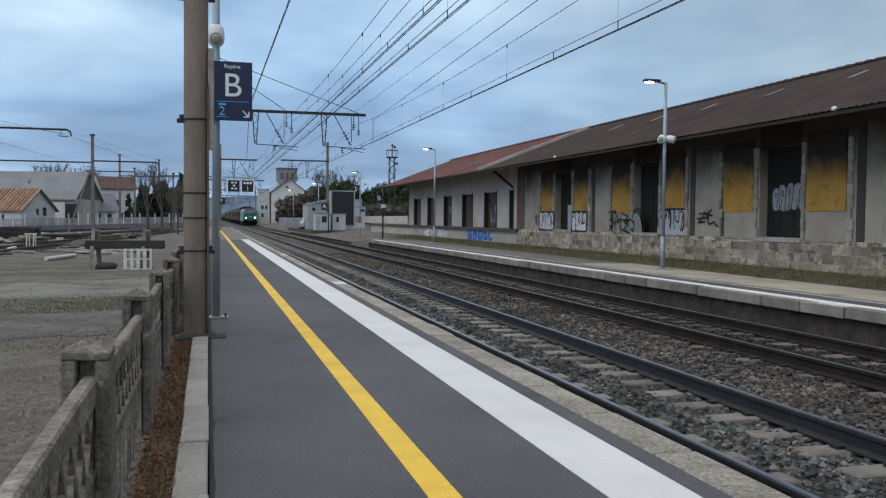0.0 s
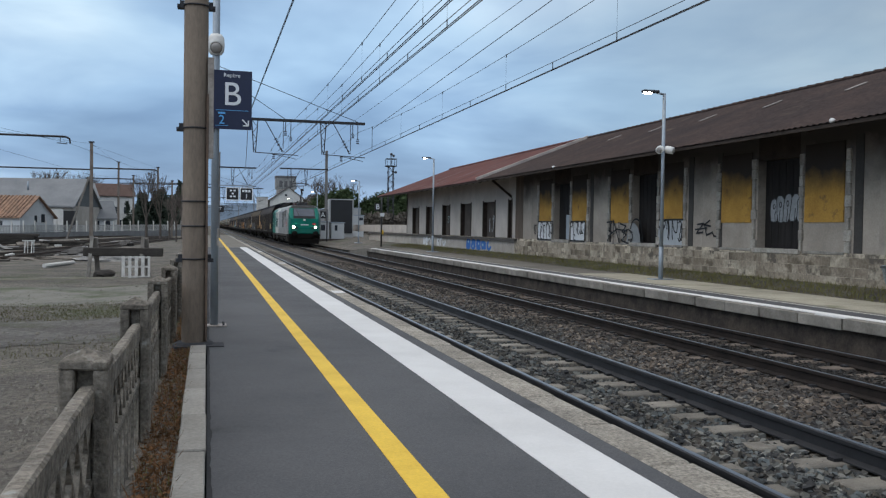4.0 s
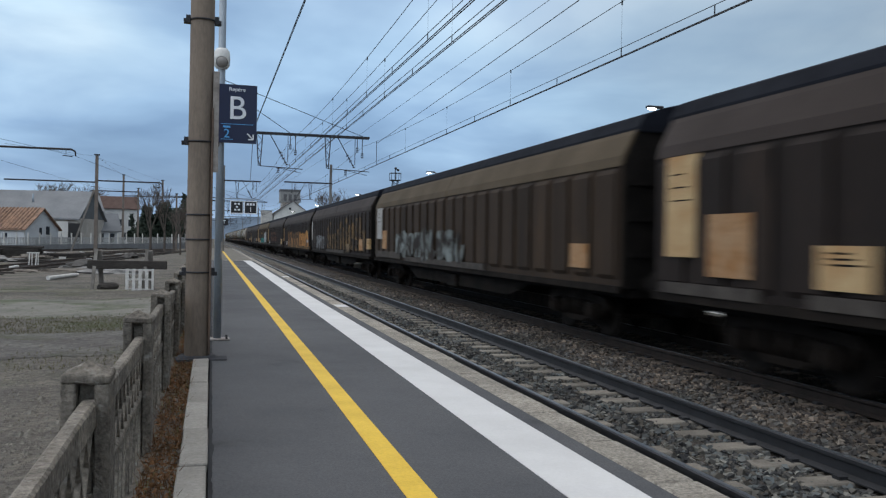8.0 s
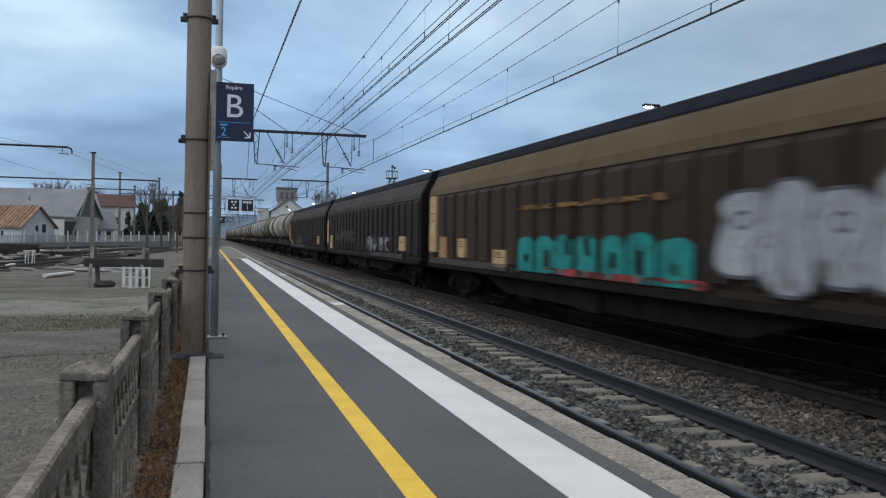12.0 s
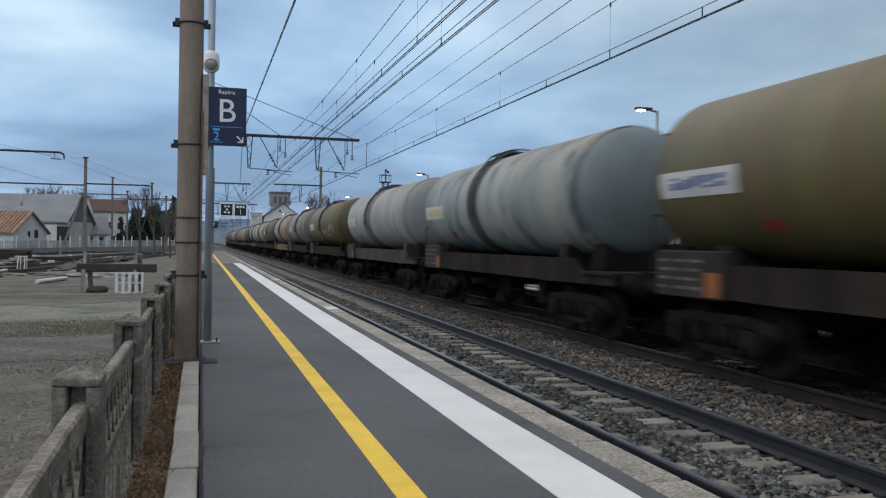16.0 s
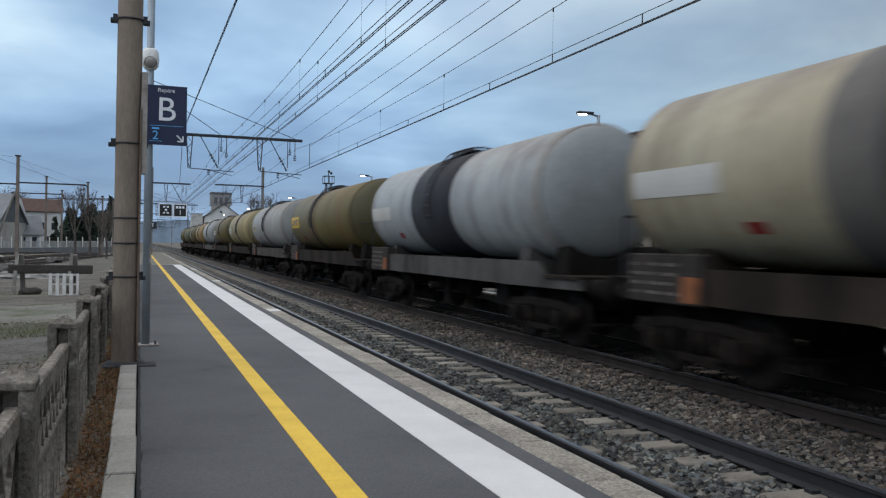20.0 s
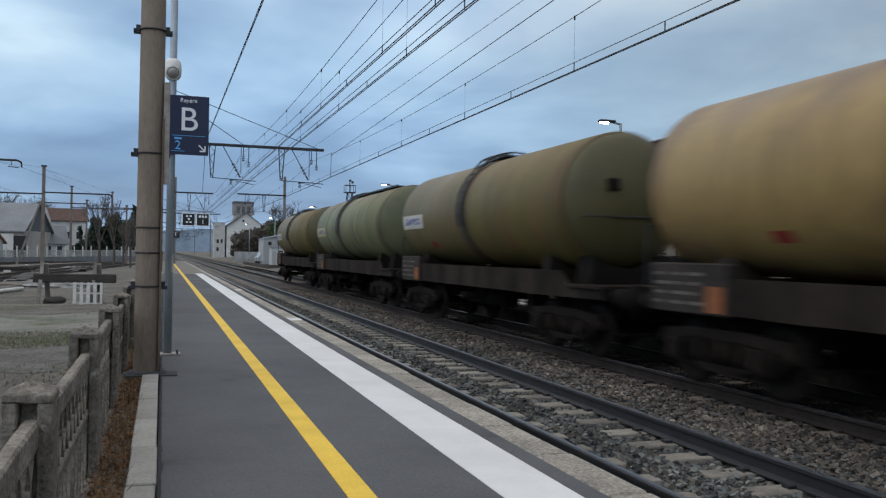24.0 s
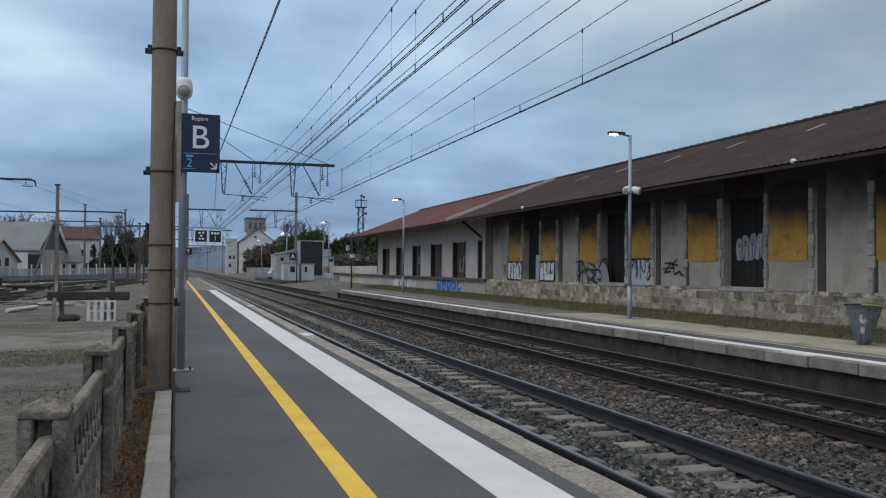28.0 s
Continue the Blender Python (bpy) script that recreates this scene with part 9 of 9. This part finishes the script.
def build_yard_fence():
    t = thing("yard_fence", "long white concrete post fence with pale mesh panels", "fence")
    pm = bmesh.new()
    box(pm, -0.05, 0.05, -0.05, 0.05, 0, 1.32)
    pme = mesh_of("post", pm, M_LIME)
    sm = bmesh.new()
    box(sm, 0, 0.085, -0.02, 0.02, 0.12, 0.88)
    rm = bmesh.new()
    box(rm, 0, 1.6, -0.015, 0.015, 0, 0.06)
    pale_mat = surf("pale_mesh", (0.40, 0.40, 0.39), rough=0.9)
    sme, rme = mesh_of("slat", sm, pale_mat), mesh_of("rail", rm, pale_mat)
    a, b = Vector((-22.5, 86, 0)), Vector((-2.6, 122, 0))
    d = b - a
    yaw = math.degrees(math.atan2(d.y, d.x))
    n = int(d.length / 1.6)
    for i in range(n):
        p = a + d * i / n
        zz = G + 0.35 + 0.4 * i / n
        piece("post", pme, t, pose(p.x, p.y, zz, 0, 0, yaw))
        here = pose(p.x, p.y, zz, 0, 0, yaw)
        for k in range(7):
            piece("slat", sme, t, here @ pose(0.11 + k * 0.2, 0, random.uniform(-0.01, 0.01)))
        for z in (0.25, 0.74):
            piece("rail", rme, t, here @ pose(0, 0.022, z))
    bm = bmesh.new()
    box(bm, -0.2, d.length, -0.1, 0.12, -0.5, 0.32, pose(a.x, a.y, G + 0.15, 0, -0.55, yaw))
    part("plinth", bm, surf("grey_plinth", (0.23, 0.235, 0.24), (0.17, 0.173, 0.178), rough=0.95), t, "grey plinth wall under the fence")


build_yard_fence()


def yard_mast(x, y, top, arms=(), r=0.16):
    t = thing("yard_mast", "weathered concrete overhead line mast in the yard", "mast", "yard masts", at=pose(x, y, G))
    bm = bmesh.new()
    box(bm, -r, r, -r, r, 0, top - G)
    for v in bm.verts:
        if v.co.z > 1:
            v.co.x *= 0.8
            v.co.y *= 0.8
    part("shaft", bm, surf("yard_mast_concrete", (0.20, 0.165, 0.14), (0.15, 0.125, 0.105), scale=2, rough=0.9), t)
    bm = bmesh.new()
    box(bm, -r * 1.5, r * 1.5, -r, r, top - G, top - G + 0.12)
    part("cap", bm, M_DARK, t)
    for x0, x1, z, hook in arms:
        bm = bmesh.new()
        tube(bm, (x0 - x, 0, z - G), (x1 - x, 0, z - G), 0.07, n=6)
        if hook:
            s = 1 if x1 > x0 else -1
            tube(bm, (x1 - x, 0, z - G), (x1 - x + 0.25 * s, 0, z - G - 0.12), 0.06, n=6)
            tube(bm, (x1 - x + 0.25 * s, 0, z - G - 0.12), (x1 - x + 0.28 * s, 0, z - G - 0.42), 0.05, n=6)
        part("arm", bm, M_DARK, t, "bent tubular arm")
        bm = bmesh.new()
        tube(bm, (x1 - x - 0.5, 0, z - G - 0.4), (x1 - x + 0.1, 0, z - G - 0.45), 0.03, n=5)
        tube(bm, (x1 - x - 0.3, 0, z - G - 0.35), (x1 - x - 0.3, 0, z - G - 0.05), 0.02, n=5)
        part("insulator", bm, M_DARK, t)


t = thing("leaning_stay", "weathered timber stay leaning against a mast", "mast", "yard masts")
bm = bmesh.new()
bar(bm, (-12.6, 86.6, -0.3), (-10.7, 87, 5.6), 0.16)
part("stay", bm, M_STEELGREY, t)
yard_mast(-16.0, 60, 8.5, ((-16, -8.8, 6.8, True),))
yard_mast(-10.5, 87, 8.8, ((-18.4, -10.5, 6.3, False), (-10.5, -4.9, 6.45, True)))
yard_mast(-12.6, 135, 10.2, ((-12.6, -3.2, 7.2, False),))
yard_mast(-7.4, 140, 9.9, ((-7.4, 0.5, 7.6, False),))
yard_mast(-9.2, 118, 7.4, ((-15, -9.2, 7.0, False),), 0.12)
yard_mast(-3.8, 100, 6.0, (), 0.1)
yard_mast(-2.7, 98, 5.6, (), 0.08)
for pts in ([(-12.7, 60, 7.0), (-10.5, 87, 8.7), (-12.6, 135, 10.1)], [(-18, 40, 7.2), (-8.6, 60, 6.4), (-5.0, 87, 6.0), (-3.5, 135, 6.6)], [(-16, 50, 6.6), (-11, 87, 5.9), (-9, 118, 6.9)], [(-10.5, 87, 8.6), (-7.4, 140, 9.8)]):
    wire("yard_wire", "thin dark wire over the yard", pts, 0.009, group="yard wires")


# ---- huts, signs and houses along the far side ----
def cabin(name, label, x, y, w, d, h, wall, extras=()):
    t = thing(name, label, "hut", at=pose(x, y, 0))
    bm = bmesh.new()
    box(bm, 0, w, 0, d, -0.3, h)
    part("body", bm, wall, t, bevel=0.03)
    bm = bmesh.new()
    box(bm, -0.08, w + 0.08, -0.08, d + 0.08, h, h + 0.1)
    part("roof", bm, M_GALV, t)
    for nm, x0, x1, z0, z1, m in extras:
        bm = bmesh.new()
        box(bm, x0, x1, -0.05, 0.0, z0, z1)
        part(nm, bm, m, t)
    return t


M_CABIN = paint("cabin_grey_white", (0.46, 0.47, 0.47), rough=0.6)
M_SHEET = surf("pale_sheet_metal", (0.38, 0.38, 0.375), (0.30, 0.30, 0.30), scale=0.8, rough=0.6)
bm = bmesh.new()
box(bm, 9.95, 18.2, 87.2, 116.0, -0.5, 0.08)
solid("hut_base", bm, M_BALLAST, "low dark gravel base under the huts", "ground", kind="structure", bevel=0.03)
t = thing("sheet_shed", "pale sheet-metal lean-to shed with sloping roof", "hut", at=pose(10.3, 95, -0.2))
bm = bmesh.new()
sweep(bm, [(0, 0), (2.7, 0), (2.7, 3.55), (0, 2.95)], 0, 5)
part("body", bm, M_SHEET, t)
bm = bmesh.new()
sweep(bm, [(-0.1, 2.94), (2.8, 3.58), (2.8, 3.66), (-0.1, 3.02)], -0.15, 5.1)
part("roof", bm, M_GALV, t)
bm = bmesh.new()
box(bm, 0.5, 0.85, -0.03, 0, 2.3, 2.65)
part("vent", bm, M_WINDOW, t)
t = thing("tall_black_panel_hut", "tall grey hut with a black front panel", "hut", at=pose(12.6, 93, 0))
bm = bmesh.new()
box(bm, 0, 2.55, 0, 1.9, -0.3, 4.28)
part("body", bm, M_SHEET, t)
bm = bmesh.new()
box(bm, 0.1, 2.42, -0.06, 0.0, 0.6, 4.18)
part("front_panel", bm, M_BLACK, t, "matt black panel")
cabin("white_cabin", "white portable cabin with a small window", 10.36, 88, 1.48, 2.2, 1.75, M_CABIN, (("window", 0.62, 1.1, 0.9, 1.5, M_WINDOW), ("door", 0.06, 0.40, 0.05, 1.5, M_SHEET)))
cabin("white_cabin", "white portable cabin beside the mast", 12.16, 88.5, 1.32, 2.0, 1.68, M_CABIN, (("window", 0.35, 0.62, 0.9, 1.45, M_WINDOW),))
cabin("white_cabin", "pale cabin with two dark vents", 16.1, 104, 2.1, 2.2, 2.65, M_CABIN, (("vent", 0.1, 0.6, 2.1, 2.45, M_WINDOW), ("vent", 1.5, 2.0, 2.1, 2.45, M_WINDOW)))
cabin("sheet_annex", "pale sheet annex behind the cabin", 16.2, 112, 3.0, 3.0, 3.7, M_SHEET)
house("white_villa", "white house with a dark hipped roof", pose(13.5, 212, 0, 0, 0, -90), 12, 8.3, 7.0, 10.0, M_STUCCO, surf("dark_roof", (0.085, 0.075, 0.072), rough=0.9), windows=(("g", 2.0, 4.2, 0.9, 1.2), ("g", 4.4, 4.2, 0.9, 1.2), ("g", 6.6, 4.2, 0.9, 1.2), ("g", 3.6, 8.0, 0.5, 0.5)), gable=M_STUCCO)
t = thing("water_tower", "grey concrete block tower with flat top", "tower", at=pose(24.0, 320, 0))
bm = bmesh.new()
box(bm, 0.3, 6.4, 0, 6, -0.3, 18.0)
part("shaft", bm, M_BLOCK, t)
bm = bmesh.new()
box(bm, -0.2, 6.9, -0.5, 6.5, 14.6, 19.0)
part("tank", bm, surf("tower_grey", (0.27, 0.27, 0.265), rough=0.9), t)
for x in (0.9, 2.7, 4.5):
    bm = bmesh.new()
    box(bm, x, x + 1.1, -0.56, -0.5, 15.2, 17.6)
    part("panel", bm, surf("tower_dark", (0.13, 0.13, 0.135), rough=0.9), t)
bm = bmesh.new()
box(bm, -0.3, 7.0, -0.6, 6.6, 18.6, 19.4)
part("parapet", bm, surf("tower_dark", (0.13, 0.13, 0.135), rough=0.9), t)
cabin("signal_building", "narrow pale signal building by the line", 10.84, 200, 2.3, 5, 7.7, surf("faded_wall", (0.52, 0.50, 0.47), rough=0.9), (("window", 0.5, 1.0, 3.2, 4.0, M_WINDOW), ("window", 0.5, 1.0, 1.4, 2.2, M_WINDOW), ("window", 1.4, 1.8, 3.2, 4.0, M_WINDOW)))
t = thing("grey_panel_fence", "low grey panel fence beside the line", "fence")
for i in range(10):
    bm = bmesh.new()
    box(bm, 10.3 + i * 0.59, 10.3 + i * 0.59 + 0.54, 135 + i * 0.5, 135.07 + i * 0.5, -0.3, 1.35)
    part("panel", bm, M_SHEET, t)
t = thing("parked_car", "small pale parked car beside the huts", "car", at=pose(9.95, 97, 0))
bm = bmesh.new()
sweep(bm, [(0.0, 0.3), (1.5, 0.3), (1.55, 0.75), (1.3, 0.85), (1.15, 1.3), (0.35, 1.3), (0.2, 0.85), (-0.05, 0.75)], 0, 3.6)
part("body", bm, paint("car_silver", (0.4, 0.42, 0.44), rough=0.3), t, bevel=0.04)
bm = bmesh.new()
box(bm, 0.35, 1.15, -0.02, 0.0, 0.88, 1.25)
part("window", bm, M_WINDOW, t)
for x in (0.1, 1.4):
    for y in (0.6, 3.0):
        bm = bmesh.new()
        tube(bm, (x - 0.1, y, 0.28), (x + 0.1, y, 0.28), 0.28, n=14)
        part("wheel", bm, M_BLACK, t)


def letter_sign(x, y, z, text, w, h, pole_top):
    t = thing("letter_sign", "black square platform sign with a white letter on a post", "sign", "letter signs", at=pose(x, y, 0))
    bm = bmesh.new()
    tube(bm, (0.1 + w / 2, 0.05, -0.4), (0.1 + w / 2, 0.05, pole_top), 0.06, n=8)
    part("post", bm, M_DARK, t)
    bm = bmesh.new()
    box(bm, -w / 2, w / 2, -0.03, 0.03, z, z + h)
    s = part("panel", bm, M_BLACK, t)
    words(text, h * 0.9, s, M_SIGNW, pose(0, -0.034, z + h / 2, 90, 0, 0))
    return t


letter_sign(10.85, 85, 2.1, "A", 0.62, 0.68, 3.0)
sb = letter_sign(11.85, 62, 2.5, "B", 0.42, 0.56, 3.5)
bm = bmesh.new()
tube(bm, (0.41, 0.05, 0.8), (0.41, 0.05, 1.1), 0.075, n=8)
part("yellow_band", bm, M_YELLOW, sb, "yellow painted band")
bm = bmesh.new()
box(bm, 0.2, 0.5, -0.05, 0.05, 2.1, 2.35)
part("small_plate", bm, M_SIGNW, sb)


def speed_board():
    t = thing("track_indicator_board", "pair of black indicator boards with white borders over the platform", "sign", at=pose(0, 55, 0))
    bm = bmesh.new()
    tube(bm, (0.42, 0, 0), (0.42, 0, 4.0), 0.07, n=8)
    part("post", bm, M_GALV, t)
    bm = bmesh.new()
    bar(bm, (0.42, 0, 3.75), (2.7, 0, 3.75), 0.06)
    part("arm", bm, M_GALV, t)
    for i, x in enumerate((1.06, 1.89)):
        bm = bmesh.new()
        box(bm, x, x + 0.79, -0.03, 0.03, 2.84, 3.64)
        b = part("board", bm, M_SIGNW, t, "white border board")
        bm = bmesh.new()
        box(bm, x + 0.05, x + 0.74, -0.036, -0.03, 2.89, 3.59)
        part("face", bm, M_BLACK, b, "black face")
        if i:
            words("1", 0.42, b, M_SIGNW, pose(x + 0.4, -0.04, 3.10, 90, 0, 0))
            for k in range(3):
                bm = bmesh.new()
                box(bm, x + 0.15 + k * 0.18, x + 0.28 + k * 0.18, -0.042, -0.036, 3.36, 3.50)
                part("text_bar", bm, M_SIGNW, b)
        else:
            for k, (u, v) in enumerate(((0.24, 0.5), (0.45, 0.5), (0.34, 0.32), (0.24, 0.14), (0.45, 0.14))):
                bm = bmesh.new()
                box(bm, x + u, x + u + 0.13, -0.042, -0.036, 2.89 + v, 2.89 + v + 0.10)
                part("text_bar", bm, M_SIGNW, b)
    bm = bmesh.new()
    box(bm, 0.5, 0.95, -0.03, 0.03, 2.1, 2.5)
    part("small_board", bm, M_BLACK, t)
    words("T", 0.3, t, M_SIGNW, pose(0.72, -0.035, 2.3, 90, 0, 0))


speed_board()


def light_mast():
    t = thing("lattice_light_mast", "tall dark lattice mast with a lamp platform", "mast", at=pose(22.7, 110, 0))
    bm = bmesh.new()
    for sx in (-1, 1):
        for sy in (-1, 1):
            bar(bm, (sx * 0.42, sy * 0.42, -0.3), (sx * 0.3, sy * 0.3, 9.2), 0.08)
    part("leg", bm, M_DARK, t)
    bm = bmesh.new()
    for i in range(12):
        a, b = i * 0.76, (i + 1) * 0.76
        s = 1 if i % 2 else -1
        for y in (-0.38, 0.38):
            bar(bm, (s * 0.38, y, a), (-s * 0.38, y, b), 0.05)
        for x in (-0.38, 0.38):
            bar(bm, (x, s * 0.38, a), (x, -s * 0.38, b), 0.05)
    part("lattice", bm, M_DARK, t)
    for z in (9.2, 10.1):
        bm = bmesh.new()
        for a, b in (((-0.62, -0.62), (0.62, -0.62)), ((0.62, -0.62), (0.62, 0.62)), ((0.62, 0.62), (-0.62, 0.62)), ((-0.62, 0.62), (-0.62, -0.62))):
            bar(bm, (*a, z), (*b, z), 0.07)
        part("platform_rail", bm, M_DARK, t)
    bm = bmesh.new()
    for a in ((-0.62, -0.62), (0.62, -0.62), (0.62, 0.62), (-0.62, 0.62), (0, -0.62)):
        bar(bm, (*a, 9.2), (*a, 10.1), 0.05)
    box(bm, -0.62, 0.62, -0.62, 0.62, 9.12, 9.2)
    bar(bm, (0, 0, 9.2), (0, 0, 10.7), 0.1)
    part("platform", bm, M_DARK, t)
    for x, z in ((0.0, 10.7), (0.3, 10.5), (0.6, 8.4)):
        bm = bmesh.new()
        lathe(bm, [(-0.15, 0.08), (0.0, 0.17), (0.12, 0.17), (0.14, 0.06)], n=10, axis="y")
        for v in bm.verts:
            v.co += Vector((x, -0.3, z))
        part("floodlight", bm, M_DARK, t)


light_mast()


def distance():
    """Low misty hills, far behind everything."""
    bm = bmesh.new()
    r = random.Random(4)
    n = 160
    for ring, (R, h0, h1) in enumerate(((1500, 18, 42), (2200, 30, 70))):
        prev = None
        for i in range(n + 1):
            a = radians(-100 + 200 * i / n)
            h = h0 + (h1 - h0) * (0.5 + 0.5 * noise.noise(Vector((i * 0.13, ring * 5.0, 0.3))))
            p = (R * math.sin(a), R * math.cos(a), -2), (R * 1.01 * math.sin(a), R * 1.01 * math.cos(a), h)
            cur = [bm.verts.new(q) for q in p]
            if prev:
                bm.faces.new((prev[0], cur[0], cur[1], prev[1]))
            prev = cur
    # distance haze is put into the hills' blue-grey colour
    solid("distant_hills", bm, surf("misty_hill", (0.20, 0.25, 0.31), (0.16, 0.205, 0.26), scale=0.01, fine=0.05, rough=1.0, bump=0), "low blue-grey misty hills on the horizon", "hills", kind="structure")


distance()

# ---- small pieces of the setting ----
def build_pieces():
    k = bmesh.new()
    box(k, 2.425, EDGE, 0.006, 0.994, -0.17, 0.0)
    kerb = mesh_of("kerb_stone", k, M_KERB, bevel=0.012)
    for i in range(-6, 60):
        piece("kerb_stone", kerb, platform, pose(random.uniform(-0.006, 0.006), 0.35 + i * 1.02, random.uniform(-0.006, 0.004)))
    bm = bmesh.new()
    box(bm, 2.425, EDGE, 61.6, 116, -0.17, 0.0)
    part("kerb_far", bm, M_KERB, platform)
    e = bmesh.new()
    box(e, -0.168, -0.006, 0.004, 0.996, -0.2, 0.022)
    edg = mesh_of("edging_stone", e, M_EDGING, bevel=0.008)
    for i in range(-6, 58):
        piece("edging_stone", edg, platform, pose(random.uniform(-0.008, 0.004), 0.2 + i * 1.0 + (0.9 if i > 9 else 0) * 0, random.uniform(-0.008, 0.006)))
    f = bmesh.new()
    box(f, EDGE_FAR, 9.87, 0.012, 1.05, -0.185, 0.0)
    far = mesh_of("kerb_stone", f, surf("far_kerb", (0.24, 0.222, 0.195), (0.13, 0.118, 0.102), scale=2, fine=30, rough=0.95, rand=0.16), bevel=0.01)
    for i in range(-8, 50):
        piece("kerb_stone", far, far_platform, pose(random.uniform(-0.01, 0.01), 0.85 + i * 1.07, random.uniform(-0.012, 0.002)))
    # sleepers
    s = bmesh.new()
    for sx in (-1, 1):
        v = box(s, sx * 0.70 - 0.48, sx * 0.70 + 0.48, -0.145, 0.145, -0.18, 0.0)
        for q in v:
            if q.co.z > -0.01:
                q.co.x = sx * 0.70 + (q.co.x - sx * 0.70) * 0.96
                q.co.y *= 0.84
    bar(s, (-0.5, 0, -0.09), (0.5, 0, -0.09), 0.07)
    sl = [mesh_of("sleeper", s.copy(), m, bevel=0.012) for m in (M_SLEEPER, surf("grimy_sleeper", (0.125, 0.10, 0.082), (0.08, 0.066, 0.055), scale=2.5, fine=40, rough=0.95, rand=0.25))]
    clip = bmesh.new()
    for sx in (-1, 1):
        box(clip, sx * 0.11 - 0.04, sx * 0.11 + 0.04, -0.045, 0.045, 0.0, 0.028)
    cm = mesh_of("rail_clip", clip, M_RAIL)
    for tr, cx, sm in zip(TRACKS, AXES, sl):
        for i in range(-20, 110):
            o = piece("sleeper", sm, tr, pose(cx + random.uniform(-0.02, 0.02), i * 0.6, -0.532 + random.uniform(-0.008, 0.006), 0, 0, random.uniform(-0.8, 0.8)))
            if i < 40:
                for q in (-1, 1):
                    piece("rail_clip", cm, o, pose(q * 0.7525, 0, 0.0))
        bm = bmesh.new()
        for i in range(110, 700):
            y = i * 0.6
            box(bm, cx - 1.2, cx + 1.2, y - 0.11, y + 0.11, -0.7, -0.532)
        tagged(part("far_sleepers", bm, M_SLEEPER, tr), kind="stuff")

    # squared stones of the dock wall
    widths = (0.36, 0.44, 0.52, 0.62, 0.74)
    courses = ((0.09, 0.235), (0.33, 0.225), (0.56, 0.215))
    shapes = {}
    for c, (z0, hh) in enumerate(courses):
        for w in widths:
            b = bmesh.new()
            box(b, -0.004, 0.03, 0.0, w - 0.005, 0.0, hh - 0.004)
            shapes[c, w] = mesh_of("wall_stone", b, M_DOCKSTONE, bevel=0.005)
    for c, (z0, hh) in enumerate(courses):
        y = -1.0 + c * 0.23
        while y < 38.4:
            w = random.choice(widths)
            piece("wall_stone", shapes[c, w], shed, pose(WALL - 0.02 + random.uniform(-0.004, 0.006), y, z0))
            y += w


build_pieces()


# ---- what moves ----
def motions():
    for t, s in TRAIN:
        walk(t, [(k, pose(AXES[1], AT_ZERO + s - SPEED * k, RAIL)) for k in (0, 14, 28)])


motions()
